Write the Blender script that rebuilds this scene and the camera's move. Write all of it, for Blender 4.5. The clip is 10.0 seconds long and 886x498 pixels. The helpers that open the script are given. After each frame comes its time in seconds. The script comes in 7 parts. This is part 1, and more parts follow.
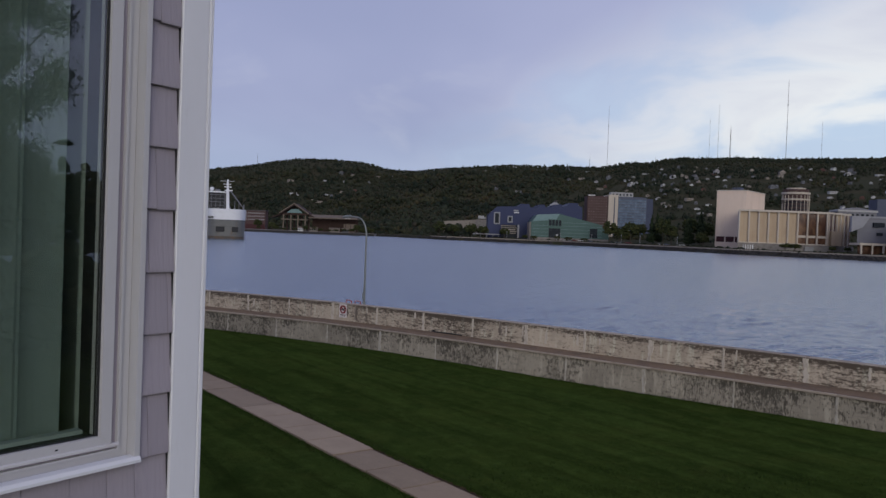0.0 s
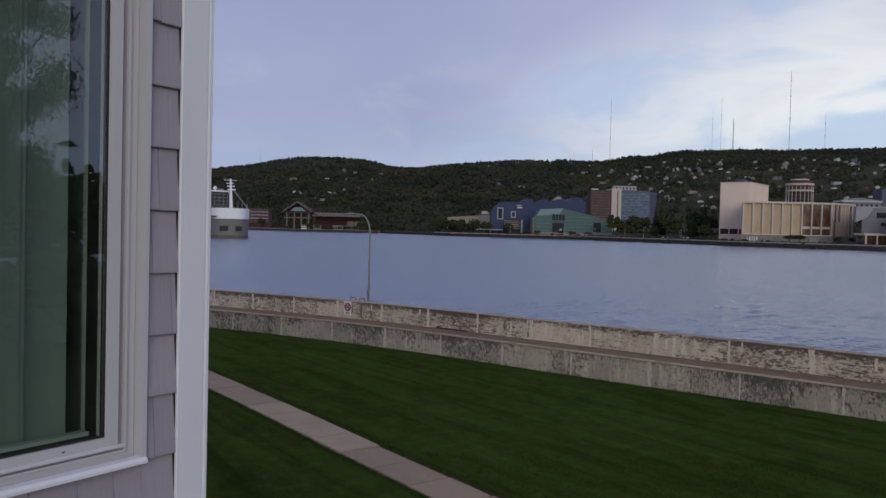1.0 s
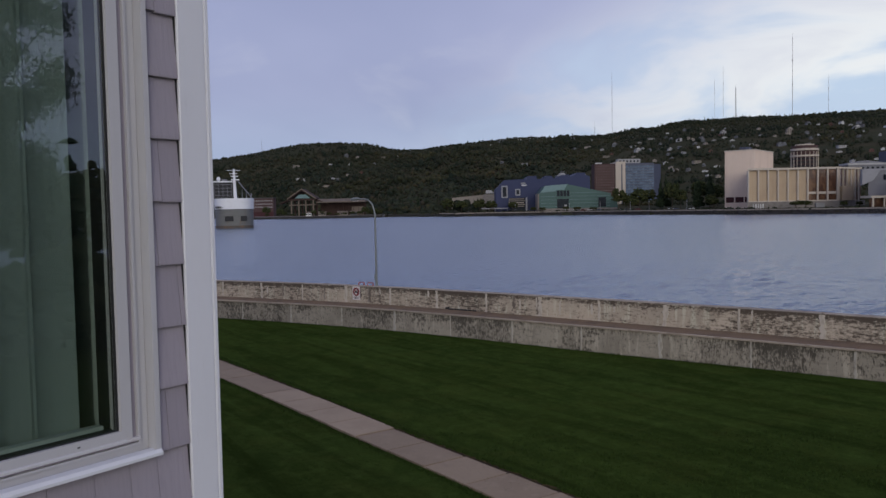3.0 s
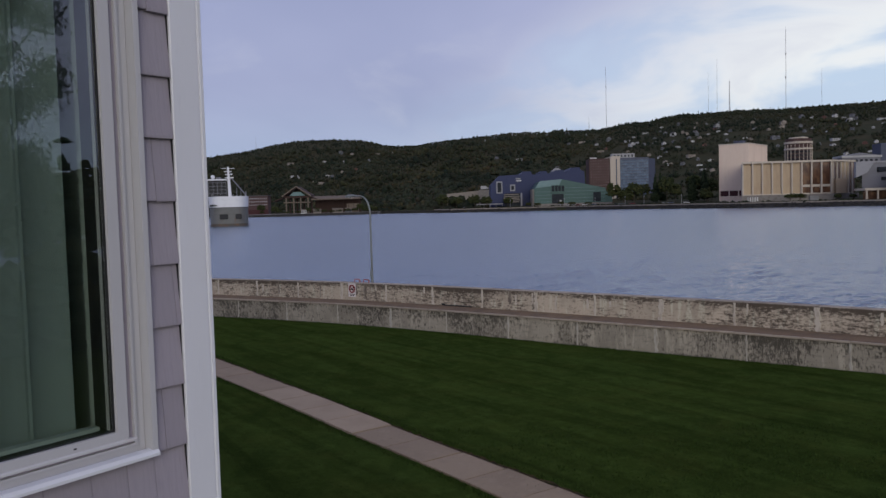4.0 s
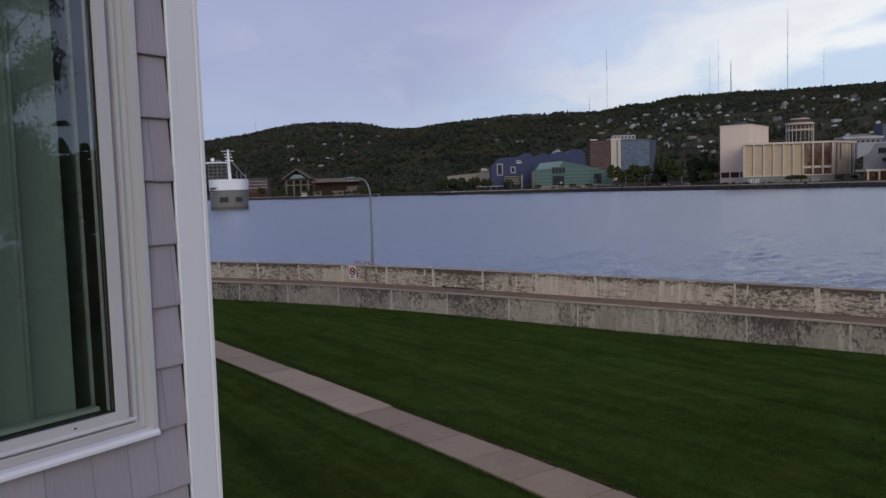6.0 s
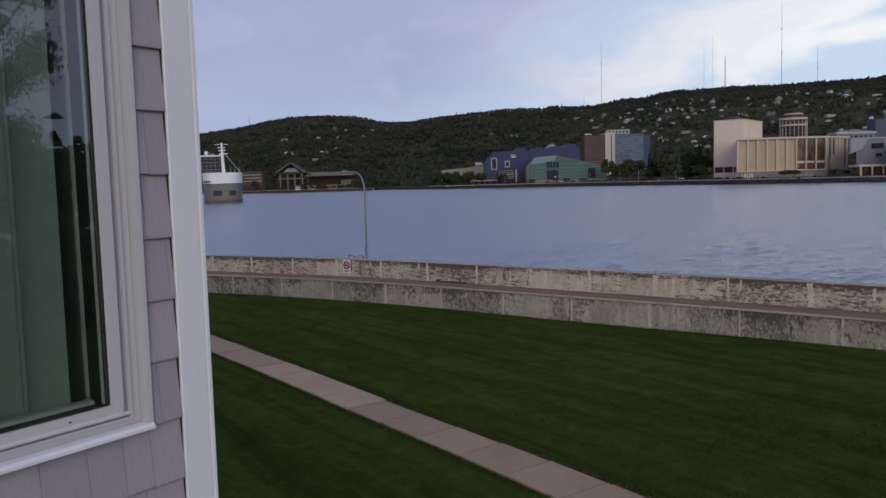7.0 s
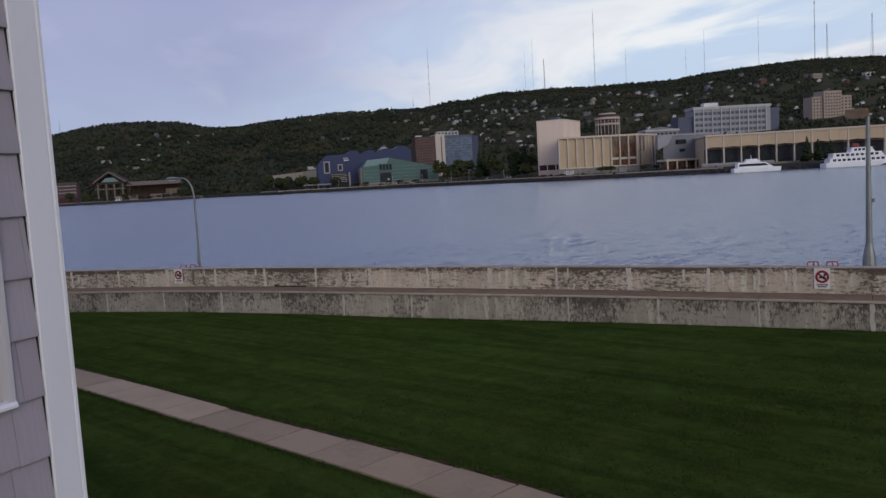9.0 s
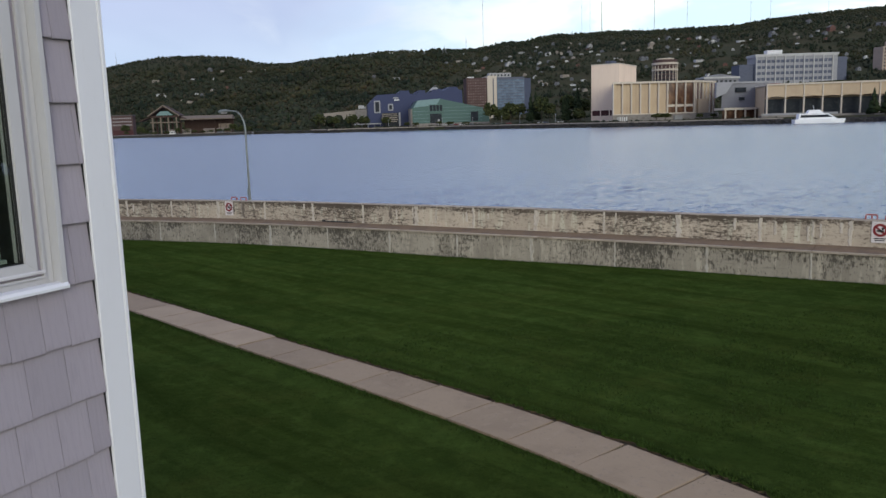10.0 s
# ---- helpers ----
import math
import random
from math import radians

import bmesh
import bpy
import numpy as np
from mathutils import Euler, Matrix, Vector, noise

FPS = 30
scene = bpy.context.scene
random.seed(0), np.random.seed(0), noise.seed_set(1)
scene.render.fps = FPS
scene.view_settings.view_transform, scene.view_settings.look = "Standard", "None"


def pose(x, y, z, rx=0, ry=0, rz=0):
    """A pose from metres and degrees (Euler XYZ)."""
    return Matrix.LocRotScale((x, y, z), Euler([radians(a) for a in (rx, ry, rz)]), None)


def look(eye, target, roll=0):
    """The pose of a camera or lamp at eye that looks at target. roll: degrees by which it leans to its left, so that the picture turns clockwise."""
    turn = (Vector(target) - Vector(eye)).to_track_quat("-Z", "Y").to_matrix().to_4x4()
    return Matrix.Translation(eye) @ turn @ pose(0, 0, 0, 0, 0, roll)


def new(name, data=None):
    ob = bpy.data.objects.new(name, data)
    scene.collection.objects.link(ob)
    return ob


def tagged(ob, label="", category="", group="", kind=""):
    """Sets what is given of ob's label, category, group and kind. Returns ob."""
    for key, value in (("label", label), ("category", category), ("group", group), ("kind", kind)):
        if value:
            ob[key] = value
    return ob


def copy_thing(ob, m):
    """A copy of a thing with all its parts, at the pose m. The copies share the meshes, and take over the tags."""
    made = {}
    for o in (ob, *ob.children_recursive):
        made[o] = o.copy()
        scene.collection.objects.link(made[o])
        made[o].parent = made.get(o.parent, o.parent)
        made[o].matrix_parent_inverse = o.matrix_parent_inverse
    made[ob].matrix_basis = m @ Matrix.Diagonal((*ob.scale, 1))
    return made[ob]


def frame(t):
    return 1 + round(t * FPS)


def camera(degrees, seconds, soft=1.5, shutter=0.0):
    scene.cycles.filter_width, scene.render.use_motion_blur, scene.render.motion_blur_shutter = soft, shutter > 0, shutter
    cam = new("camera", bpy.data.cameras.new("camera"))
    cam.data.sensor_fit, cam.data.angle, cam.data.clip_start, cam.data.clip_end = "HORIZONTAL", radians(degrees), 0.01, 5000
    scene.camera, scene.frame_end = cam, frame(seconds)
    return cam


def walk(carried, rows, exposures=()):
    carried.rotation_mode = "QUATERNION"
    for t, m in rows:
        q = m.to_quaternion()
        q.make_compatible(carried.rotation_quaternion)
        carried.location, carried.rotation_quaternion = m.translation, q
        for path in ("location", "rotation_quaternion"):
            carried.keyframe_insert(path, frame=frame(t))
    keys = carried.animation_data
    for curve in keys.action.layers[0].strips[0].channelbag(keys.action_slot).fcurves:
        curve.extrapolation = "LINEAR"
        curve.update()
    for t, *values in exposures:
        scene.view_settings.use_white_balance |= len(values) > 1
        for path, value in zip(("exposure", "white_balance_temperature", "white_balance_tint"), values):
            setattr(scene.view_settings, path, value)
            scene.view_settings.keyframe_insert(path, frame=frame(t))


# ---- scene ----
cam = camera(58.0, 10.0)
PATH = [
    (0, (0.078, -0.05, 5.392), (0.01, 1.948, 5.351), 2.2),
    (0.5, (0.078, -0.046, 5.392), (0.001, 1.952, 5.347), 1.9),
    (1, (0.078, -0.045, 5.394), (0.001, 1.953, 5.343), 1.4),
    (1.5, (0.078, -0.038, 5.393), (-0.013, 1.959, 5.339), -0.5),
    (2, (0.078, -0.035, 5.392), (-0.023, 1.961, 5.323), -0.9),
    (2.5, (0.079, -0.034, 5.389), (-0.019, 1.962, 5.302), -0.9),
    (4, (0.076, -0.024, 5.392), (-0.005, 1.972, 5.284), -1.6),
    (4.5, (0.078, -0.029, 5.388), (-0.004, 1.966, 5.275), -1.7),
    (5, (0.078, -0.027, 5.388), (-0.007, 1.967, 5.266), -1.7),
    (5.5, (0.081, -0.023, 5.383), (-0.007, 1.97, 5.24), -1.8),
    (7, (0.075, -0.018, 5.383), (0.006, 1.973, 5.216), -1.6),
    (7.5, (0.063, -0.025, 5.376), (0.004, 1.965, 5.189), -1.5),
    (7.8, (0.063, -0.054, 5.374), (0.091, 1.937, 5.19), -1.8),
    (8, (0.048, -0.071, 5.369), (0.139, 1.919, 5.186), -2.3),
    (8.2, (0.039, -0.113, 5.359), (0.135, 1.877, 5.187), -3.4),
    (8.5, (-0.003, -0.134, 5.335), (0.119, 1.858, 5.21), -2.2),
    (8.8, (0.009, -0.219, 5.298), (0.266, 1.76, 5.179), -2.8),
    (9, (0.004, -0.225, 5.287), (0.34, 1.739, 5.11), -3.3),
    (9.2, (0.018, -0.268, 5.246), (0.355, 1.688, 4.999), -3.8),
    (9.5, (0.006, -0.252, 5.196), (0.304, 1.701, 4.884), -3.4),
    (9.7, (0.018, -0.26, 5.171), (0.285, 1.694, 4.841), -4.0),
    (10, (0.014, -0.237, 5.158), (0.226, 1.727, 4.845), -1.7),
]
walk(cam, [(t, look(e, g, r)) for t, e, g, r in PATH],
     [(0.0, -0.02, 6450, 3), (5.0, 0.04, 6500, 3), (7.5, 0.10, 6550, 3), (8.5, 0.06, 6550, 2), (9.0, 0.03, 6500, 4), (9.5, 0.5, 6500, 0), (10.0, 0.66, 6650, -6)])

# ---- light ----
SUN_AZ, SUN_EL = radians(170), radians(15)         # azimuth to the right of +y
GAP_AZ = radians(30.5)                               # the bright gap in the clouds
world = bpy.data.worlds.new("world")
scene.world = world
world.use_nodes = True


def build_sky():
    nt = world.node_tree
    nt.nodes.clear()
    N, L = nt.nodes.new, nt.links.new

    def math(op, a, b=None, clamp=False):
        n = N("ShaderNodeMath")
        n.operation, n.use_clamp = op, clamp
        for i, v in enumerate((a, b)):
            if v is None:
                continue
            if isinstance(v, (int, float)):
                n.inputs[i].default_value = v
            else:
                L(v, n.inputs[i])
        return n.outputs[0]

    def mix(f, a, b):
        n = N("ShaderNodeMix")
        n.data_type = "RGBA"
        for i, v in ((0, f), (6, a), (7, b)):
            if isinstance(v, (int, float)):
                n.inputs[i].default_value = v
            elif isinstance(v, tuple):
                n.inputs[i].default_value = (*v, 1)
            else:
                L(v, n.inputs[i])
        return n.outputs[2]

    def ramp(v, lo, hi):
        n = N("ShaderNodeMapRange")
        n.interpolation_type = "SMOOTHSTEP"
        n.inputs[1].default_value, n.inputs[2].default_value = lo, hi
        L(v, n.inputs[0])
        return n.outputs[0]

    tc = N("ShaderNodeTexCoord")
    sep = N("ShaderNodeSeparateXYZ")
    L(tc.outputs["Generated"], sep.inputs[0])
    x, y, z = sep.outputs
    zz = math("ADD", math("MAXIMUM", z, 0.0), 0.13)
    comb = N("ShaderNodeCombineXYZ")
    L(math("DIVIDE", x, zz), comb.inputs[0])
    L(math("DIVIDE", y, zz), comb.inputs[1])
    comb.inputs[2].default_value = 3.7

    def noise_of(scale, detail, rough, warp, off):
        m = N("ShaderNodeMapping")
        m.inputs["Rotation"].default_value = (0, 0, radians(28))
        m.inputs["Scale"].default_value = (1.0, 0.55, 1)
        m.inputs["Location"].default_value = (off, off * 0.7, 0)
        L(comb.outputs[0], m.inputs[0])
        n = N("ShaderNodeTexNoise")
        n.inputs["Scale"].default_value, n.inputs["Detail"].default_value = scale, detail
        n.inputs["Roughness"].default_value, n.inputs["Distortion"].default_value = rough, warp
        L(m.outputs[0], n.inputs["Vector"])
        return n.outputs["Fac"]

    big, fine = noise_of(0.42, 4, 0.5, 0.3, 1.3), noise_of(1.7, 5, 0.5, 0.5, 4.1)
    # a long bright gap in the clouds, low over the ridge and rising to one side
    side = math("SUBTRACT", math("MULTIPLY", x, math_cos(GAP_AZ)), math("MULTIPLY", y, math_sin(GAP_AZ)))
    ahead = math("ADD", math("MULTIPLY", x, math_sin(GAP_AZ)), math("MULTIPLY", y, math_cos(GAP_AZ)))
    lift = math("SUBTRACT", z, math("ADD", 0.150, math("MULTIPLY", side, 0.16)))
    a2 = math("POWER", math("ABSOLUTE", math("DIVIDE", side, 0.36)), 2.0)
    b2 = math("POWER", math("ABSOLUTE", math("DIVIDE", lift, 0.135)), 2.0)
    spread = math("ADD", math("ADD", a2, b2), math("MULTIPLY", math("SUBTRACT", fine, 0.5), 2.8))
    near_gap = math("MULTIPLY", ramp(spread, 3.0, -0.4), ramp(ahead, 0.0, 0.3))
    cloud = mix(ramp(big, 0.35, 0.68), (0.345, 0.355, 0.580), (0.430, 0.432, 0.665))
    cloud = mix(math("MULTIPLY", ramp(z, 0.16, 0.03), 0.55), cloud, (0.335, 0.430, 0.665))
    bright = mix(ramp(fine, 0.40, 0.60), (0.56, 0.65, 0.86), (0.97, 0.94, 0.97))
    veil = math("MULTIPLY", near_gap, math("ADD", 0.50, math("MULTIPLY", ramp(big, 0.3, 0.62), 0.52)), True)
    cloud = mix(veil, cloud, bright)
    cloud = mix(math("MULTIPLY", ramp(fine, 0.56, 0.74), 0.28), cloud, (0.62, 0.60, 0.74))
    sky = N("ShaderNodeTexSky")
    sky.sky_type, sky.sun_disc = "NISHITA", False
    sky.sun_elevation, sky.sun_rotation = SUN_EL, SUN_AZ
    sk = N("ShaderNodeMix")
    sk.data_type, sk.blend_type = "RGBA", "MULTIPLY"
    sk.inputs[0].default_value = 1
    L(sky.outputs[0], sk.inputs[6])
    sk.inputs[7].default_value = (0.1, 0.1, 0.1, 1)
    total = mix(0.90, sk.outputs[2], cloud)
    bg, out = N("ShaderNodeBackground"), N("ShaderNodeOutputWorld")
    L(total, bg.inputs[0])
    bg.inputs[1].default_value = 1.0
    L(bg.outputs[0], out.inputs[0])


math_sin, math_cos = math.sin, math.cos
build_sky()
sun = new("sun", bpy.data.lights.new("sun", "SUN"))
sun.data.energy, sun.data.angle, sun.data.color = 1.1, radians(35), (1.0, 0.92, 0.84)
sun.matrix_world = look((math_sin(SUN_AZ) * 50, math_cos(SUN_AZ) * 50, 50 * math.tan(SUN_EL)), (0, 0, 0))


# ---- materials ----
def material(name, base, rough=0.8, metal=0.0, spots=(), bump=(), spec=0.3, per="", amount=0.12, coords="Object"):
    """spots: (scale xyz, lo, hi, colour, strength) layers over the base; bump: (scale xyz, depth in m) relief; per: Random of the object or island."""
    m = bpy.data.materials.new(name)
    m.use_nodes = True
    nt = m.node_tree
    N, L = nt.nodes.new, nt.links.new
    b = nt.nodes["Principled BSDF"]
    tc = N("ShaderNodeTexCoord")

    def noise_at(sc, detail=5.0):
        mp = N("ShaderNodeMapping")
        mp.inputs["Scale"].default_value = sc
        L(tc.outputs[coords], mp.inputs[0])
        n = N("ShaderNodeTexNoise")
        n.inputs["Scale"].default_value, n.inputs["Detail"].default_value, n.inputs["Roughness"].default_value = 1.0, detail, 0.6
        L(mp.outputs[0], n.inputs["Vector"])
        return n.outputs["Fac"]

    rgb = N("ShaderNodeRGB")
    rgb.outputs[0].default_value = (*base, 1)
    colour = rgb.outputs[0]
    if per:
        g = N("ShaderNodeObjectInfo") if per == "object" else N("ShaderNodeNewGeometry")
        src = g.outputs["Random"] if per == "object" else g.outputs["Random Per Island"]
        hs = N("ShaderNodeHueSaturation")
        mr = N("ShaderNodeMapRange")
        mr.inputs[3].default_value, mr.inputs[4].default_value = 1 - amount, 1 + amount
        L(src, mr.inputs[0])
        L(mr.outputs[0], hs.inputs["Value"])
        L(colour, hs.inputs["Color"])
        colour = hs.outputs[0]
    for sc, lo, hi, col, k in spots:
        mr = N("ShaderNodeMapRange")
        mr.interpolation_type = "SMOOTHSTEP"
        mr.inputs[1].default_value, mr.inputs[2].default_value, mr.inputs[4].default_value = lo, hi, k
        L(noise_at(sc), mr.inputs[0])
        mx = N("ShaderNodeMix")
        mx.data_type = "RGBA"
        L(mr.outputs[0], mx.inputs[0])
        L(colour, mx.inputs[6])
        mx.inputs[7].default_value = (*col, 1)
        colour = mx.outputs[2]
    L(colour, b.inputs["Base Color"])
    b.inputs["Roughness"].default_value, b.inputs["Metallic"].default_value = rough, metal
    b.inputs["Specular IOR Level"].default_value = spec
    normal = None
    for sc, depth in bump:
        bp = N("ShaderNodeBump")
        bp.inputs["Distance"].default_value = depth
        bp.inputs["Strength"].default_value = 1.0
        L(noise_at(sc), bp.inputs["Height"])
        if normal:
            L(normal, bp.inputs["Normal"])
        normal = bp.outputs[0]
    if normal:
        L(normal, b.inputs["Normal"])
    return m


def glass_material(name, tint=(1, 1, 1)):
    m = bpy.data.materials.new(name)
    m.use_nodes = True
    nt = m.node_tree
    nt.nodes.clear()
    N, L = nt.nodes.new, nt.links.new
    tr, gl, mx, out = N("ShaderNodeBsdfTransparent"), N("ShaderNodeBsdfGlossy"), N("ShaderNodeMixShader"), N("ShaderNodeOutputMaterial")
    lw, pw, ma = N("ShaderNodeLayerWeight"), N("ShaderNodeMath"), N("ShaderNodeMath")
    tr.inputs[0].default_value = (*tint, 1)
    gl.inputs["Roughness"].default_value = 0.0
    pw.operation, ma.operation = "POWER", "MULTIPLY_ADD"
    pw.inputs[1].default_value, ma.inputs[1].default_value, ma.inputs[2].default_value = 5.0, 0.85, 0.125
    L(lw.outputs["Facing"], pw.inputs[0])
    L(pw.outputs[0], ma.inputs[0])
    L(ma.outputs[0], mx.inputs[0])
    L(tr.outputs[0], mx.inputs[1])
    L(gl.outputs[0], mx.inputs[2])
    L(mx.outputs[0], out.inputs[0])
    return m


M_SHINGLE = material("shingle_vinyl", (0.335, 0.300, 0.335), 0.62, spots=[((95, 95, 4), 0.45, 0.75, (0.26, 0.235, 0.265), 0.5), ((3, 3, 2), 0.45, 0.7, (0.37, 0.34, 0.37), 0.5)],
                     bump=[((150, 150, 6), 0.0015), ((40, 40, 3), 0.002)], per="object", amount=0.06)
M_TRIM = material("white_vinyl", (0.715, 0.715, 0.745), 0.42, spots=[((5, 5, 1.5), 0.45, 0.75, (0.66, 0.66, 0.685), 0.5), ((60, 60, 8), 0.62, 0.75, (0.60, 0.59, 0.60), 0.3)], bump=[((30, 30, 4), 0.0008)])
M_FRAME = material("aged_white_frame", (0.51, 0.50, 0.51), 0.45, spots=[((6, 6, 2), 0.45, 0.75, (0.48, 0.47, 0.47), 0.5), ((50, 50, 20), 0.62, 0.75, (0.45, 0.42, 0.40), 0.3)], bump=[((30, 30, 6), 0.0008)])
M_SILL = material("weathered_sill", (0.60, 0.585, 0.60), 0.5, spots=[((14, 14, 30), 0.5, 0.7, (0.52, 0.46, 0.45), 0.55)], bump=[((40, 40, 40), 0.0008)])
M_LINER = material("grey_jamb", (0.44, 0.50, 0.475), 0.6, spots=[((4, 4, 1), 0.45, 0.7, (0.36, 0.41, 0.39), 0.6)])
M_SEAL = material("black_seal", (0.02, 0.02, 0.022), 0.6)
M_BLIND = material("blind_fabric", (0.42, 0.50, 0.485), 0.85, spots=[((3, 3, 0.8), 0.4, 0.7, (0.36, 0.435, 0.42), 0.6)], per="object", amount=0.05)
M_ROOM = material("dark_room_paint", (0.42, 0.46, 0.44), 0.9, spots=[((2, 2, 2), 0.4, 0.7, (0.34, 0.38, 0.36), 0.5)])
M_GLASS = glass_material("window_glass", (0.76, 0.81, 0.785))
def stained_concrete(name, base, streak, scale, rise, lo, hi, dark, k, big=0.0):
    """Concrete with black lichen stains; rise: heights between which the stains thicken upward; big: how far they gather in large patches."""
    m = material(name, base, 0.92, spots=[((0.9, 0.9, 0.5), 0.46, 0.64, tuple(c * 0.74 for c in base), 0.8), (streak, 0.52, 0.66, tuple(min(0.6, c * 1.38) for c in base), 0.75), ((1.2, 1.2, 9), 0.56, 0.70, tuple(c * 0.55 for c in base), 0.55)],
                 bump=[((5, 5, 4), 0.02), ((40, 40, 40), 0.006)], per="object", amount=0.10)
    nt = m.node_tree
    N, L = nt.nodes.new, nt.links.new
    b = nt.nodes["Principled BSDF"]
    src = b.inputs["Base Color"].links[0].from_socket
    tc, sep = N("ShaderNodeTexCoord"), N("ShaderNodeSeparateXYZ")
    L(tc.outputs["Object"], sep.inputs[0])

    def field(sc, detail):
        mp, n = N("ShaderNodeMapping"), N("ShaderNodeTexNoise")
        mp.inputs["Scale"].default_value = sc
        L(tc.outputs["Object"], mp.inputs[0])
        n.inputs["Scale"].default_value, n.inputs["Detail"].default_value, n.inputs["Roughness"].default_value = 1, detail + 3, 0.72
        L(mp.outputs[0], n.inputs["Vector"])
        return n.outputs["Fac"]

    def rng(v, a, c, d, e):
        r = N("ShaderNodeMapRange")
        r.interpolation_type = "SMOOTHSTEP"
        for q, w in enumerate((a, c, d, e)):
            r.inputs[q + 1].default_value = w
        L(v, r.inputs[0])
        return r.outputs[0]

    def add(a, c):
        n = N("ShaderNodeMath")
        L(a, n.inputs[0])
        L(c, n.inputs[1])
        return n.outputs[0]

    half = N("ShaderNodeMath")
    half.operation = "MULTIPLY"
    half.inputs[1].default_value = 0.5
    L(add(field(scale, 7), field((scale[0] * 3.5, scale[1] * 3.5, scale[2] * 0.8), 5)), half.inputs[0])
    total = add(half.outputs[0], rng(sep.outputs[2], rise[0], rise[1], 0.0, rise[2]))
    total = add(total, rng(field((0.28, 0.28, 0.28), 2), 0.38, 0.62, -big, big))
    mx = N("ShaderNodeMix")
    mx.data_type = "RGBA"
    L(rng(total, lo, hi, 0.0, k), mx.inputs[0])
    L(src, mx.inputs[6])
    mx.inputs[7].default_value = (*dark, 1)
    L(mx.outputs[2], b.inputs["Base Color"])
    return m


M_PANEL_HI = stained_concrete("stained_concrete", (0.49, 0.412, 0.315), (6, 6, 0.7), (2.6, 2.6, 15.0), (1.45, 1.74, 0.12), 0.470, 0.615, (0.062, 0.046, 0.034), 0.92, 0.05)
M_PANEL_LO = stained_concrete("mottled_concrete", (0.330, 0.290, 0.225), (5, 5, 0.8), (8.0, 8.0, 7.0), (0.25, 0.85, 0.05), 0.492, 0.600, (0.054, 0.047, 0.036), 0.88, 0.055)
M_LIP = material("worn_ledge_lip", (0.36, 0.30, 0.235), 0.95, spots=[((2, 2, 8), 0.48, 0.66, (0.22, 0.175, 0.13), 0.7)], bump=[((20, 20, 20), 0.008)], per="object", amount=0.12)
M_LIME_LO = material("lime_film", (0.44, 0.40, 0.335), 0.95, spots=[((9, 9, 3), 0.48, 0.65, (0.30, 0.265, 0.21), 0.8)], bump=[((30, 30, 30), 0.006)])
M_STAIN = material("dark_weathering", (0.15, 0.122, 0.098), 0.95, spots=[((6, 6, 2), 0.42, 0.6, (0.33, 0.285, 0.23), 0.9)], bump=[((30, 30, 30), 0.006)])
M_LIME = material("lime_streak", (0.545, 0.485, 0.40), 0.95, spots=[((9, 9, 3), 0.45, 0.65, (0.41, 0.355, 0.29), 0.85)], bump=[((30, 30, 30), 0.006)])
M_LEDGE = material("brown_ledge_concrete", (0.200, 0.136, 0.082), 0.95, spots=[((1.5, 1.5, 3), 0.45, 0.65, (0.125, 0.092, 0.065), 0.7), ((8, 8, 8), 0.55, 0.7, (0.24, 0.19, 0.14), 0.6)], bump=[((20, 20, 20), 0.01)])
M_WALK = material("sidewalk_concrete", (0.310, 0.232, 0.150), 0.93, spots=[((0.9, 0.9, 0.9), 0.45, 0.65, (0.260, 0.193, 0.126), 0.7), ((5, 5, 5), 0.52, 0.68, (0.345, 0.262, 0.178), 0.5), ((14, 14, 14), 0.56, 0.7, (0.22, 0.17, 0.125), 0.5)], bump=[((30, 30, 30), 0.006)], per="object", amount=0.06)
M_WALK_NEW = material("relaid_concrete", (0.385, 0.292, 0.192), 0.93, spots=[((0.9, 0.9, 0.9), 0.45, 0.65, (0.335, 0.252, 0.165), 0.7), ((14, 14, 14), 0.56, 0.7, (0.26, 0.20, 0.145), 0.5)], bump=[((30, 30, 30), 0.006)], per="object", amount=0.05)
M_SOIL = material("edge_soil", (0.075, 0.055, 0.035), 1.0, spots=[((8, 8, 8), 0.45, 0.65, (0.12, 0.09, 0.06), 0.7)], bump=[((25, 25, 25), 0.02)])
M_POLE = material("galvanised_steel", (0.25, 0.265, 0.25), 0.5, metal=0.55, spots=[((4, 4, 2), 0.45, 0.7, (0.18, 0.19, 0.18), 0.6)])
M_RED = material("red_painted_steel", (0.33, 0.075, 0.065), 0.6, spots=[((9, 9, 9), 0.5, 0.7, (0.2, 0.06, 0.05), 0.6)])
M_SIGN = material("white_sign_sheet", (0.66, 0.61, 0.58), 0.5, spots=[((6, 6, 6), 0.5, 0.7, (0.42, 0.37, 0.33), 0.5)])
M_SIGNRED = material("red_sign_ink", (0.20, 0.024, 0.026), 0.5)
M_BLACK = material("black_ink", (0.025, 0.022, 0.022), 0.6)


STREAK = 52          # degrees by which the mowing streaks run off the x axis


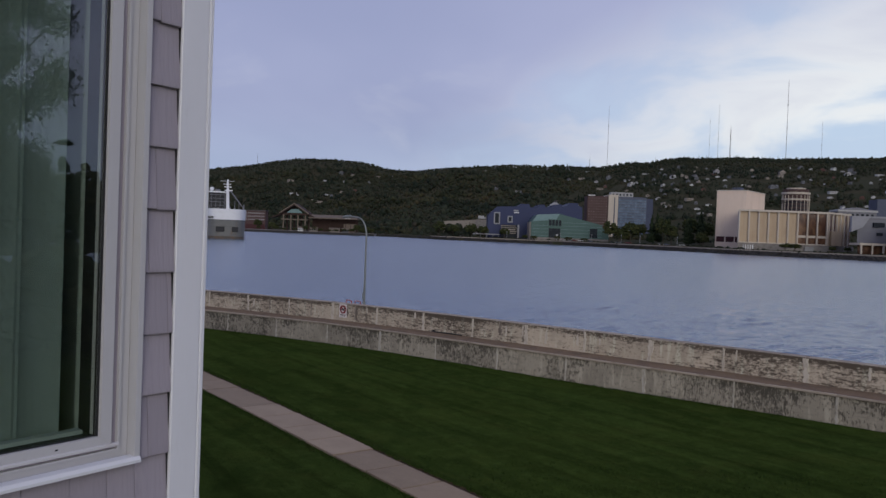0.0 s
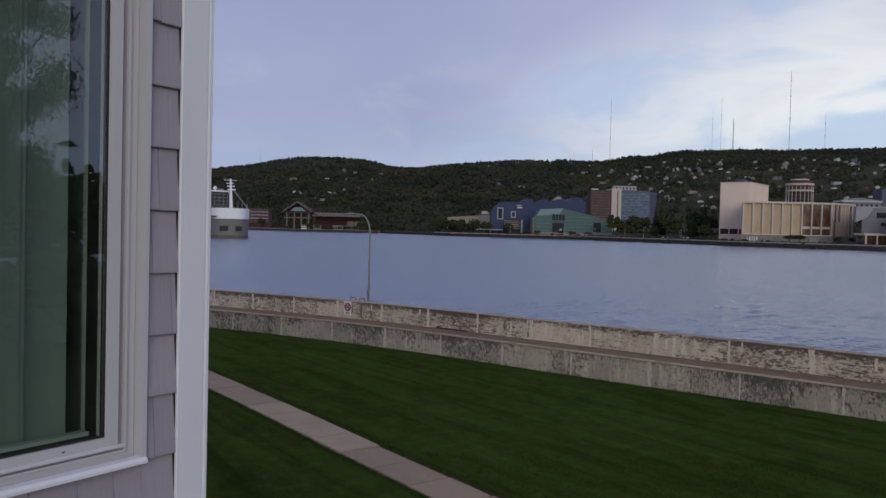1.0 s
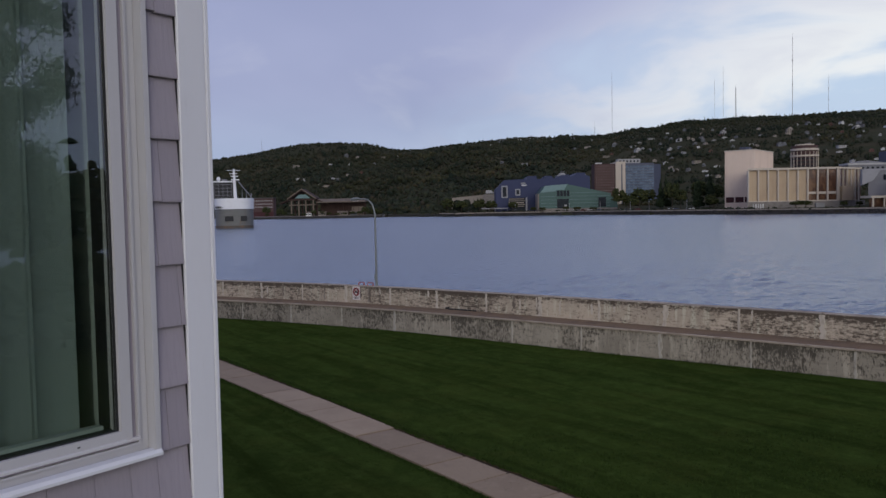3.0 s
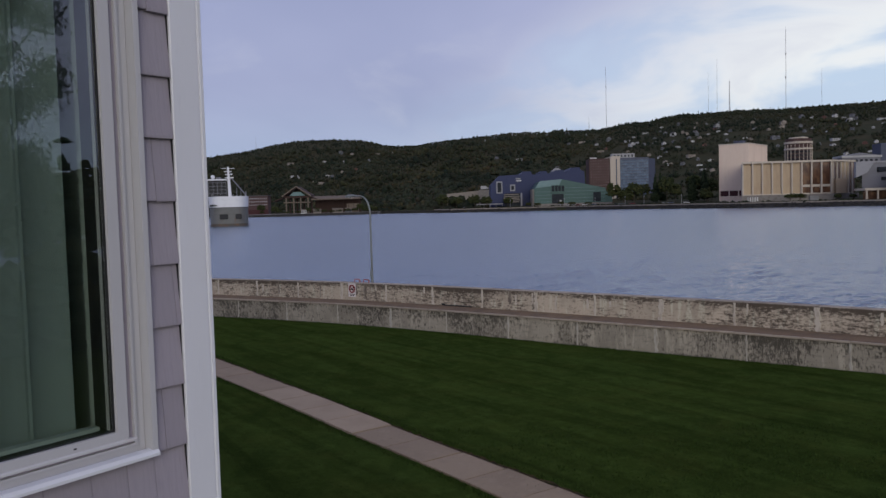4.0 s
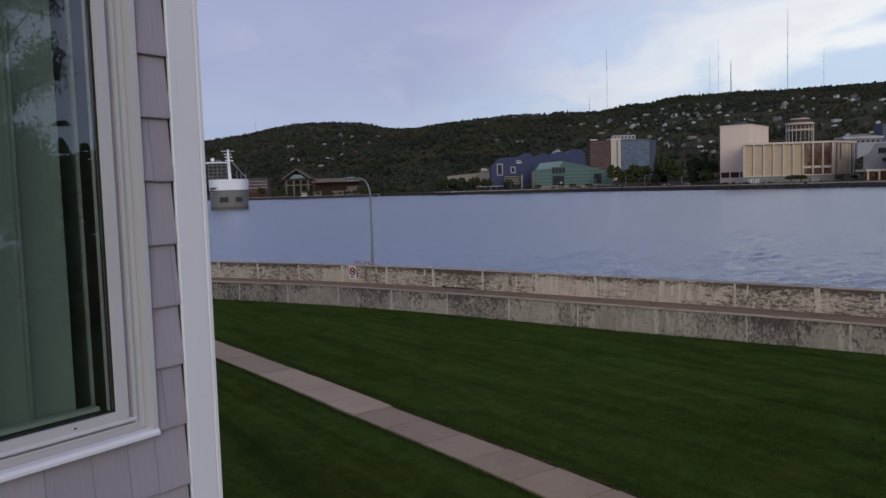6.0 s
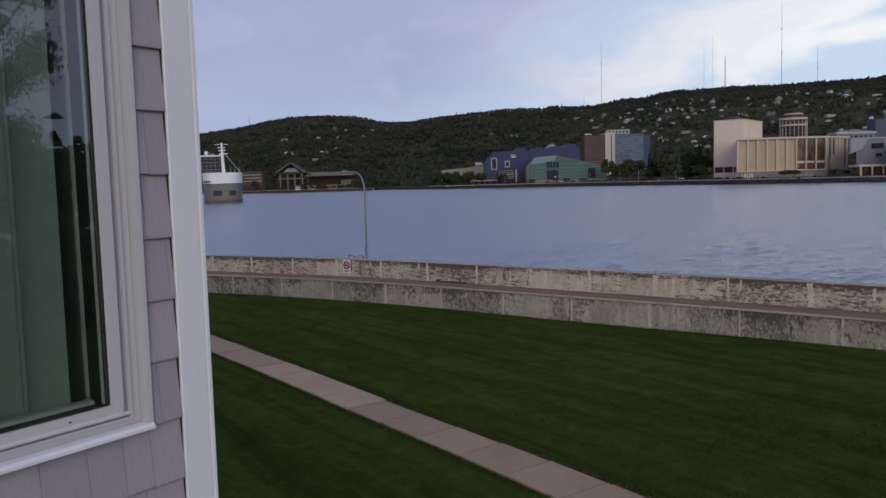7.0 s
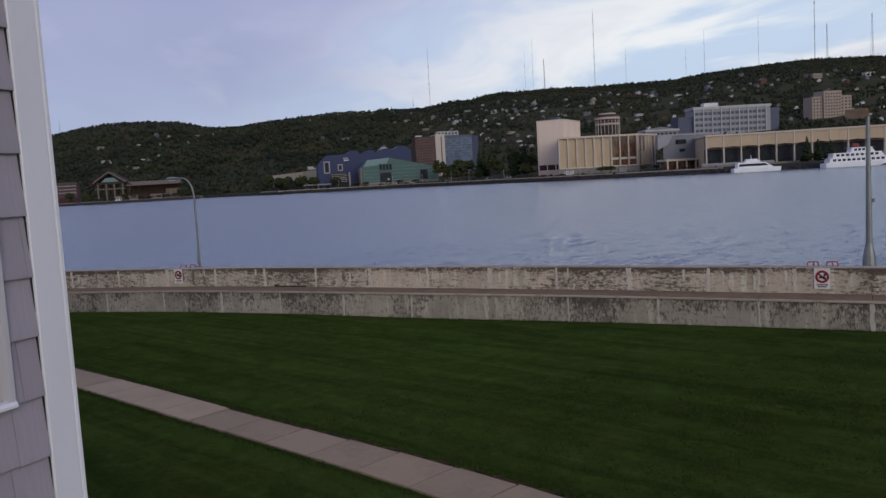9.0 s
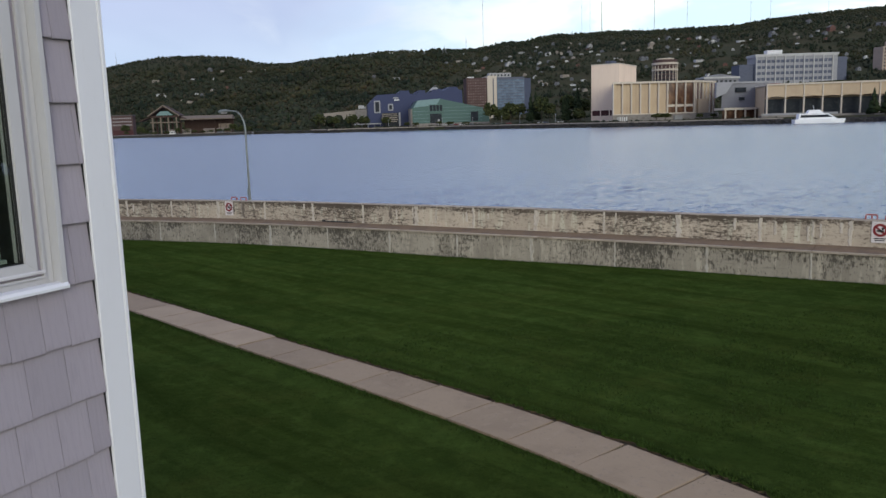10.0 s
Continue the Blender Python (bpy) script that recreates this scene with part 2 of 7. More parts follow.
def grass_material():
    m = material("lawn_grass", (0.0315, 0.0475, 0.0096), 0.95, spots=[
        ((0.22, 0.22, 1), 0.42, 0.62, (0.029, 0.046, 0.0100), 0.85), ((2.2, 2.2, 2.2), 0.46, 0.66, (0.048, 0.070, 0.016), 0.7), ((0.6, 0.9, 1), 0.50, 0.66, (0.044, 0.057, 0.0125), 0.7),
        ((0.9, 0.5, 1), 0.52, 0.66, (0.022, 0.036, 0.0075), 0.75), ((9, 9, 9), 0.50, 0.68, (0.019, 0.032, 0.006), 0.6), ((28, 28, 28), 0.5, 0.7, (0.012, 0.024, 0.004), 0.6)],
        bump=[((7, 7, 7), 0.05), ((45, 45, 45), 0.03)], spec=0.0)
    nt = m.node_tree
    N, L = nt.nodes.new, nt.links.new
    b = nt.nodes["Principled BSDF"]
    src = b.inputs["Base Color"].links[0].from_socket
    # faint mowing streaks laid along the flood wall
    tc, mp, wv = N("ShaderNodeTexCoord"), N("ShaderNodeMapping"), N("ShaderNodeTexNoise")
    turn = N("ShaderNodeMapping")
    turn.inputs["Rotation"].default_value = (0, 0, radians(STREAK))
    mp.inputs["Scale"].default_value = (0.10, 1.1, 1)
    L(tc.outputs["Object"], turn.inputs[0])
    L(turn.outputs[0], mp.inputs[0])
    L(mp.outputs[0], wv.inputs["Vector"])
    wv.inputs["Scale"].default_value, wv.inputs["Detail"].default_value, wv.inputs["Roughness"].default_value, wv.inputs["Distortion"].default_value = 1.0, 6, 0.66, 0.7
    mr = N("ShaderNodeMapRange")
    mr.inputs[1].default_value, mr.inputs[2].default_value = 0.3, 0.7
    mr.inputs[3].default_value, mr.inputs[4].default_value = 0.60, 1.52
    L(wv.outputs["Fac"], mr.inputs[0])
    hs = N("ShaderNodeHueSaturation")
    L(mr.outputs[0], hs.inputs["Value"])
    L(src, hs.inputs["Color"])
    L(hs.outputs[0], b.inputs["Base Color"])
    b.inputs["Sheen Weight"].default_value, b.inputs["Sheen Roughness"].default_value = 0.04, 0.45      # blade tips catch light along the lawn
    b.inputs["Sheen Tint"].default_value = (0.45, 0.7, 0.15, 1)
    return m


def water_material():
    m = material("harbour_water", (0.074, 0.118, 0.172), 0.25, spec=0.5, spots=[((0.01, 0.01, 1), 0.4, 0.65, (0.085, 0.132, 0.190), 0.6)])
    nt = m.node_tree
    N, L = nt.nodes.new, nt.links.new
    b = nt.nodes["Principled BSDF"]
    b.inputs["IOR"].default_value = 2.3
    tc, geo = N("ShaderNodeTexCoord"), N("ShaderNodeNewGeometry")
    normal = geo.outputs["Normal"]
    # ripples at two sizes tilt the surface; their slopes are those of a light breeze
    for sc, slope, rot in (((0.45, 0.9, 1), 0.36, 20), ((1.5, 3.4, 1), 1.05, 8), ((4.0, 8.0, 1), 0.7, -6)):
        mp, n = N("ShaderNodeMapping"), N("ShaderNodeTexNoise")
        mp.inputs["Scale"].default_value, mp.inputs["Rotation"].default_value = sc, (0, 0, radians(rot))
        n.inputs["Scale"].default_value, n.inputs["Detail"].default_value = 1.0, 3
        L(tc.outputs["Object"], mp.inputs[0])
        L(mp.outputs[0], n.inputs["Vector"])
        lean, tilt, both = N("ShaderNodeVectorMath"), N("ShaderNodeVectorMath"), N("ShaderNodeVectorMath")
        lean.operation, tilt.operation, both.operation = "SUBTRACT", "MULTIPLY", "ADD"
        L(n.outputs["Color"], lean.inputs[0])
        lean.inputs[1].default_value, tilt.inputs[1].default_value = (0.5, 0.5, 0.5), (slope, slope, 0)
        L(lean.outputs[0], tilt.inputs[0])
        L(tilt.outputs[0], both.inputs[0])
        L(normal, both.inputs[1])
        normal = both.outputs[0]
    unit = N("ShaderNodeVectorMath")
    unit.operation = "NORMALIZE"
    L(normal, unit.inputs[0])
    normal = unit.outputs[0]
    L(normal, b.inputs["Normal"])
    return m


M_GRASS, M_WATER = grass_material(), water_material()
M_BLADE = material("grass_blade", (0.034, 0.060, 0.011), 0.9, per="island", amount=0.45, spec=0.1, spots=[((1, 1, 1), 0.5, 0.7, (0.055, 0.062, 0.018), 0.5)])


# ---- building helpers ----
def mesh_of(name, bm, mat):
    me = bpy.data.meshes.new(name)
    bm.to_mesh(me)
    bm.free()
    me.materials.append(mat)
    return me


def part(name, bm, mat, parent=None, label=""):
    ob = new(name, mesh_of(name, bm, mat))
    if parent:
        ob.parent = parent
    if label:
        tagged(ob, label=label)
    return ob


def thing(name, label, category, at=None, group="", kind=""):
    ob = new(name)
    ob.empty_display_size = 0.2
    if at is not None:
        ob.matrix_world = at
    return tagged(ob, label, category, group, kind)


def box(bm, lo, hi, m=None, bevel=0.0):
    r = bmesh.ops.create_cube(bm, size=1.0)
    vs = r["verts"]
    for v in vs:
        v.co = Vector([lo[i] + (v.co[i] + 0.5) * (hi[i] - lo[i]) for i in range(3)])
    if bevel:
        es = list({e for v in vs for e in v.link_edges})
        vs = list({v for f in bmesh.ops.bevel(bm, geom=es, offset=bevel, segments=2, affect="EDGES", profile=0.6)["faces"] for v in f.verts} | {v for v in vs if v.is_valid})
    if m is not None:
        for v in vs:
            v.co = m @ v.co
    return vs


def prism(bm, outline, lo, hi, axis="z", m=None):
    """A straight prism over an outline of 2D points, from lo to hi along an axis (x, y or z)."""
    put = {"z": lambda p, h: (p[0], p[1], h), "y": lambda p, h: (p[0], h, p[1]), "x": lambda p, h: (h, p[0], p[1])}[axis]
    a = [bm.verts.new(put(p, lo)) for p in outline]
    b = [bm.verts.new(put(p, hi)) for p in outline]
    n = len(outline)
    fs = [bm.faces.new(a), bm.faces.new(b[::-1])] + [bm.faces.new((a[i], b[i], b[(i + 1) % n], a[(i + 1) % n])) for i in range(n)]
    bmesh.ops.recalc_face_normals(bm, faces=fs)
    if m is not None:
        for v in a + b:
            v.co = m @ v.co
    return a + b


def tube(bm, pts, radii, sides=10):
    rings = []
    for i, p in enumerate(pts):
        p = Vector(p)
        d = (Vector(pts[min(i + 1, len(pts) - 1)]) - Vector(pts[max(i - 1, 0)])).normalized()
        s = d.orthogonal().normalized() if not rings else (side - d * side.dot(d)).normalized()
        side = s
        u = d.cross(s)
        rings.append([bm.verts.new(p + (s * math.cos(2 * math.pi * k / sides) + u * math.sin(2 * math.pi * k / sides)) * radii[i]) for k in range(sides)])
    for a, b in zip(rings, rings[1:]):
        for k in range(sides):
            bm.faces.new((a[k], a[(k + 1) % sides], b[(k + 1) % sides], b[k]))
    bm.faces.new(rings[0][::-1])
    bm.faces.new(rings[-1])


def bm_with(f, *a, **k):
    bm = bmesh.new()
    f(bm, *a, **k)
    return bm


def curve_points(ctrl, step):
    """Catmull-Rom through the control points, resampled at even steps."""
    pts = []
    P = [Vector(p) for p in ctrl]
    P = [P[0] * 2 - P[1]] + P + [P[-1] * 2 - P[-2]]
    for i in range(1, len(P) - 2):
        for k in range(24):
            t = k / 24
            a, b, c, d = P[i - 1:i + 3]
            pts.append(0.5 * ((2 * b) + (c - a) * t + (2 * a - 5 * b + 4 * c - d) * t * t + (3 * b - a - 3 * c + d) * t ** 3))
    pts.append(P[-2])
    out, need = [pts[0].copy()], step
    for a, b in zip(pts, pts[1:]):
        seg = (b - a).length
        while need <= seg:
            out.append(a.lerp(b, need / seg))
            need += step
        need -= seg
    return out


# ---- ground and water ----
WATER_Z = -1.6
WALL_LINE = [(-44, 54.0), (-30, 48.3), (-20, 44.1), (-13.2, 41.0), (-7.0, 37.9), (-3.2, 35.55), (1.8, 32.0), (5.75, 29.1), (9.6, 26.3), (13.3, 23.35), (16.5, 20.8), (24, 14.6), (34, 6.0), (48, -7)]
PANEL = 3.13
rail = curve_points(WALL_LINE, PANEL)


def wall_normal(i):
    a, b = rail[max(i - 1, 0)], rail[min(i + 1, len(rail) - 1)]
    d = (b - a).normalized()
    return Vector((-d.y, d.x))          # towards the water


def lawn_dip(s, off):
    """Depth of the shallow swale along the wall's foot, which runs out to one side."""
    return 0.085 * min(1.0, max(0.0, (22.5 - s) / 5)) * (0.5 + 0.5 * math.cos(math.pi * min(1.0, off / 4.85)))


def build_lawn():
    bm = bmesh.new()
    rows = []
    for i, p in enumerate(rail):
        n = wall_normal(i)
        far, near = p + n * 0.25, p - n * 24
        rows.append([bm.verts.new((*far.lerp(near, k / 40), 0)) for k in range(41)])
    for a, b in zip(rows, rows[1:]):
        for k in range(40):
            bm.faces.new((a[k], a[k + 1], b[k + 1], b[k]))
    for v in bm.verts:
        v.co.z = 0.03 * noise.noise(v.co * 0.22)
    for i, row in enumerate(rows):
        for k, v in enumerate(row[:9]):
            v.co.z -= lawn_dip(i, max(0.0, 0.606 * k - 0.25))
    # the sheet goes on behind and beside the inn
    e = [r[-1] for r in rows]
    outer = [bm.verts.new((v.co.x - 160, v.co.y - 190, 0)) for v in e]
    for i in range(len(e) - 1):
        bm.faces.new((e[i], outer[i], outer[i + 1], e[i + 1]))
    end = rows[-1] if rows[-1][0].co.x > rows[0][0].co.x else rows[0]
    side = [bm.verts.new((v.co.x + 170, v.co.y - 70, -0.3)) for v in end]
    for k in range(40):
        bm.faces.new((end[k], side[k], side[k + 1], end[k + 1]))
    bmesh.ops.recalc_face_normals(bm, faces=bm.faces)
    return part("ground", bm, M_GRASS)


lawn = tagged(build_lawn(), "dark green mown lawn with faint mowing bands", "lawn", kind="structure")


def build_water():
    """A wide flat sheet; the stretch beyond the flood wall carries real waves that die away towards its edges."""
    r = np.random.default_rng(12)
    V = [(-4500, -4500, WATER_Z), (4500, -4500, WATER_Z), (4500, 4500, WATER_Z), (-4500, 4500, WATER_Z)]
    F = [(0, 1, 2, 3)]
    nu, nv = 600, 720
    ang = np.linspace(radians(-34), radians(52), nu)
    rad = 24.0 * (300.0 / 24.0) ** np.linspace(0, 1, nv)
    A, R = np.meshgrid(ang, rad)
    X, Y = R * np.sin(A), R * np.cos(A)
    H = np.zeros_like(X)
    for _ in range(48):
        lam = 0.42 * (1.25 / 0.42) ** r.random()
        th = radians(250) + r.normal(0, 0.55)
        k = 2 * np.pi / lam
        amp = 0.036 * lam / (2 * np.pi) * r.uniform(0.6, 1.3)
        fade = np.clip((lam / (0.0042 * R) - 1.2) / 2.0, 0.0, 1)
        H += amp * fade * np.sin(k * (X * math.cos(th) + Y * math.sin(th)) + r.uniform(0, 6.28) + 1.4 * np.sin(0.09 * X + 0.07 * Y + r.uniform(0, 6)))
    edge = np.clip((R - 24) / 6, 0, 1) * np.clip((300 - R) / 110, 0, 1) * np.clip((A - ang[0]) / 0.05, 0, 1) * np.clip((ang[-1] - A) / 0.05, 0, 1)
    Z = WATER_Z + 0.015 + (H + 0.16) * edge
    V += list(map(tuple, np.stack([X, Y, Z], -1).reshape(-1, 3)))
    i = 4 + (np.arange(nv - 1)[:, None] * nu + np.arange(nu - 1)[None, :]).ravel()
    F += list(map(tuple, np.stack([i, i + nu, i + nu + 1, i + 1], -1)))
    me = bpy.data.meshes.new("water")
    me.from_pydata(V, [], F)
    me.materials.append(M_WATER)
    me.shade_smooth()
    return new("water", me)


water = tagged(build_water(), "rippled blue-grey harbour water", "water", kind="structure")


# ---- the inn's shingled wall with its window ----
INN = pose(-0.80, 2.27, 0, 0, 0, -124)     # local x along the wall from the corner board, y out of the wall, z up
COURSE, BASE_Z = 0.178, 5.25 - 0.178 * 29
WIN_X0, WIN_Z0, WIN_X1, WIN_Z1 = 0.105, 4.712, 1.75, 6.35
COURSES, LONG, DEEP = 48, 12.0, 14.0       # courses up the wall, its length and depth; unseen extent enlarged to shade the lawn
TOP_Z = BASE_Z + COURSE * COURSES

inn = tagged(thing("wall_inn", "grey shingle-clad inn wall with white corner board", "wall", INN), kind="structure")


def wall_shell(bm):
    box(bm, (-0.01, -0.16, 0), (WIN_X0 + 0.08, -0.006, TOP_Z))
    box(bm, (WIN_X1 - 0.08, -0.16, 0), (LONG, -0.006, TOP_Z))
    box(bm, (WIN_X0 + 0.08, -0.16, 0), (WIN_X1 - 0.08, -0.006, WIN_Z0 + 0.06))
    box(bm, (WIN_X0 + 0.08, -0.16, WIN_Z1 - 0.06), (WIN_X1 - 0.08, -0.006, TOP_Z))


part("sheathing", bm_with(wall_shell), M_SHINGLE, inn)
# walls and roof out of view, added to close the building and shade the lawn
part("rear_wall", bm_with(box, (0.03, -DEEP, 0), (LONG, 0.12 - DEEP, TOP_Z)), M_SHINGLE, inn)
part("end_wall", bm_with(box, (LONG - 0.12, 0.12 - DEEP, 0), (LONG, -0.17, TOP_Z)), M_SHINGLE, inn)
part("roof_deck", bm_with(box, (-0.3, -0.2 - DEEP, TOP_Z + 0.004), (LONG + 0.2, 0.3, TOP_Z + 0.2)), M_TRIM, inn, "white edge of the unseen roof")
part("return_wall", bm_with(box, (-0.105, -DEEP, 0), (0.03, -0.17, TOP_Z)), M_SHINGLE, inn)


def corner_board(bm):
    # flat face with a rounded outer bead and a shallow groove
    o = [(0.0, -0.004), (0.0, 0.021), (-0.003, 0.024), (-0.088, 0.024), (-0.091, 0.019), (-0.095, 0.019), (-0.098, 0.025), (-0.107, 0.025), (-0.112, 0.019), (-0.112, -0.100), (-0.102, -0.100), (-0.102, -0.004)]
    prism(bm, o, 0.0, TOP_Z)


# black strip stands in for the shade where shingles meet the board
part("caulk_joint", bm_with(box, (0.0004, -0.005, 0.0), (0.0020, 0.0150, TOP_Z)), M_SEAL, inn, "dark strip for the shaded joint beside the corner board")
part("corner_board", bm_with(corner_board), M_TRIM, inn, "white vinyl corner board with a beaded edge")

window = tagged(thing("window_1", "white-framed window with half-drawn vertical blinds", "window", INN), kind="structure")
x0, x1, z0, z1 = WIN_X0, WIN_X1, WIN_Z0, WIN_Z1
# stepped casing: from the outer flange in to the glazing bead; inset, depth out and back
STEPS = [(0.000, 0.018, 0.034), (0.018, 0.0445, -0.002), (0.0445, 0.054, 0.006), (0.054, 0.071, -0.012), (0.071, 0.106, 0.007)]


def casing(bm, i0, i1, y):
    def ring(a):
        return [(x0 + a, z0 + a * 0.82), (x1 - a, z0 + a * 0.82), (x1 - a, z1 - a), (x0 + a, z1 - a)]
    for k in range(4):
        A, B = ring(i0), ring(i1)
        q = [A[k], A[(k + 1) % 4], B[(k + 1) % 4], B[k]]
        prism(bm, q, -0.10, y, "y")


for k, (i0, i1, y) in enumerate(STEPS):
    bm = bmesh.new()
    casing(bm, i0 + (0.0006 if k else 0), i1, y)
    es = [e for e in bm.edges if abs(e.verts[0].co.y - y) < 1e-5 and abs(e.verts[1].co.y - y) < 1e-5]
    bmesh.ops.bevel(bm, geom=es, offset=0.0014, segments=2, affect="EDGES")
    part("frame_moulding", bm, M_FRAME, window)
part("sill_nose", bm_with(prism, [(0.0345, z0 + 0.001), (0.042, z0 + 0.002), (0.042, z0 + 0.010), (0.0345, z0 + 0.0185), (0.012, z0 + 0.022), (0.012, z0 + 0.0155), (0.0345, z0 + 0.0152)], x0 + 0.001, x1 - 0.001, "x"), M_TRIM, window, "white sloping nose of the sill")
part("window_seal", bm_with(lambda b: casing(b, 0.1065, 0.1090, -0.004)), M_SEAL, window, "black rubber glazing seal")
part("window_sill", bm_with(box, (x0 + 0.05, -0.002, z0 + 0.052), (x1 - 0.05, 0.012, z0 + 0.062), None, 0.003), M_SILL, window, "weathered ledge of the sill")
pane = part("pane", bm_with(box, (x0 + 0.108, -0.014, z0 + 0.088), (x1 - 0.108, -0.008, z1 - 0.108)), M_GLASS, window)
pane.visible_shadow = False


def sash(bm):
    box(bm, (x0 + 0.128, -0.075, z0 + 0.085), (x1 - 0.1, -0.045, z0 + 0.10))


part("jamb_liner", bm_with(box, (0.186, -0.165, z0 + 0.06), (0.190, -0.045, z1 - 0.06)), M_LINER, window, "grey inner jamb")
part("weep_slot", bm_with(box, (0.329, 0.004, 4.783), (0.337, 0.0075, 4.787)), M_SEAL, window, "small dark weep slot")
part("inner_sash", bm_with(sash), M_LINER, window)
# pale strip behind the glass imitates the reflection of its edge
part("glazing_spacer", bm_with(box, (x0 + 0.1120, -0.032, z0 + 0.09), (x0 + 0.1145, -0.020, z1 - 0.1)), M_FRAME, window, "pale strip for the glass edge's reflection")

blinds = thing("vertical_blinds", "pale green-grey fabric vertical blinds, half drawn", "blinds", INN)
part("head_rail", bm_with(box, (0.20, -0.14, 6.25), (1.7, -0.09, 6.31), None, 0.004), M_TRIM, blinds)
slat_me = None
for k in range(11):
    bm = bmesh.new()
    n = 6
    f = [bm.verts.new((0.127 * (j / n), -0.012 * math.sin(math.pi * j / n), z)) for z in (4.74, 6.25) for j in range(n + 1)]
    for j in range(n):
        bm.faces.new((f[j], f[j + 1], f[n + 2 + j], f[n + 1 + j]))
    bmesh.ops.solidify(bm, geom=bm.faces, thickness=0.0015)
    s = part("slat", bm, M_BLIND, blinds)
    s.matrix_basis = pose(0.265 + 0.112 * k, -0.110 - 0.006 * (k % 2), 0, 0, 0, -3 + (k * 37 % 3))


def room(bm):
    for lo, hi in (((0.0, -3.2, 4.0), (3.2, -3.1, 6.6)), ((0.0, -3.1, 4.0), (0.08, -0.17, 6.6)), ((3.1, -3.1, 4.0), (3.2, -0.17, 6.6)), ((0.08, -3.1, 3.95), (3.1, -0.17, 4.05)), ((0.08, -3.1, 6.5), (3.1, -0.17, 6.6))):
        box(bm, lo, hi)


tagged(part("wall_room", bm_with(room), M_ROOM), "dark green-grey room behind the window", "wall", kind="structure").matrix_world = INN

# ---- flood wall ----
flood_wall = tagged(thing("wall_flood", "weathered stepped concrete flood wall along the water", "wall"), kind="structure")


def at_wall(s, off, z):
    """A place at s panels along the wall, off metres behind its foot, at height z."""
    i = max(0, min(int(s), len(rail) - 2))
    p = rail[i].lerp(rail[i + 1], s - i)
    n = wall_normal(i).lerp(wall_normal(i + 1), s - i).normalized()
    return Vector((p.x + n.x * off, p.y + n.y * off, z))


def wall_run(bm, s0, s1, outline, cuts=3):
    rings = []
    for k in range(cuts + 1):
        s = s0 + (s1 - s0) * k / cuts
        rings.append([bm.verts.new(at_wall(s, o, z)) for o, z in outline])
    n = len(outline)
    for a, b in zip(rings, rings[1:]):
        for k in range(n):
            bm.faces.new((a[k], a[(k + 1) % n], b[(k + 1) % n], b[k]))
    bm.faces.new(rings[0][::-1])
    bm.faces.new(rings[-1])
    bmesh.ops.recalc_face_normals(bm, faces=bm.faces)


rnd = random.Random(5)
LEDGE_IN, TOP = 1.12, 1.76
DROP = 0.06                               # the ledge lies this far under its nominal level
LOW_AT, LOW_STEP = 0.905, 1.013          # stations of the lower and the upper joints, in rail steps
UP_AT, UP_STEP = 0.808, 0.861
LAST = len(rail) - 1.002
low_joints = [LOW_AT + LOW_STEP * k for k in range(int((LAST - LOW_AT) / LOW_STEP) + 1)]
up_joints = [UP_AT + UP_STEP * k for k in range(int((LAST - UP_AT) / UP_STEP) + 1)]
for a, b in zip(low_joints, low_joints[1:]):
    # lower panel, parted from the next by a narrow gap
    d = rnd.uniform(-0.008, 0.008)
    part("lower_panel", bm_with(wall_run, a + 0.005, b - 0.005, [(d, -0.5), (d, 0.90 - DROP), (0.5, 0.90 - DROP), (0.5, -0.5)]), M_PANEL_LO, flood_wall)
    part("ledge_slab", bm_with(wall_run, a + 0.002, b - 0.002, [(-0.012, 0.945 - DROP), (-0.002, 0.962 - DROP), (LEDGE_IN + 0.02, 0.985 - DROP), (LEDGE_IN + 0.02, 0.905 - DROP), (-0.012, 0.905 - DROP)]), M_LEDGE, flood_wall, "brown-stained ledge")
    part("ledge_lip", bm_with(wall_run, a + 0.002, b - 0.002, [(-0.050, 0.890 - DROP), (-0.055, 0.900 - DROP), (-0.055, 0.950 - DROP), (-0.046, 0.964 - DROP), (-0.0135, 0.966 - DROP), (-0.0135, 0.890 - DROP)]), M_LIP, flood_wall, "pale worn lip of the ledge")
for a, b in zip(up_joints, up_joints[1:]):
    d = LEDGE_IN + rnd.uniform(-0.008, 0.008)
    h = TOP + rnd.uniform(-0.008, 0.008)
    part("upper_panel", bm_with(wall_run, a + 0.004, b - 0.004, [(d, 0.986 - DROP), (d, h - 0.02), (d + 0.02, h), (d + 0.43, h), (d + 0.45, h - 0.02), (d + 0.45, -3.0), (d + 0.02, -3.0)]), M_PANEL_HI, flood_wall)
    part("coping", bm_with(wall_run, a + 0.006, b - 0.006, [(d + 0.014, h - 0.006), (d + 0.024, h + 0.012), (d + 0.42, h + 0.012), (d + 0.43, h + 0.001), (d + 0.03, h + 0.001)]), M_LIP, flood_wall)
part("joint_filler", bm_with(wall_run, 1.0, len(rail) - 1.01, [(0.05, -0.5), (0.05, 0.70), (LEDGE_IN + 0.06, 0.70), (LEDGE_IN + 0.06, TOP - 0.05), (LEDGE_IN + 0.4, TOP - 0.05), (LEDGE_IN + 0.4, -0.5)], 90), M_LIME, flood_wall)


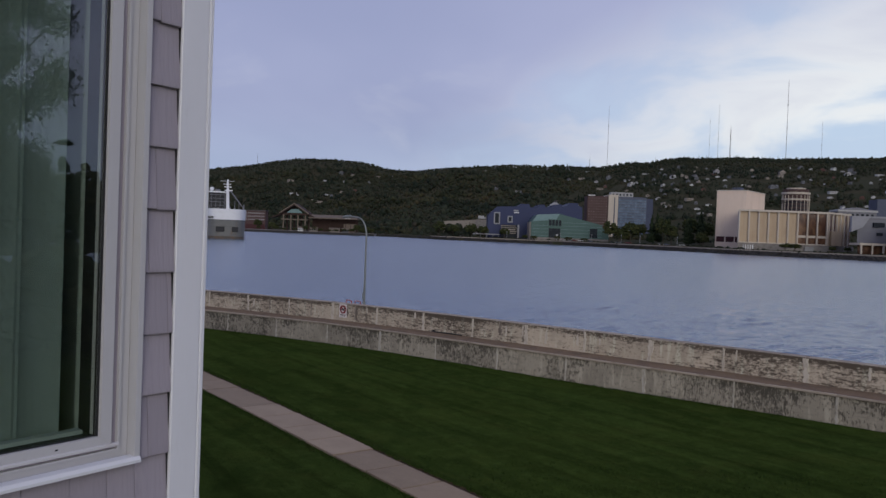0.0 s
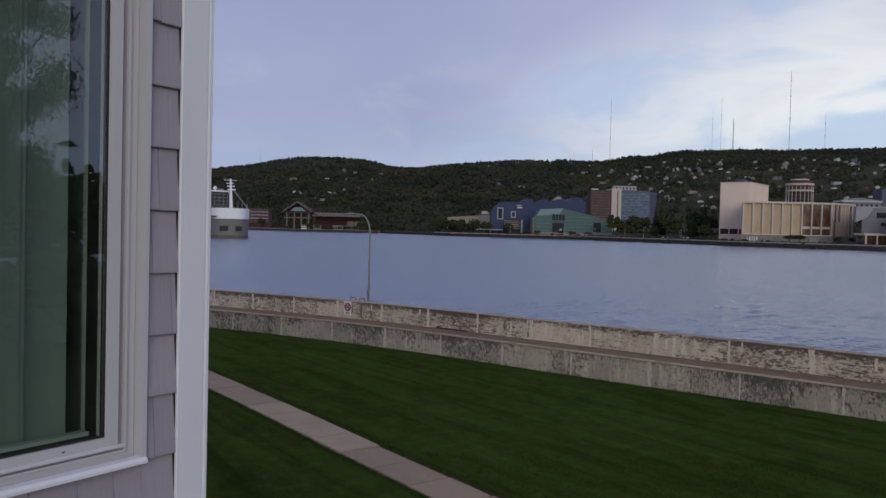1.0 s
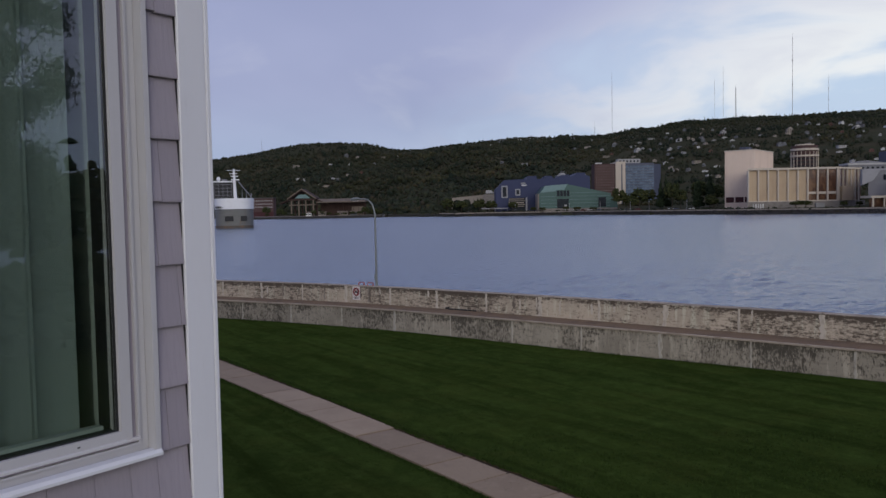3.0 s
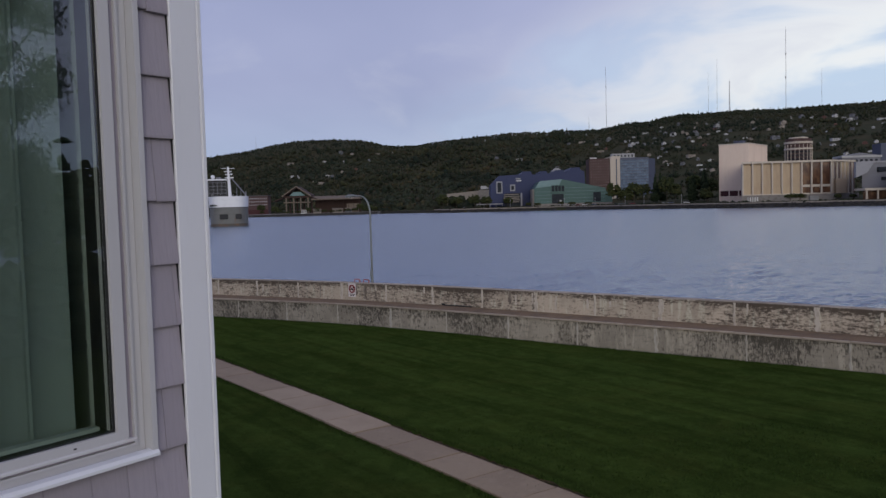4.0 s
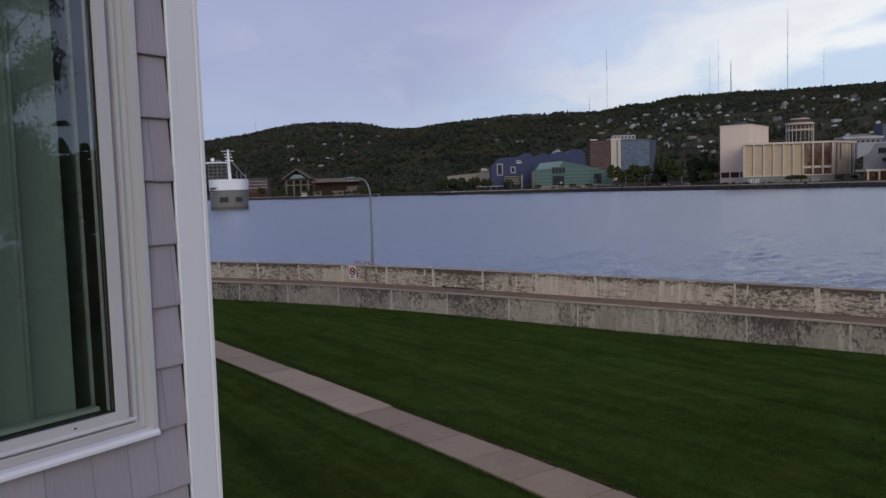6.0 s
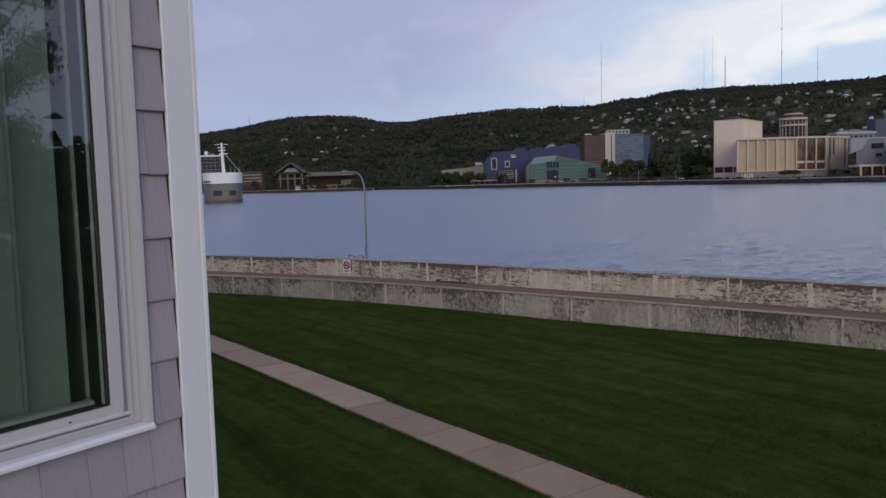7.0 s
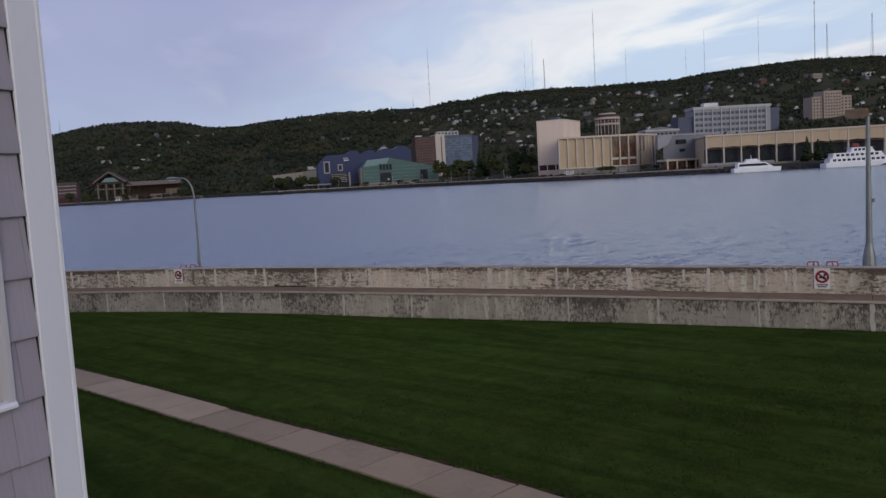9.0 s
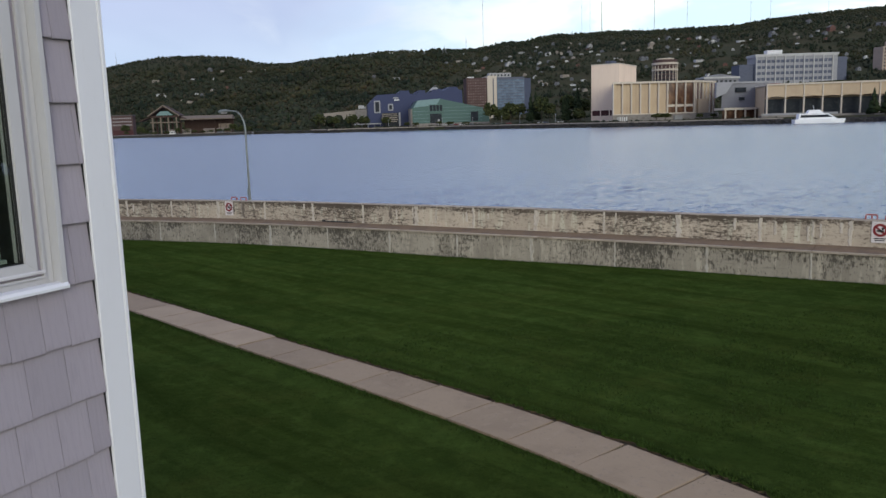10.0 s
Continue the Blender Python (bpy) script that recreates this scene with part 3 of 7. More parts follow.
def joint_band(bm, s, off, z0, z1, w, seed):
    """A pale run of lime down a joint: a thin crust whose edges wander."""
    r = random.Random(seed)
    n, rows = 9, []
    for k in range(n + 1):
        z = z0 + (z1 - z0) * k / n
        lo, hi = w * r.uniform(0.25, 0.75), w * r.uniform(0.25, 0.75)
        rows.append([bm.verts.new(at_wall(s + x / PANEL, off + y, z)) for x, y in ((-lo, 0.004), (-lo * 0.8, -0.008), (hi * 0.8, -0.008), (hi, 0.004))])
    for p, q in zip(rows, rows[1:]):
        for k in range(3):
            bm.faces.new((p[k], p[k + 1], q[k + 1], q[k]))


for k, s in enumerate(up_joints):
    if 7 < s < 28:
        part("lime_run", bm_with(joint_band, s, LEDGE_IN - 0.008, 0.99 - DROP, TOP - 0.03, (0.13, 0.08, 0.17, 0.10)[k % 4], 500 + k), M_LIME, flood_wall)
for k, s in enumerate(low_joints):
    if 7 < s < 28:
        part("lime_run", bm_with(joint_band, s, -0.008, -0.08, 0.885 - DROP, (0.07, 0.13, 0.06, 0.09)[k % 4], 600 + k), M_LIME_LO, flood_wall)
for k in range(24):
    # loose runs of lime between the joints
    s, top = rnd.uniform(8, 27), TOP - rnd.uniform(0.03, 0.25)
    part("lime_run", bm_with(joint_band, s, LEDGE_IN - 0.008, top - rnd.uniform(0.2, 0.5), top, rnd.uniform(0.04, 0.11), 700 + k), M_LIME, flood_wall)
for k, (s, w) in enumerate(((13.32, 0.20), (13.52, 0.10), (13.12, 0.30), (12.45, 0.12), (11.6, 0.10), (15.9, 0.16), (16.28, 0.2))):
    # broad dark seepage marks
    part("seepage_mark", bm_with(joint_band, s, LEDGE_IN - 0.006, 1.0 + 0.08 * (k % 3), TOP - 0.03, w, 800 + k), M_STAIN, flood_wall, "dark seepage mark")
# black block and bar where the upper wall's foot is dark
part("drain_slot", bm_with(wall_run, 14.74, 14.80, [(LEDGE_IN - 0.02, 0.93), (LEDGE_IN - 0.02, 1.02), (LEDGE_IN + 0.02, 1.02), (LEDGE_IN + 0.02, 0.93)]), M_SEAL, flood_wall, "dark block at the upper wall's foot")
part("drain_pipe", bm_with(wall_run, 14.80, 15.28, [(LEDGE_IN - 0.07, 0.925), (LEDGE_IN - 0.07, 0.965), (LEDGE_IN - 0.02, 0.975), (LEDGE_IN - 0.02, 0.925)]), M_SEAL, flood_wall, "dark bar on the ledge")

# ---- concrete path across the lawn ----
path = tagged(thing("pavement", "pinkish-grey concrete slab path across the lawn", "path"), kind="structure")
PATH_LINE = [(-18.7, 39.5), (-13.7, 33.1), (-9.42, 27.68), (-6.62, 24.23), (-2.55, 19.07), (0.67, 15.02), (3.15, 11.62), (4.75, 9.02), (6.9, 5.4), (9.4, 1.2), (14.5, -8.0), (20.0, -18.0)]
slabs = curve_points(PATH_LINE, 0.015)[34::95]
SEAMS = (14, 18)                          # open joints at either end of four relaid slabs


def upper_edge(i):
    """How far the slab reaches to its overgrown side."""
    return 0.53 if i < SEAMS[1] else min(0.68, 0.46 + 0.035 * max(0, i - SEAMS[1] - 1))



def slab(bm, a, b, far, near, gap, lap, drop=0.0):
    d = (b - a).normalized()
    n = Vector((-d.y, d.x))
    a, b = a + d * gap, b - d * lap
    prism(bm, [a - n * near, b - n * near, b + n * far, a + n * far], -0.08, 0.045 + drop)
    es = [e for e in bm.edges if all(v.co.z > 0 for v in e.verts)]
    bmesh.ops.bevel(bm, geom=es, offset=0.010, segments=2, affect="EDGES")


for i in range(len(slabs) - 1):
    relaid = SEAMS[0] <= i < SEAMS[1]
    gap, lap = (0.035 if i in SEAMS else 0.008), (0.02 if i + 1 in SEAMS else 0.006)
    part("slab", bm_with(slab, slabs[i], slabs[i + 1], upper_edge(i) + rnd.uniform(-0.012, 0.012), 0.60 + rnd.uniform(-0.01, 0.01), gap, lap, 0.012 if relaid else rnd.uniform(-0.006, 0.006)), M_WALK_NEW if relaid else M_WALK, path, "paler relaid slab" if relaid else "")


def edge_strip(bm):
    for sgn in (1,):
        prev = None
        for i in range((len(slabs) - 1) * 6):
            k, f = divmod(i, 6)
            p = slabs[k].lerp(slabs[k + 1], f / 6)
            d = (slabs[k + 1] - slabs[k]).normalized()
            n = Vector((-d.y, d.x)) * sgn
            e = upper_edge(k)
            q = p + n * (e + max(0.02, 0.06 + 0.16 * noise.noise(Vector((i * 0.5, sgn, 0)))))
            now = [bm.verts.new((*(p + n * (e - 0.1)), 0.034)), bm.verts.new((*q, 0.036))]
            if prev:
                bm.faces.new((prev[0], prev[1], now[1], now[0]))
            prev = now
    bmesh.ops.solidify(bm, geom=bm.faces, thickness=0.03)


part("soil_edge", bm_with(edge_strip), M_SOIL, path, "bare soil along the slabs")


def turf_edge(bm_top, bm_face):
    """The lawn's cut edge stands a little above the slabs, ragged, with bare soil below it."""
    prev = None
    n = 18
    for i in range(6 * n, min(36, len(slabs) - 2) * n):
        k, f = divmod(i, n)
        f /= n
        p = slabs[k].lerp(slabs[k + 1], f)
        d = (slabs[k + 1] - slabs[k]).normalized()
        side = Vector((-d.y, d.x))
        e = upper_edge(k) * (1 - f) + upper_edge(k + 1) * f
        rag = 0.035 + 0.11 * noise.noise(Vector((i * 0.23, 7, 0))) + 0.10 * noise.noise(Vector((i * 0.83, 2, 0)))
        h = 0.065 + 0.03 * noise.noise(Vector((i * 0.5, 1, 3)))
        ring = [(e + rag + 0.012, 0.0), (e + rag, h), (e + rag + 0.16, h + 0.01), (e + rag + 0.75, -0.02)]
        now = [(*(p + side * o), z) for o, z in ring]
        if prev:
            for bm, a, b in ((bm_face, 0, 1), (bm_top, 1, 2), (bm_top, 2, 3)):
                bm.faces.new([bm.verts.new(v) for v in (prev[a], prev[b], now[b], now[a])])
        prev = now
    bmesh.ops.remove_doubles(bm_top, verts=bm_top.verts, dist=0.0005)


turf, cut = bmesh.new(), bmesh.new()
turf_edge(turf, cut)
part("turf_edge", turf, M_GRASS, lawn, "raised ragged turf beside the path")
part("soil_cut", cut, M_SOIL, lawn, "dark soil under the cut turf")


def grass_tufts():
    r = np.random.default_rng(3)
    V, F = [], []

    def blades(x, y, z, h, n):
        for _ in range(n):
            a, l = r.uniform(0, 6.28), h * r.uniform(0.5, 1.2)
            bx, by = x + r.normal(0, 0.035), y + r.normal(0, 0.035)
            w, lean = 0.006 + 0.006 * r.random(), l * r.uniform(0.1, 0.8)
            i = len(V)
            V.extend([(bx - w * math.sin(a), by + w * math.cos(a), z), (bx + w * math.sin(a), by - w * math.cos(a), z), (bx + lean * math.cos(a), by + lean * math.sin(a), z + l)])
            F.append((i, i + 1, i + 2))

    for i in range((len(slabs) - 1) * 60):
        k, f = divmod(i, 60)
        p = slabs[k].lerp(slabs[k + 1], f / 60)
        d = (slabs[k + 1] - slabs[k]).normalized()
        for sgn in (-1, 1):
            q = p + Vector((-d.y, d.x)) * sgn * ((upper_edge(k) + 0.06 if sgn > 0 else 0.62) + abs(r.normal(0, 0.09)))
            blades(q.x, q.y, 0.07 if sgn > 0 else 0.0, 0.055, 6)
    for _ in range(24000):
        s, off = r.uniform(9, 29), -r.uniform(0.02, 22)
        q = at_wall(s, off, 0)
        if q.y < 6:
            continue
        blades(q.x, q.y, -lawn_dip(s, -off), 0.04 if off < -0.3 else 0.09, 2)
    for _ in range(26000):
        # longer, drier tufts where the lawn comes near the path
        x, y = r.uniform(-2, 16), r.uniform(5, 19)
        if y > 15.5 - 1.28 * x and noise.noise(Vector((x * 0.8, y * 0.8, 4))) > -0.15:
            blades(x, y, 0.0, 0.05, 3)
    for _ in range(5000):
        s = r.uniform(8, 30)
        q = at_wall(s, -abs(r.normal(0, 0.05)), 0)
        blades(q.x, q.y, -lawn_dip(s, 0.0) - 0.01, 0.06, 2)
    me = bpy.data.meshes.new("grass")
    me.from_pydata(V, [], F)
    me.materials.append(M_BLADE)
    return tagged(new("grass", me), "short green grass tufts on the lawn and along the path", "grass", kind="stuff")


grass_tufts()


# ---- things on the flood wall ----
def s_near(x):
    """The wall station whose foot lies at this x."""
    for i in range(len(rail) - 1):
        if rail[i].x <= x <= rail[i + 1].x:
            return i + (x - rail[i].x) / (rail[i + 1].x - rail[i].x)


def wall_pose(s, off, z):
    i = int(s)
    d = rail[i + 1] - rail[i]
    return Matrix.Translation(at_wall(s, off, z)) @ pose(0, 0, 0, 0, 0, math.degrees(math.atan2(d.y, d.x)))


def ring_mesh(bm, r0, r1, y0, y1, cx, cz, n=28):
    A = [[bm.verts.new((cx + r * math.cos(2 * math.pi * k / n), y, cz + r * math.sin(2 * math.pi * k / n))) for k in range(n)] for r, y in ((r0, y0), (r1, y0), (r1, y1), (r0, y1))]
    for j in range(4):
        a, b = A[j], A[(j + 1) % 4]
        for k in range(n):
            bm.faces.new((a[k], a[(k + 1) % n], b[(k + 1) % n], b[k]))
    bmesh.ops.recalc_face_normals(bm, faces=bm.faces)


def no_swim_sign(s):
    t = thing("warning_sign", "white metal sign with a red slashed ring on concrete", "sign", wall_pose(s, LEDGE_IN, 1.41), group="signs on the flood wall")
    part("sign_plate", bm_with(box, (-0.235, -0.022, -0.33), (0.235, -0.012, 0.33), None, 0.003), M_SIGN, t)
    bm = bmesh.new()
    ring_mesh(bm, 0.130, 0.205, -0.0265, -0.022, 0, 0.06)
    box(bm, (-0.165, -0.0268, -0.03), (0.165, -0.022, 0.03), pose(0, 0, 0.06, 0, 40, 0))
    part("red_ring", bm, M_SIGNRED, t, "red ring with a slash")
    bm = bmesh.new()
    tube(bm, [(-0.09, -0.024, 0.03), (-0.02, -0.024, 0.06), (0.05, -0.024, 0.03), (0.10, -0.024, 0.05)], [0.028, 0.040, 0.038, 0.022], 8)
    bmesh.ops.create_icosphere(bm, subdivisions=2, radius=0.042, matrix=pose(0.07, -0.024, 0.12) @ Matrix.Diagonal((1, 0.12, 1, 1)))
    part("pictogram", bm, M_BLACK, t, "black pictogram")
    for k, w in enumerate((0.17, 0.13)):
        part("text_bar", bm_with(box, (-w, -0.0255, -0.215 - 0.06 * k), (w, -0.0222, -0.185 - 0.06 * k)), M_BLACK, t)
    for x in (-0.2, 0.2):
        part("bolt", bm_with(lambda b: bmesh.ops.create_cone(b, cap_ends=True, segments=8, radius1=0.012, radius2=0.009, depth=0.01, matrix=pose(x, -0.026, 0.3, 90))), M_POLE, t)
    return t


def hoop_ladder(s):
    t = thing("safety_ladder", "red steel escape ladder hooked over the flood wall", "ladder", wall_pose(s, LEDGE_IN, TOP), group="ladders on the flood wall")
    for x in (-0.28, 0.28):
        pts = [(x - 0.16, 0.30, -0.02), (x - 0.16, 0.30, 0.12), (x - 0.13, 0.30, 0.15), (x + 0.13, 0.30, 0.15), (x + 0.16, 0.30, 0.12), (x + 0.16, 0.30, -0.02)]
        part("grab_rail", bm_with(tube, pts, [0.022] * 6, 8), M_RED, t)
    for x in (-0.28, 0.28):
        part("stringer", bm_with(box, (x - 0.02, 0.50, -3.6), (x + 0.02, 0.54, 0.1)), M_RED, t)
    for k in range(10):
        part("rung", bm_with(tube, [(-0.28, 0.52, -3.4 + 0.34 * k), (0.28, 0.52, -3.4 + 0.34 * k)], [0.014, 0.014], 6), M_RED, t)
    return t


def street_lamp(s, height, arm):
    t = thing("street_lamp", "grey-green steel lamp post with a curved arm behind the flood wall", "street lamp", wall_pose(s, 2.9, 0.6), group="lamps along the quay")
    part("plinth", bm_with(lambda b: prism(b, [(-0.4, -0.4), (0.4, -0.4), (0.4, 0.4), (-0.4, 0.4)], -4.0, 0.0)), M_PANEL_LO, t, "concrete plinth")
    part("base", bm_with(tube, [(0, 0, 0), (0, 0, 0.1), (0, 0, 0.75), (0, 0, 1.15)], [0.15, 0.14, 0.10, 0.075], 12), M_POLE, t, "flared steel base")
    pts, rad = [(0, 0, 1.1), (0, 0, height - 1.05)], [0.058, 0.042]
    for k in range(1, 8):
        a = math.pi / 2 * k / 7
        pts.append((-0.62 * (1 - math.cos(a)), 0, height - 1.05 + 0.95 * math.sin(a)))
        rad.append(0.042 - 0.001 * k)
    pts.append((-arm, 0, height - 0.07))
    rad.append(0.036)
    part("pole", bm_with(tube, pts, rad, 12), M_POLE, t)
    bm = bmesh.new()
    tube(bm, [(-arm + 0.05, 0, height - 0.075), (-arm - 0.1, 0, height - 0.07), (-arm - 0.42, 0, height - 0.085), (-arm - 0.60, 0, height - 0.11)], [0.04, 0.075, 0.085, 0.03], 10)
    head = part("lamp_head", bm, M_POLE, t, "flat steel lamp head")
    part("lens", bm_with(box, (-arm - 0.42, -0.06, height - 0.185), (-arm - 0.12, 0.06, height - 0.165), None, 0.006), M_SIGN, head, "pale lamp lens")
    part("access_door", bm_with(box, (-0.05, -0.11, 1.25), (0.05, -0.075, 1.6), None, 0.005), M_POLE, t)
    return t


S1, S2 = s_near(-6.45), s_near(15.42)
no_swim_sign(S1 - 0.03)
no_swim_sign(S2 - 0.02)
hoop_ladder(S1 + 0.08)
hoop_ladder(S2 - 0.02)
street_lamp(s_near(-6.62), 5.5, 1.0)


def square_lamp(s):
    t = thing("street_lamp", "tapered steel lamp post with a flat box head", "street lamp", wall_pose(s, 2.9, 0.6), group="lamps along the quay")
    part("plinth", bm_with(lambda b: prism(b, [(-0.4, -0.4), (0.4, -0.4), (0.4, 0.4), (-0.4, 0.4)], -4.0, 0.0)), M_PANEL_LO, t, "concrete plinth")
    part("base", bm_with(tube, [(0, 0, 0), (0, 0, 0.6), (0, 0, 1.35), (0, 0, 1.75)], [0.27, 0.25, 0.19, 0.115], 12), M_POLE, t, "flared steel base")
    part("pole", bm_with(tube, [(0, 0, 1.6), (0, 0, 5.9)], [0.105, 0.06], 12), M_POLE, t)
    head = part("lamp_head", bm_with(box, (-0.66, -0.16, 5.86), (0.02, 0.16, 6.14), None, 0.02), M_LEDGE, t, "brown flat box lamp head")
    part("lens", bm_with(box, (-0.6, -0.12, 5.845), (-0.1, 0.12, 5.858)), M_SIGN, head, "pale lamp lens")
    part("bracket", bm_with(box, (0.08, -0.05, 3.1), (0.17, 0.05, 3.22), None, 0.01), M_POLE, t)


square_lamp(s_near(16.38))

# ---- far shore: land and hill ----
SHORE_U = [-0.60, -0.40, -0.24, -0.15, -0.03, 0.11, 0.20, 0.32, 0.40, 0.50, 0.575, 0.65, 0.80, 0.95, 1.4]
SHORE_Y = [1250, 1150, 1050, 950, 780, 735, 640, 545, 510, 472, 455, 438, 405, 380, 300]
RIDGE_U = [-0.62, -0.41, -0.336, -0.283, -0.254, -0.225, -0.2, -0.168, -0.14, -0.118, -0.097, -0.069, -0.041, -0.006, 0.03, 0.064, 0.103, 0.134, 0.165, 0.189, 0.217, 0.238, 0.258, 0.292, 0.32, 0.383, 0.415, 0.455, 0.495, 0.540, 0.589, 0.639, 0.698, 0.749, 0.808, 1.0, 1.4]
RIDGE_S = [0.055, 0.066, 0.0716, 0.0782, 0.0836, 0.0882, 0.0895, 0.0891, 0.0867, 0.0818, 0.0783, 0.0787, 0.0827, 0.0856, 0.0886, 0.0902, 0.0896, 0.0899, 0.0916, 0.0969, 0.098, 0.1035, 0.1055, 0.1057, 0.1082, 0.108, 0.1096, 0.1109, 0.1128, 0.1195, 0.124, 0.129, 0.133, 0.1335, 0.134, 0.135, 0.12]
RIDGE_Y, EYE_Z, TREE_TOP = 2100.0, 5.4, 8.3


def shore_y(u):
    return float(np.interp(u, SHORE_U, SHORE_Y))


def land_z(u, y):
    """Height of the far land at bearing u = x / y and depth y."""
    ys = shore_y(u)
    t = y - ys
    if t < 0:
        return WATER_Z + 2.3 + t * 0.9
    flat = 0.7 + 1.4 * min(1.0, t / 12.0) ** 0.7 + 2.9 * min(1.0, max(0.0, (t - 70) / 60))
    y0 = ys + 200
    zr = EYE_Z + float(np.interp(u, RIDGE_U, RIDGE_S)) * RIDGE_Y - TREE_TOP
    s = (y - y0) / (RIDGE_Y - y0)
    if s <= 0:
        return flat
    if s <= 1:
        k = 4.0 * noise.noise(Vector((u * 9, y / 160, 0.3))) * math.sin(math.pi * s)
        return flat + (zr - flat) * (0.55 * s + 0.45 * s * s * (3 - 2 * s)) + 2 * k
    return zr * max(0.25, 1 - 0.35 * (s - 1))


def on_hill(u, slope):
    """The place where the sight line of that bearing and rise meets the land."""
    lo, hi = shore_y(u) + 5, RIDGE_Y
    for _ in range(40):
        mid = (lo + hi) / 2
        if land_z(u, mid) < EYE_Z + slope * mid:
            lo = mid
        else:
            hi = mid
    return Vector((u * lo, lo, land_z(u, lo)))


M_LAND = material("hill_soil_and_scrub", (0.040, 0.042, 0.022), 1.0, spots=[((0.02, 0.02, 0.02), 0.42, 0.62, (0.060, 0.050, 0.028), 0.8), ((0.12, 0.12, 0.12), 0.5, 0.7, (0.026, 0.032, 0.015), 0.8)], spec=0.05)


def foliage(name, ramp, rough=0.95, size=1.2, patch=0.007):
    m = material(name, (0.04, 0.05, 0.02), rough, bump=[((size, size, size), 0.4)], spec=0.05)
    nt = m.node_tree
    N, L = nt.nodes.new, nt.links.new
    b = nt.nodes["Principled BSDF"]
    g, cr = N("ShaderNodeNewGeometry"), N("ShaderNodeValToRGB")
    L(g.outputs["Random Per Island"], cr.inputs[0])
    els = cr.color_ramp.elements
    while len(els) < len(ramp):
        els.new(0.5)
    for e, (p, c) in zip(els, ramp):
        e.position, e.color = p, (*c, 1)
    tc, n, mr, hs = N("ShaderNodeTexCoord"), N("ShaderNodeTexNoise"), N("ShaderNodeMapRange"), N("ShaderNodeHueSaturation")
    n.inputs["Scale"].default_value, n.inputs["Detail"].default_value = size * 0.5, 5
    L(tc.outputs["Object"], n.inputs["Vector"])
    mr.inputs[1].default_value, mr.inputs[2].default_value, mr.inputs[3].default_value, mr.inputs[4].default_value = 0.35, 0.65, 0.84, 1.16
    L(n.outputs["Fac"], mr.inputs[0])
    L(mr.outputs[0], hs.inputs["Value"])
    L(cr.outputs[0], hs.inputs["Color"])
    n2, mr2, mx = N("ShaderNodeTexNoise"), N("ShaderNodeMapRange"), N("ShaderNodeMix")
    n2.inputs["Scale"].default_value, n2.inputs["Detail"].default_value = patch, 3
    L(tc.outputs["Object"], n2.inputs["Vector"])
    mr2.inputs[1].default_value, mr2.inputs[2].default_value, mr2.inputs[4].default_value = 0.46, 0.64, 0.75
    L(n2.outputs["Fac"], mr2.inputs[0])
    mx.data_type, mx.blend_type = "RGBA", "MULTIPLY"
    L(mr2.outputs[0], mx.inputs[0])
    L(hs.outputs[0], mx.inputs[6])
    mx.inputs[7].default_value = (1.45, 1.22, 0.95, 1)
    # broad dark patches: tree shadows and tonal patches put into the leaf colour
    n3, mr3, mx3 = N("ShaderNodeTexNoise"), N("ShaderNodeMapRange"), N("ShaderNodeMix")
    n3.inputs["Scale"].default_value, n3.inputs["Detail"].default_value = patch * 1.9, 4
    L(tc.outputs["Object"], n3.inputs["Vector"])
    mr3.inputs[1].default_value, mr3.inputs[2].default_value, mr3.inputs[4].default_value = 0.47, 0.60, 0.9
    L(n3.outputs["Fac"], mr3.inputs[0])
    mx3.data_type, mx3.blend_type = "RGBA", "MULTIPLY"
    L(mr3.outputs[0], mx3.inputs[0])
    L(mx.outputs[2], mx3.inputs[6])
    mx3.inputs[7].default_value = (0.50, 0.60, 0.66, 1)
    L(mx3.outputs[2], b.inputs["Base Color"])
    return m


# leaf tones cooled towards blue: the hill's aerial haze is in these colours
M_FOREST = foliage("hazed_autumn_forest", [(0.0, (0.029, 0.036, 0.025)), (0.4, (0.033, 0.040, 0.026)), (0.7, (0.038, 0.042, 0.027)), (0.9, (0.044, 0.042, 0.027)), (1.0, (0.041, 0.037, 0.028))], size=0.35)
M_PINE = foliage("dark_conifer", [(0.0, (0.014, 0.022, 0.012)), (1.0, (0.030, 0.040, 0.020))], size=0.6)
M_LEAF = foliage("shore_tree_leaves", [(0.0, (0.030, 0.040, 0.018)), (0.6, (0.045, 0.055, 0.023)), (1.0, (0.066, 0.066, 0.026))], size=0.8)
M_BARK = material("tree_bark", (0.07, 0.055, 0.04), 0.95, spots=[((2, 2, 0.5), 0.45, 0.7, (0.04, 0.03, 0.025), 0.7)], bump=[((6, 6, 1), 0.05)])


def far_land():
    us = np.concatenate([np.linspace(-0.75, 1.4, 130)])
    V, F = [], []
    steps = [-4.0, -1.0, 0.0, 3, 12, 35, 70, 140, 200]
    nrow = len(steps) + 24 + 6
    for u in us:
        ys = shore_y(u)
        Y = [ys + s for s in steps] + [ys + 200 + (RIDGE_Y - ys - 200) * k / 24 for k in range(1, 25)] + [2250, 2450, 2700, 3100, 3700, 4400]
        for y in Y:
            V.append((u * y, y, land_z(u, y)))
    for i in range(len(us) - 1):
        for k in range(nrow - 1):
            a = i * nrow + k
            F.append((a, a + nrow, a + nrow + 1, a + 1))
    me = bpy.data.meshes.new("far_land")
    me.from_pydata(V, [], F)
    me.materials.append(M_LAND)
    me.shade_smooth()
    return tagged(new("backdrop", me), "far harbour shore rising to a long wooded hill", "hillside", kind="structure")


far_land()


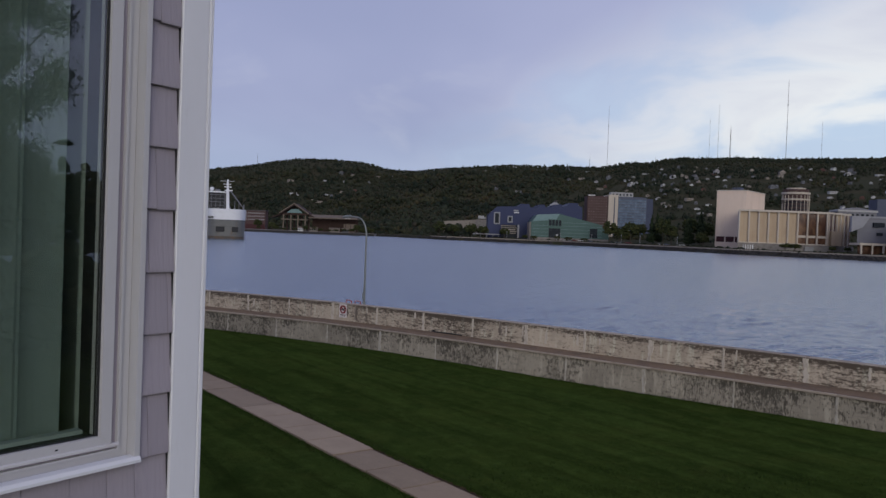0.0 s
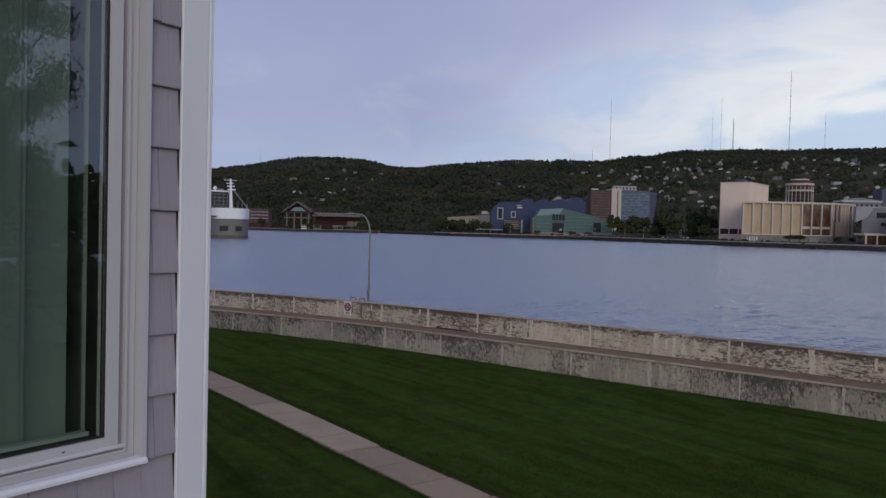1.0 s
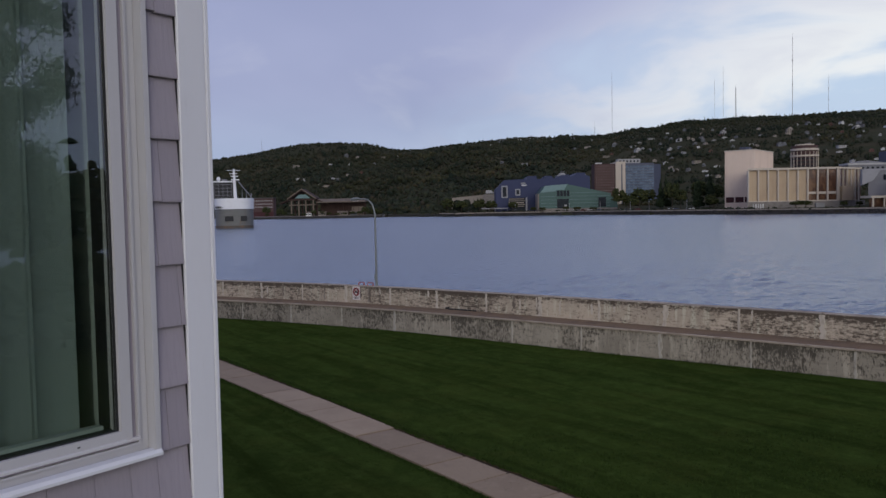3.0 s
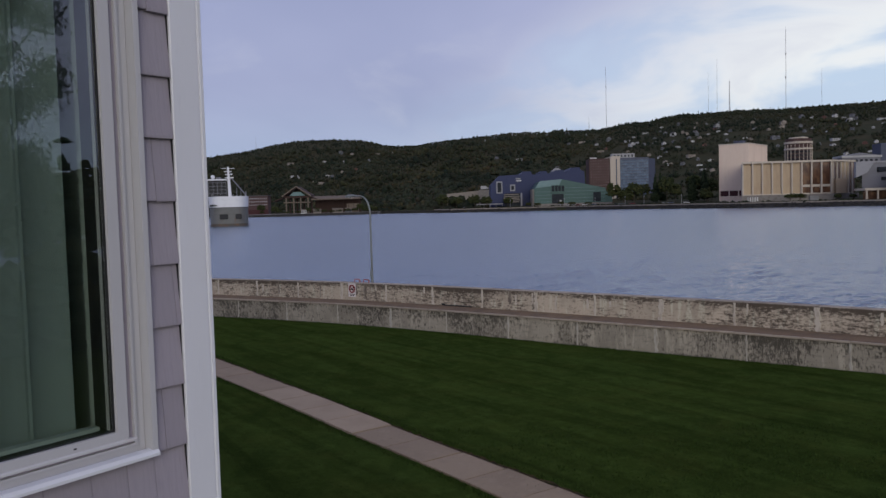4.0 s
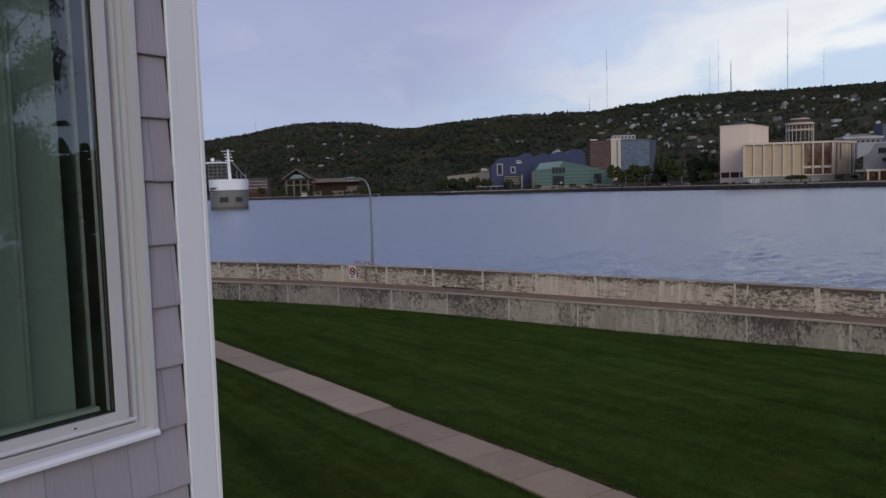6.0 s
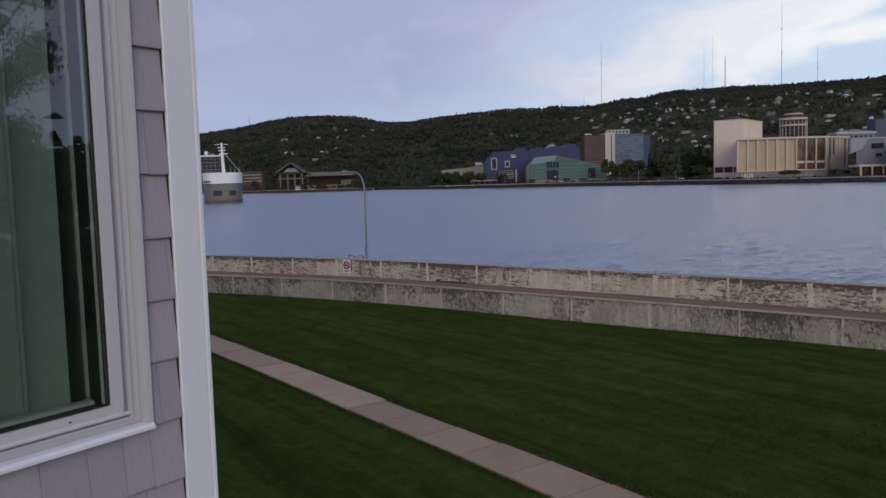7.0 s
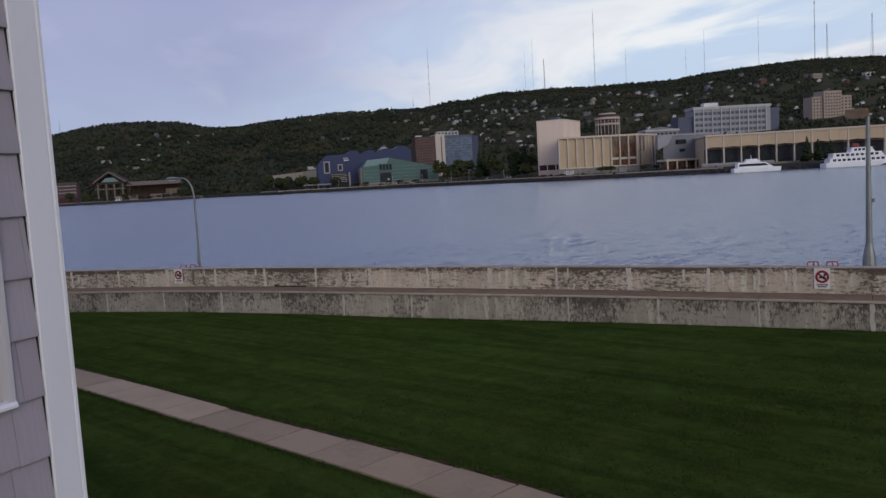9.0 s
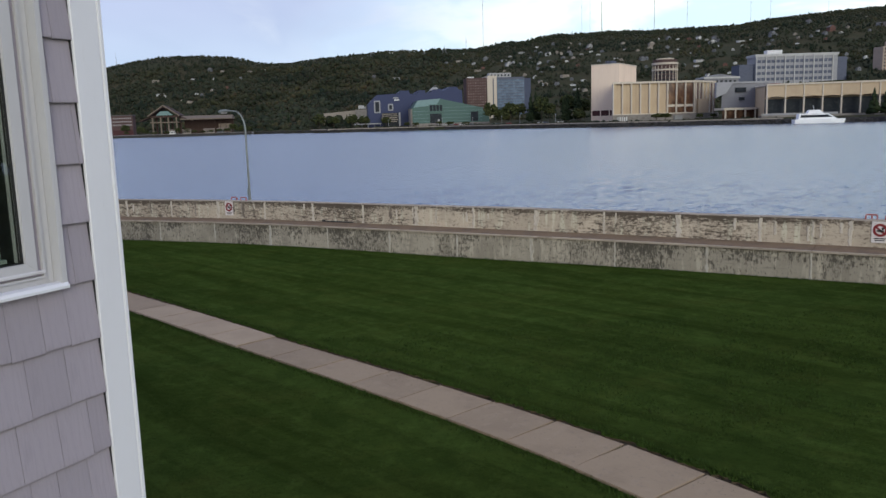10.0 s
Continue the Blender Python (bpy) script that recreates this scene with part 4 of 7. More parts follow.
def blob(seed, sub=1, rough=0.28, squash=1.0):
    bm = bmesh.new()
    bmesh.ops.create_icosphere(bm, subdivisions=sub + 1, radius=1.0)
    r = random.Random(seed)
    for v in bm.verts:
        k = 1 + r.uniform(-rough, rough)
        v.co = Vector((v.co.x * k, v.co.y * k, v.co.z * k * squash))
        if v.co.z < -0.5:
            v.co.z = -0.5
    V = np.array([v.co[:] for v in bm.verts])
    F = np.array([[v.index for v in f.verts] for f in bm.faces])
    bm.free()
    return V, F


def clump(seed, n):
    """A crown of a few ragged lumps; the lowest sits in the middle."""
    r = random.Random(seed)
    VV, FF, base = [], [], 0
    for k in range(n):
        V, F = blob(seed * 10 + k, 0, 0.35, 1.0)
        q = r.uniform(0.42, 0.68)
        a, e = r.uniform(0, 6.28), r.uniform(-0.25, 0.55)
        d = 0.0 if k == 0 else r.uniform(0.3, 0.6)
        VV.append(V * q + np.array([d * math.cos(a), d * math.sin(a), e if k else 0.0]))
        FF.append(F + base)
        base += len(V)
    return np.concatenate(VV), np.concatenate(FF)


def cone_tree(seed):
    r = random.Random(seed)
    V, F, n = [], [], 7
    for j in range(4):
        z0, z1, rad = -0.9 + 0.62 * j, -0.9 + 0.62 * j + 1.05, 0.62 - 0.14 * j
        i = len(V)
        V += [(rad * r.uniform(0.7, 1.25) * math.cos(2 * math.pi * k / n), rad * r.uniform(0.7, 1.25) * math.sin(2 * math.pi * k / n), z0 + r.uniform(-0.1, 0.1)) for k in range(n)] + [(0, 0, z1)]
        F += [(i + k, i + (k + 1) % n, i + n) for k in range(n)]
    return np.array(V), np.array(F)


def scatter(name, mat, protos, spots, label, category):
    """Joins many small copies of a few prototypes; spots: x, y, z, width, height, turn."""
    VV, FF, base = [], [], 0
    for k, (x, y, z, w, h, a) in enumerate(spots):
        V, F = protos[k % len(protos)]
        c, s = math.cos(a), math.sin(a)
        P = np.empty_like(V)
        P[:, 0], P[:, 1], P[:, 2] = x + w * (V[:, 0] * c - V[:, 1] * s), y + w * (V[:, 0] * s + V[:, 1] * c), z + h * V[:, 2]
        VV.append(P)
        FF.append(F + base)
        base += len(V)
    V, F = np.concatenate(VV), np.concatenate(FF)
    me = bpy.data.meshes.new(name)
    me.vertices.add(len(V))
    me.vertices.foreach_set("co", V.ravel())
    me.loops.add(F.size)
    me.loops.foreach_set("vertex_index", F.ravel().astype(np.int32))
    me.polygons.add(len(F))
    me.polygons.foreach_set("loop_start", np.arange(0, F.size, 3, dtype=np.int32))
    me.update(calc_edges=True)
    me.materials.append(mat)
    ob = new(name, me)
    return tagged(ob, label, category, kind="stuff") if label else ob


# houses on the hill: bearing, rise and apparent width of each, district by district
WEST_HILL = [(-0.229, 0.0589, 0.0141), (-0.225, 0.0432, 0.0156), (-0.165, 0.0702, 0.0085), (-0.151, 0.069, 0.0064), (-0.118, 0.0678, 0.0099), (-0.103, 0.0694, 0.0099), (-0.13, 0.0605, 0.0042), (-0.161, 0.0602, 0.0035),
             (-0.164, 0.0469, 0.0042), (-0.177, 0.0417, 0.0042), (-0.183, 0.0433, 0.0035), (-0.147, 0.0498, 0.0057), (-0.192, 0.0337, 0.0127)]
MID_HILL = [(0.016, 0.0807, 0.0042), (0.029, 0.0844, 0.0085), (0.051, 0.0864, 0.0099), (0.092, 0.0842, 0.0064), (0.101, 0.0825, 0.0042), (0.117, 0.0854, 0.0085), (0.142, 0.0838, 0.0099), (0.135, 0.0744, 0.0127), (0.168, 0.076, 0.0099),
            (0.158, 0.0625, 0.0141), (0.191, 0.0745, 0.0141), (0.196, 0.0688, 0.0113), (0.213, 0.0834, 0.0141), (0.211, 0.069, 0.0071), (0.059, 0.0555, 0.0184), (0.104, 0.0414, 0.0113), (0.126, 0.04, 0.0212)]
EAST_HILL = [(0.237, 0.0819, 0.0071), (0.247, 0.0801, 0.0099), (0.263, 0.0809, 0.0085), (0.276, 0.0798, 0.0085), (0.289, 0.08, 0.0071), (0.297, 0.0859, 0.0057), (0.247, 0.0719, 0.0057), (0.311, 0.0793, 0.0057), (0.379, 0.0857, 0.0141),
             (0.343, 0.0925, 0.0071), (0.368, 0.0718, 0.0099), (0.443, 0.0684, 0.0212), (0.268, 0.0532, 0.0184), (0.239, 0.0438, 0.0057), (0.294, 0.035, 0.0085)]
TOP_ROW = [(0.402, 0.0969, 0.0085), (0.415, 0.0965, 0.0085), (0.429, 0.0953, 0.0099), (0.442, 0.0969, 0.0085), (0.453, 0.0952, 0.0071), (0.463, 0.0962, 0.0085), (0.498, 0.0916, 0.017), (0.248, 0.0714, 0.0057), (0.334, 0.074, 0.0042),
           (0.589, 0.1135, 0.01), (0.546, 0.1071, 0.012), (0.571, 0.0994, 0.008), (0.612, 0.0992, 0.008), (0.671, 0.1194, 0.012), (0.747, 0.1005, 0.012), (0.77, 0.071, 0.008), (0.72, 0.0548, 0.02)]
rh = random.Random(11)
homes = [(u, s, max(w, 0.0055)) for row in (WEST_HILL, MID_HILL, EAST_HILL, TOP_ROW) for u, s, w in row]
# streets run along the slope: rows of homes with gaps
for row in range(11):
    level = 0.36 + 0.052 * row
    u = 0.15 + 0.03 * rh.random()
    while u < 0.86:
        s0 = float(np.interp(u, RIDGE_U, RIDGE_S))
        if noise.noise(Vector((u * 11, row * 3.7, 0.5))) > -0.08:
            homes.append((u, s0 * (level + rh.uniform(-0.012, 0.012)), rh.uniform(0.0042, 0.0085)))
        u += rh.uniform(0.012, 0.044)
for _ in range(6):
    u = rh.uniform(-0.3, 0.12)
    homes.append((u, rh.uniform(0.03, 0.075), rh.uniform(0.003, 0.006)))
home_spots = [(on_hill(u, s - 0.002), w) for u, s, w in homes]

M_WHITE = material("white_clapboard", (0.44, 0.435, 0.43), 0.8, spots=[((0.3, 0.3, 2), 0.45, 0.7, (0.32, 0.32, 0.325), 0.6)], per="object", amount=0.5)
M_CREAM = material("tan_stucco", (0.27, 0.235, 0.20), 0.85, spots=[((0.3, 0.3, 0.6), 0.45, 0.7, (0.28, 0.25, 0.21), 0.6)], per="object", amount=0.25)
M_BRICK = material("red_brick", (0.125, 0.062, 0.050), 0.9, spots=[((0.3, 0.3, 1), 0.45, 0.7, (0.095, 0.052, 0.044), 0.6)], per="object", amount=0.15)
M_GREYW = material("grey_siding", (0.15, 0.155, 0.165), 0.85, spots=[((0.3, 0.3, 1), 0.45, 0.7, (0.12, 0.125, 0.135), 0.6)], per="object", amount=0.3)
M_ROOF = material("dark_shingle_roof", (0.085, 0.080, 0.080), 0.9, spots=[((0.5, 0.5, 0.5), 0.45, 0.7, (0.13, 0.12, 0.12), 0.6)], per="object", amount=0.35)
M_PANE = material("dark_window_glass", (0.022, 0.026, 0.032), 0.45, spec=0.06, spots=[((0.5, 0.5, 0.5), 0.5, 0.7, (0.05, 0.055, 0.06), 0.6)])


def house_proto(wallmat, label, w, d, h, rise, flat=False):
    t = thing("house", label, "house", group="houses on the hill")
    part("wall", bm_with(box, (-w / 2, -d / 2, -4), (w / 2, d / 2, h)), wallmat, t)
    if flat:
        part("roof", bm_with(box, (-w / 2 - 0.4, -d / 2 - 0.4, h), (w / 2 + 0.4, d / 2 + 0.4, h + 0.6)), M_ROOF, t)
    else:
        part("roof", bm_with(prism, [(-w / 2 - 0.5, h), (0, h + rise), (w / 2 + 0.5, h), (w / 2 + 0.5, h - 0.3), (-w / 2 - 0.5, h - 0.3)], -d / 2 - 0.3, d / 2 + 0.3, "y"), M_ROOF, t)
        part("gable", bm_with(prism, [(-w / 2, h), (0, h + rise - 0.3), (w / 2, h)], -d / 2 - 0.34, -d / 2 - 0.30, "y"), wallmat, t)
        part("chimney", bm_with(box, (w * 0.2, 0, h), (w * 0.2 + 0.8, 0.8, h + rise + 0.8)), M_BRICK, t)
    cols = max(2, int(w / 3))
    for zz in (1.0, 3.9)[: 2 if h > 5 else 1]:
        for k in range(cols):
            x = -w / 2 + (k + 0.5) * w / cols
            win = part("window", bm_with(box, (x - 0.7, -d / 2 - 0.06, zz - 0.15), (x + 0.7, -d / 2 + 0.02, zz + 1.65)), wallmat, t)
            part("pane", bm_with(box, (x - 0.55, -d / 2 - 0.1, zz), (x + 0.55, -d / 2 - 0.06, zz + 1.5)), M_PANE, win)
    return t


protos = [(house_proto(M_WHITE, "white clapboard house with a dark gable roof", 9, 10, 6.0, 4.0), 9), (house_proto(M_CREAM, "tan stucco house with a dark gable roof", 11, 9, 6.2, 3.5), 11),
          (house_proto(M_WHITE, "white low house with a dark roof among trees", 13, 9, 4.0, 2.8), 13), (house_proto(M_GREYW, "grey sided house with a steep dark roof", 9, 11, 6.5, 4.5), 9),
          (house_proto(M_BRICK, "red brick house with a dark gable roof", 12, 10, 6.5, 4.0), 12), (house_proto(M_CREAM, "tan flat-roofed block on the hillside", 20, 12, 8.0, 0, True), 20),
          (house_proto(M_WHITE, "white flat-roofed block on the hillside", 20, 12, 6.0, 0, True), 20)]
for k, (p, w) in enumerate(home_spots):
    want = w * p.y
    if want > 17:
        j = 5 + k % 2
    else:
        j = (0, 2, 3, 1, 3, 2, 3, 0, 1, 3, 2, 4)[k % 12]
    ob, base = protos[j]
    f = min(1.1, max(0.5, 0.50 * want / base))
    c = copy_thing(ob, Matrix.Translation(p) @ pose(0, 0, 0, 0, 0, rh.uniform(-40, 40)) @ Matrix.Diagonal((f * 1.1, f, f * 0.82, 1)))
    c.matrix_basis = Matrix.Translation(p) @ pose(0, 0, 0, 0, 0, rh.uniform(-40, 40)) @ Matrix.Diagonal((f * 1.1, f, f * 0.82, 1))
for ob, _ in protos:
    u = 0.3 + 0.08 * protos.index((ob, _))
    ob.matrix_world = Matrix.Translation(on_hill(u, float(np.interp(u, RIDGE_U, RIDGE_S)) * 0.8))


def forest():
    r = random.Random(21)
    spots, small, pines = [], [], []
    clear = {}
    for p, w in home_spots:
        clear.setdefault((round(p.x / 40), round(p.y / 40)), []).append((p, w))

    def near_home(x, y):
        for i in (-1, 0, 1):
            for j in (-1, 0, 1):
                for p, w in clear.get((round(x / 40) + i, round(y / 40) + j), ()):
                    half = max(6, w * p.y * 0.45)
                    if abs(x - p.x * y / p.y) < half and -16 < y - p.y < 6:
                        return True
        return False

    while len(spots) + len(small) + len(pines) < 38000:
        u = r.uniform(-0.46, 0.95)
        f = r.random()
        y = math.sqrt((1 - f) * 640 ** 2 + f * 2160 ** 2)
        ys = shore_y(u)
        gap = 25 if -0.14 < u < 0.0 else 150
        if y < ys + gap:
            continue
        town = u > 0.12
        if town and y < 1500 and noise.noise(Vector((u * 30, y / 70, 2))) > 0.12:
            continue
        x = u * y
        if near_home(x, y):
            continue
        z = land_z(u, y)
        big = 0.75 if town else 1.0
        w = min(5.6, 1.8 + r.expovariate(0.8)) * big
        if y > 1850 and u < 0.1:
            w *= 0.6
        h = w * r.uniform(0.95, 1.5)
        if r.random() < (0.07 if town else 0.03):
            pines.append((x, y, z + h * 0.75, w * 0.75, h * 0.8, r.random() * 6))
        else:
            (spots if w > 4.2 else small).append((x, y, z + h * 0.6, w, h, r.random() * 6))
    # rough crest along the skyline
    for _ in range(900):
        u = r.uniform(-0.46, 0.95)
        y = RIDGE_Y + r.uniform(-40, 25)
        h = r.uniform(2.2, 3.6) if u < 0.1 else r.uniform(2.5, 5.5)
        (pines if r.random() < 0.06 else spots).append((u * y, y, land_z(u, y) + h * 0.55, h * 0.6, h, r.random() * 6))
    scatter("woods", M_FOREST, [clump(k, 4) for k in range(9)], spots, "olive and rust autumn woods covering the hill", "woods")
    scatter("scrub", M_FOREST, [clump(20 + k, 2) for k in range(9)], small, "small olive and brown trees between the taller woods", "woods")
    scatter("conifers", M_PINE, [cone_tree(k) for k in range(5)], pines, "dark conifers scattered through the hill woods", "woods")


forest()


# ---- radio masts on the ridge ----
M_MAST = material("mast_steel", (0.27, 0.255, 0.28), 0.6, metal=0.2, spots=[((0.2, 0.2, 0.05), 0.45, 0.6, (0.26, 0.2, 0.2), 0.6)])


def radio_mast(u, s0, s1, wide, lattice=False):
    y = RIDGE_Y
    h = (s1 - s0) * y + 14
    t = thing("radio_mast", "thin grey lattice radio mast standing on the wooded ridge", "radio mast", Matrix.Translation((u * y, y, EYE_Z + s0 * y - 14)), group="radio masts on the ridge")
    if lattice:
        for k in range(3):
            a = 2 * math.pi * k / 3
            part("leg", bm_with(tube, [(wide * 4 * math.cos(a), wide * 4 * math.sin(a), 0), (wide * math.cos(a), wide * math.sin(a), h)], [0.4, 0.3], 5), M_MAST, t)
        for k in range(10):
            f = k / 10
            rr = wide * (4 - 3 * f)
            pts = [(rr * math.cos(2 * math.pi * j / 3), rr * math.sin(2 * math.pi * j / 3), h * f) for j in range(4)]
            part("brace", bm_with(tube, pts, [0.22] * 4, 4), M_MAST, t)
    else:
        part("mast_column", bm_with(tube, [(0, 0, 0), (0, 0, h * 0.97), (0, 0, h)], [wide, wide * 0.7, 0.2], 6), M_MAST, t)
        for f in (0.42, 0.7):
            part("antenna", bm_with(tube, [(0, 0, h * f), (0, 0, h * f + 5)], [wide * 1.8, wide * 1.8], 6), M_MAST, t)
    part("tip", bm_with(tube, [(0, 0, h), (0, 0, h + 7)], [0.22, 0.1], 5), M_MAST, t)


for row in [(0.1655, 0.0914, 0.162, 0.48), (0.3835, 0.107, 0.2026, 0.62), (0.3005, 0.105, 0.1671, 0.32), (0.4265, 0.111, 0.1518, 0.34), (0.699, 0.1336, 0.2386, 0.95), (0.537, 0.1231, 0.1724, 0.42), (0.5105, 0.1182, 0.1476, 0.35), (0.6155, 0.125, 0.1901, 0.38), (0.290, 0.105, 0.150, 0.28)]:
    radio_mast(*row)
for row in [(0.3155, 0.107, 0.1427, 0.5), (0.7175, 0.133, 0.1783, 0.8), (0.7865, 0.1344, 0.1916, 1.2)]:
    radio_mast(*row, lattice=True)
radio_mast(-0.272, 0.079, 0.0895, 0.35)
radio_mast(0.144, 0.090, 0.1010, 0.35)

# ---- buildings and boats on the far shore ----
TURN = pose(0, 0, 0, 0, 0, 0.556)          # the town's turn about the inn
M_BLUE = material("blue_metal_cladding", (0.027, 0.036, 0.090), 0.6, spots=[((0.15, 0.15, 0.6), 0.45, 0.7, (0.027, 0.034, 0.085), 0.6)])
M_BLUEDK = material("dark_blue_seam", (0.024, 0.030, 0.080), 0.6)
M_GREEN = material("verdigris_panels", (0.066, 0.118, 0.105), 0.6, spots=[((0.2, 0.2, 0.8), 0.45, 0.7, (0.055, 0.098, 0.088), 0.6)], per="object", amount=0.06)
M_GREENROOF = material("pale_green_roof", (0.15, 0.235, 0.235), 0.5, spots=[((0.3, 0.3, 0.3), 0.45, 0.7, (0.12, 0.195, 0.195), 0.6)])
M_STONE = material("pale_pink_stone", (0.69, 0.555, 0.44), 0.85, spots=[((0.12, 0.12, 0.03), 0.45, 0.7, (0.60, 0.475, 0.37), 0.6), ((0.8, 0.8, 0.2), 0.5, 0.7, (0.72, 0.60, 0.49), 0.5)], per="object", amount=0.04)
M_TANPANEL = material("tan_precast_panel", (0.445, 0.345, 0.235), 0.85, spots=[((0.2, 0.2, 0.1), 0.45, 0.7, (0.39, 0.29, 0.20), 0.6)], per="object", amount=0.05)
M_RIB = material("white_concrete_rib", (0.51, 0.445, 0.365), 0.8, spots=[((0.5, 0.5, 0.2), 0.45, 0.7, (0.44, 0.38, 0.31), 0.5)])
M_AMBER = material("bronze_tinted_glass", (0.070, 0.034, 0.022), 0.2, spec=0.3, spots=[((0.2, 0.2, 0.12), 0.45, 0.65, (0.20, 0.11, 0.06), 0.7)])
M_PLINTH = material("rough_plinth_stone", (0.22, 0.20, 0.18), 0.95, spots=[((0.4, 0.4, 0.5), 0.45, 0.65, (0.15, 0.135, 0.12), 0.8)])
M_METALGREY = material("grey_zinc_cladding", (0.165, 0.165, 0.185), 0.55, spots=[((0.2, 0.2, 0.6), 0.45, 0.7, (0.18, 0.185, 0.205), 0.6)])
M_LIGHTGREY = material("light_grey_panels", (0.27, 0.27, 0.285), 0.6, spots=[((0.2, 0.2, 0.4), 0.45, 0.7, (0.22, 0.22, 0.235), 0.6)])
M_DKRED = material("dark_red_drum", (0.16, 0.035, 0.04), 0.6, spots=[((0.3, 0.3, 0.1), 0.45, 0.7, (0.12, 0.03, 0.03), 0.5)])
M_BLUEGLASS = material("blue_curtain_glass", (0.066, 0.098, 0.155), 0.3, spec=0.2, per="object", amount=0.4, spots=[((0.1, 0.1, 0.05), 0.45, 0.65, (0.13, 0.20, 0.30), 0.7)])
M_SLATE = material("slate_blue_side", (0.075, 0.085, 0.125), 0.6, spots=[((0.2, 0.2, 0.3), 0.45, 0.7, (0.055, 0.065, 0.10), 0.6)])
M_BRICKDK = material("dark_tower_brick", (0.082, 0.050, 0.046), 0.9, spots=[((0.3, 0.3, 0.6), 0.45, 0.7, (0.07, 0.042, 0.04), 0.6)])
M_PALEBLIND = material("pale_window_blind", (0.20, 0.155, 0.14), 0.7, per="object", amount=0.5)
M_OFFICE = material("office_concrete", (0.42, 0.415, 0.41), 0.8, spots=[((0.3, 0.3, 0.2), 0.45, 0.7, (0.28, 0.275, 0.28), 0.5)])
M_TANBRICK = material("buff_brick", (0.33, 0.265, 0.215), 0.9, spots=[((0.2, 0.2, 0.3), 0.45, 0.7, (0.27, 0.215, 0.18), 0.6)])
M_TIMBER = material("dark_pavilion_timber", (0.05, 0.03, 0.024), 0.85, spots=[((0.4, 0.4, 2), 0.45, 0.7, (0.06, 0.035, 0.03), 0.6)])
M_SHEDROOF = material("weathered_shed_roof", (0.15, 0.118, 0.09), 0.85, spots=[((0.2, 0.2, 1), 0.45, 0.7, (0.18, 0.15, 0.125), 0.6)])
M_OXBLOOD = material("oxblood_paint", (0.055, 0.016, 0.017), 0.7, spots=[((0.4, 0.4, 1), 0.45, 0.7, (0.035, 0.014, 0.014), 0.6)])
M_HULLGREY = material("grey_ship_hull", (0.155, 0.155, 0.145), 0.6, spots=[((0.15, 0.15, 0.5), 0.45, 0.7, (0.12, 0.115, 0.105), 0.7), ((0.6, 0.6, 0.15), 0.58, 0.7, (0.16, 0.10, 0.07), 0.5)])
M_HULLWHITE = material("white_ship_paint", (0.74, 0.74, 0.75), 0.5, spots=[((0.2, 0.2, 0.4), 0.5, 0.7, (0.58, 0.58, 0.58), 0.5)])
M_SMOKE = material("smoked_glazing", (0.030, 0.030, 0.030), 0.5, spec=0.08, spots=[((0.3, 0.3, 0.3), 0.45, 0.7, (0.06, 0.058, 0.055), 0.6)])
M_RUST = material("rusted_plate", (0.10, 0.085, 0.07), 0.8, spots=[((0.4, 0.4, 0.2), 0.45, 0.65, (0.17, 0.10, 0.06), 0.8)])
M_RIPRAP = material("wet_bank_rock", (0.030, 0.028, 0.027), 0.9, per="island", amount=0.5, spots=[((0.4, 0.4, 0.4), 0.45, 0.65, (0.05, 0.047, 0.044), 0.7)])


def grid_windows(t, x0, x1, z0, z1, y, nx, nz, mat, fx=0.6, fz=0.6, name="window", depth=0.25):
    """Windows of a front, each one a pane of its own standing a little proud of the wall at y."""
    w, h = (x1 - x0) / nx, (z1 - z0) / nz
    me = mesh_of(name, bm_with(box, (-w * fx / 2, -depth, -h * fz / 2), (w * fx / 2, 0, h * fz / 2)), mat)
    for i in range(nx):
        for k in range(nz):
            o = new(name, me)
            o.parent = t
            o.matrix_basis = pose(x0 + (i + 0.5) * w, y, z0 + (k + 0.5) * h)


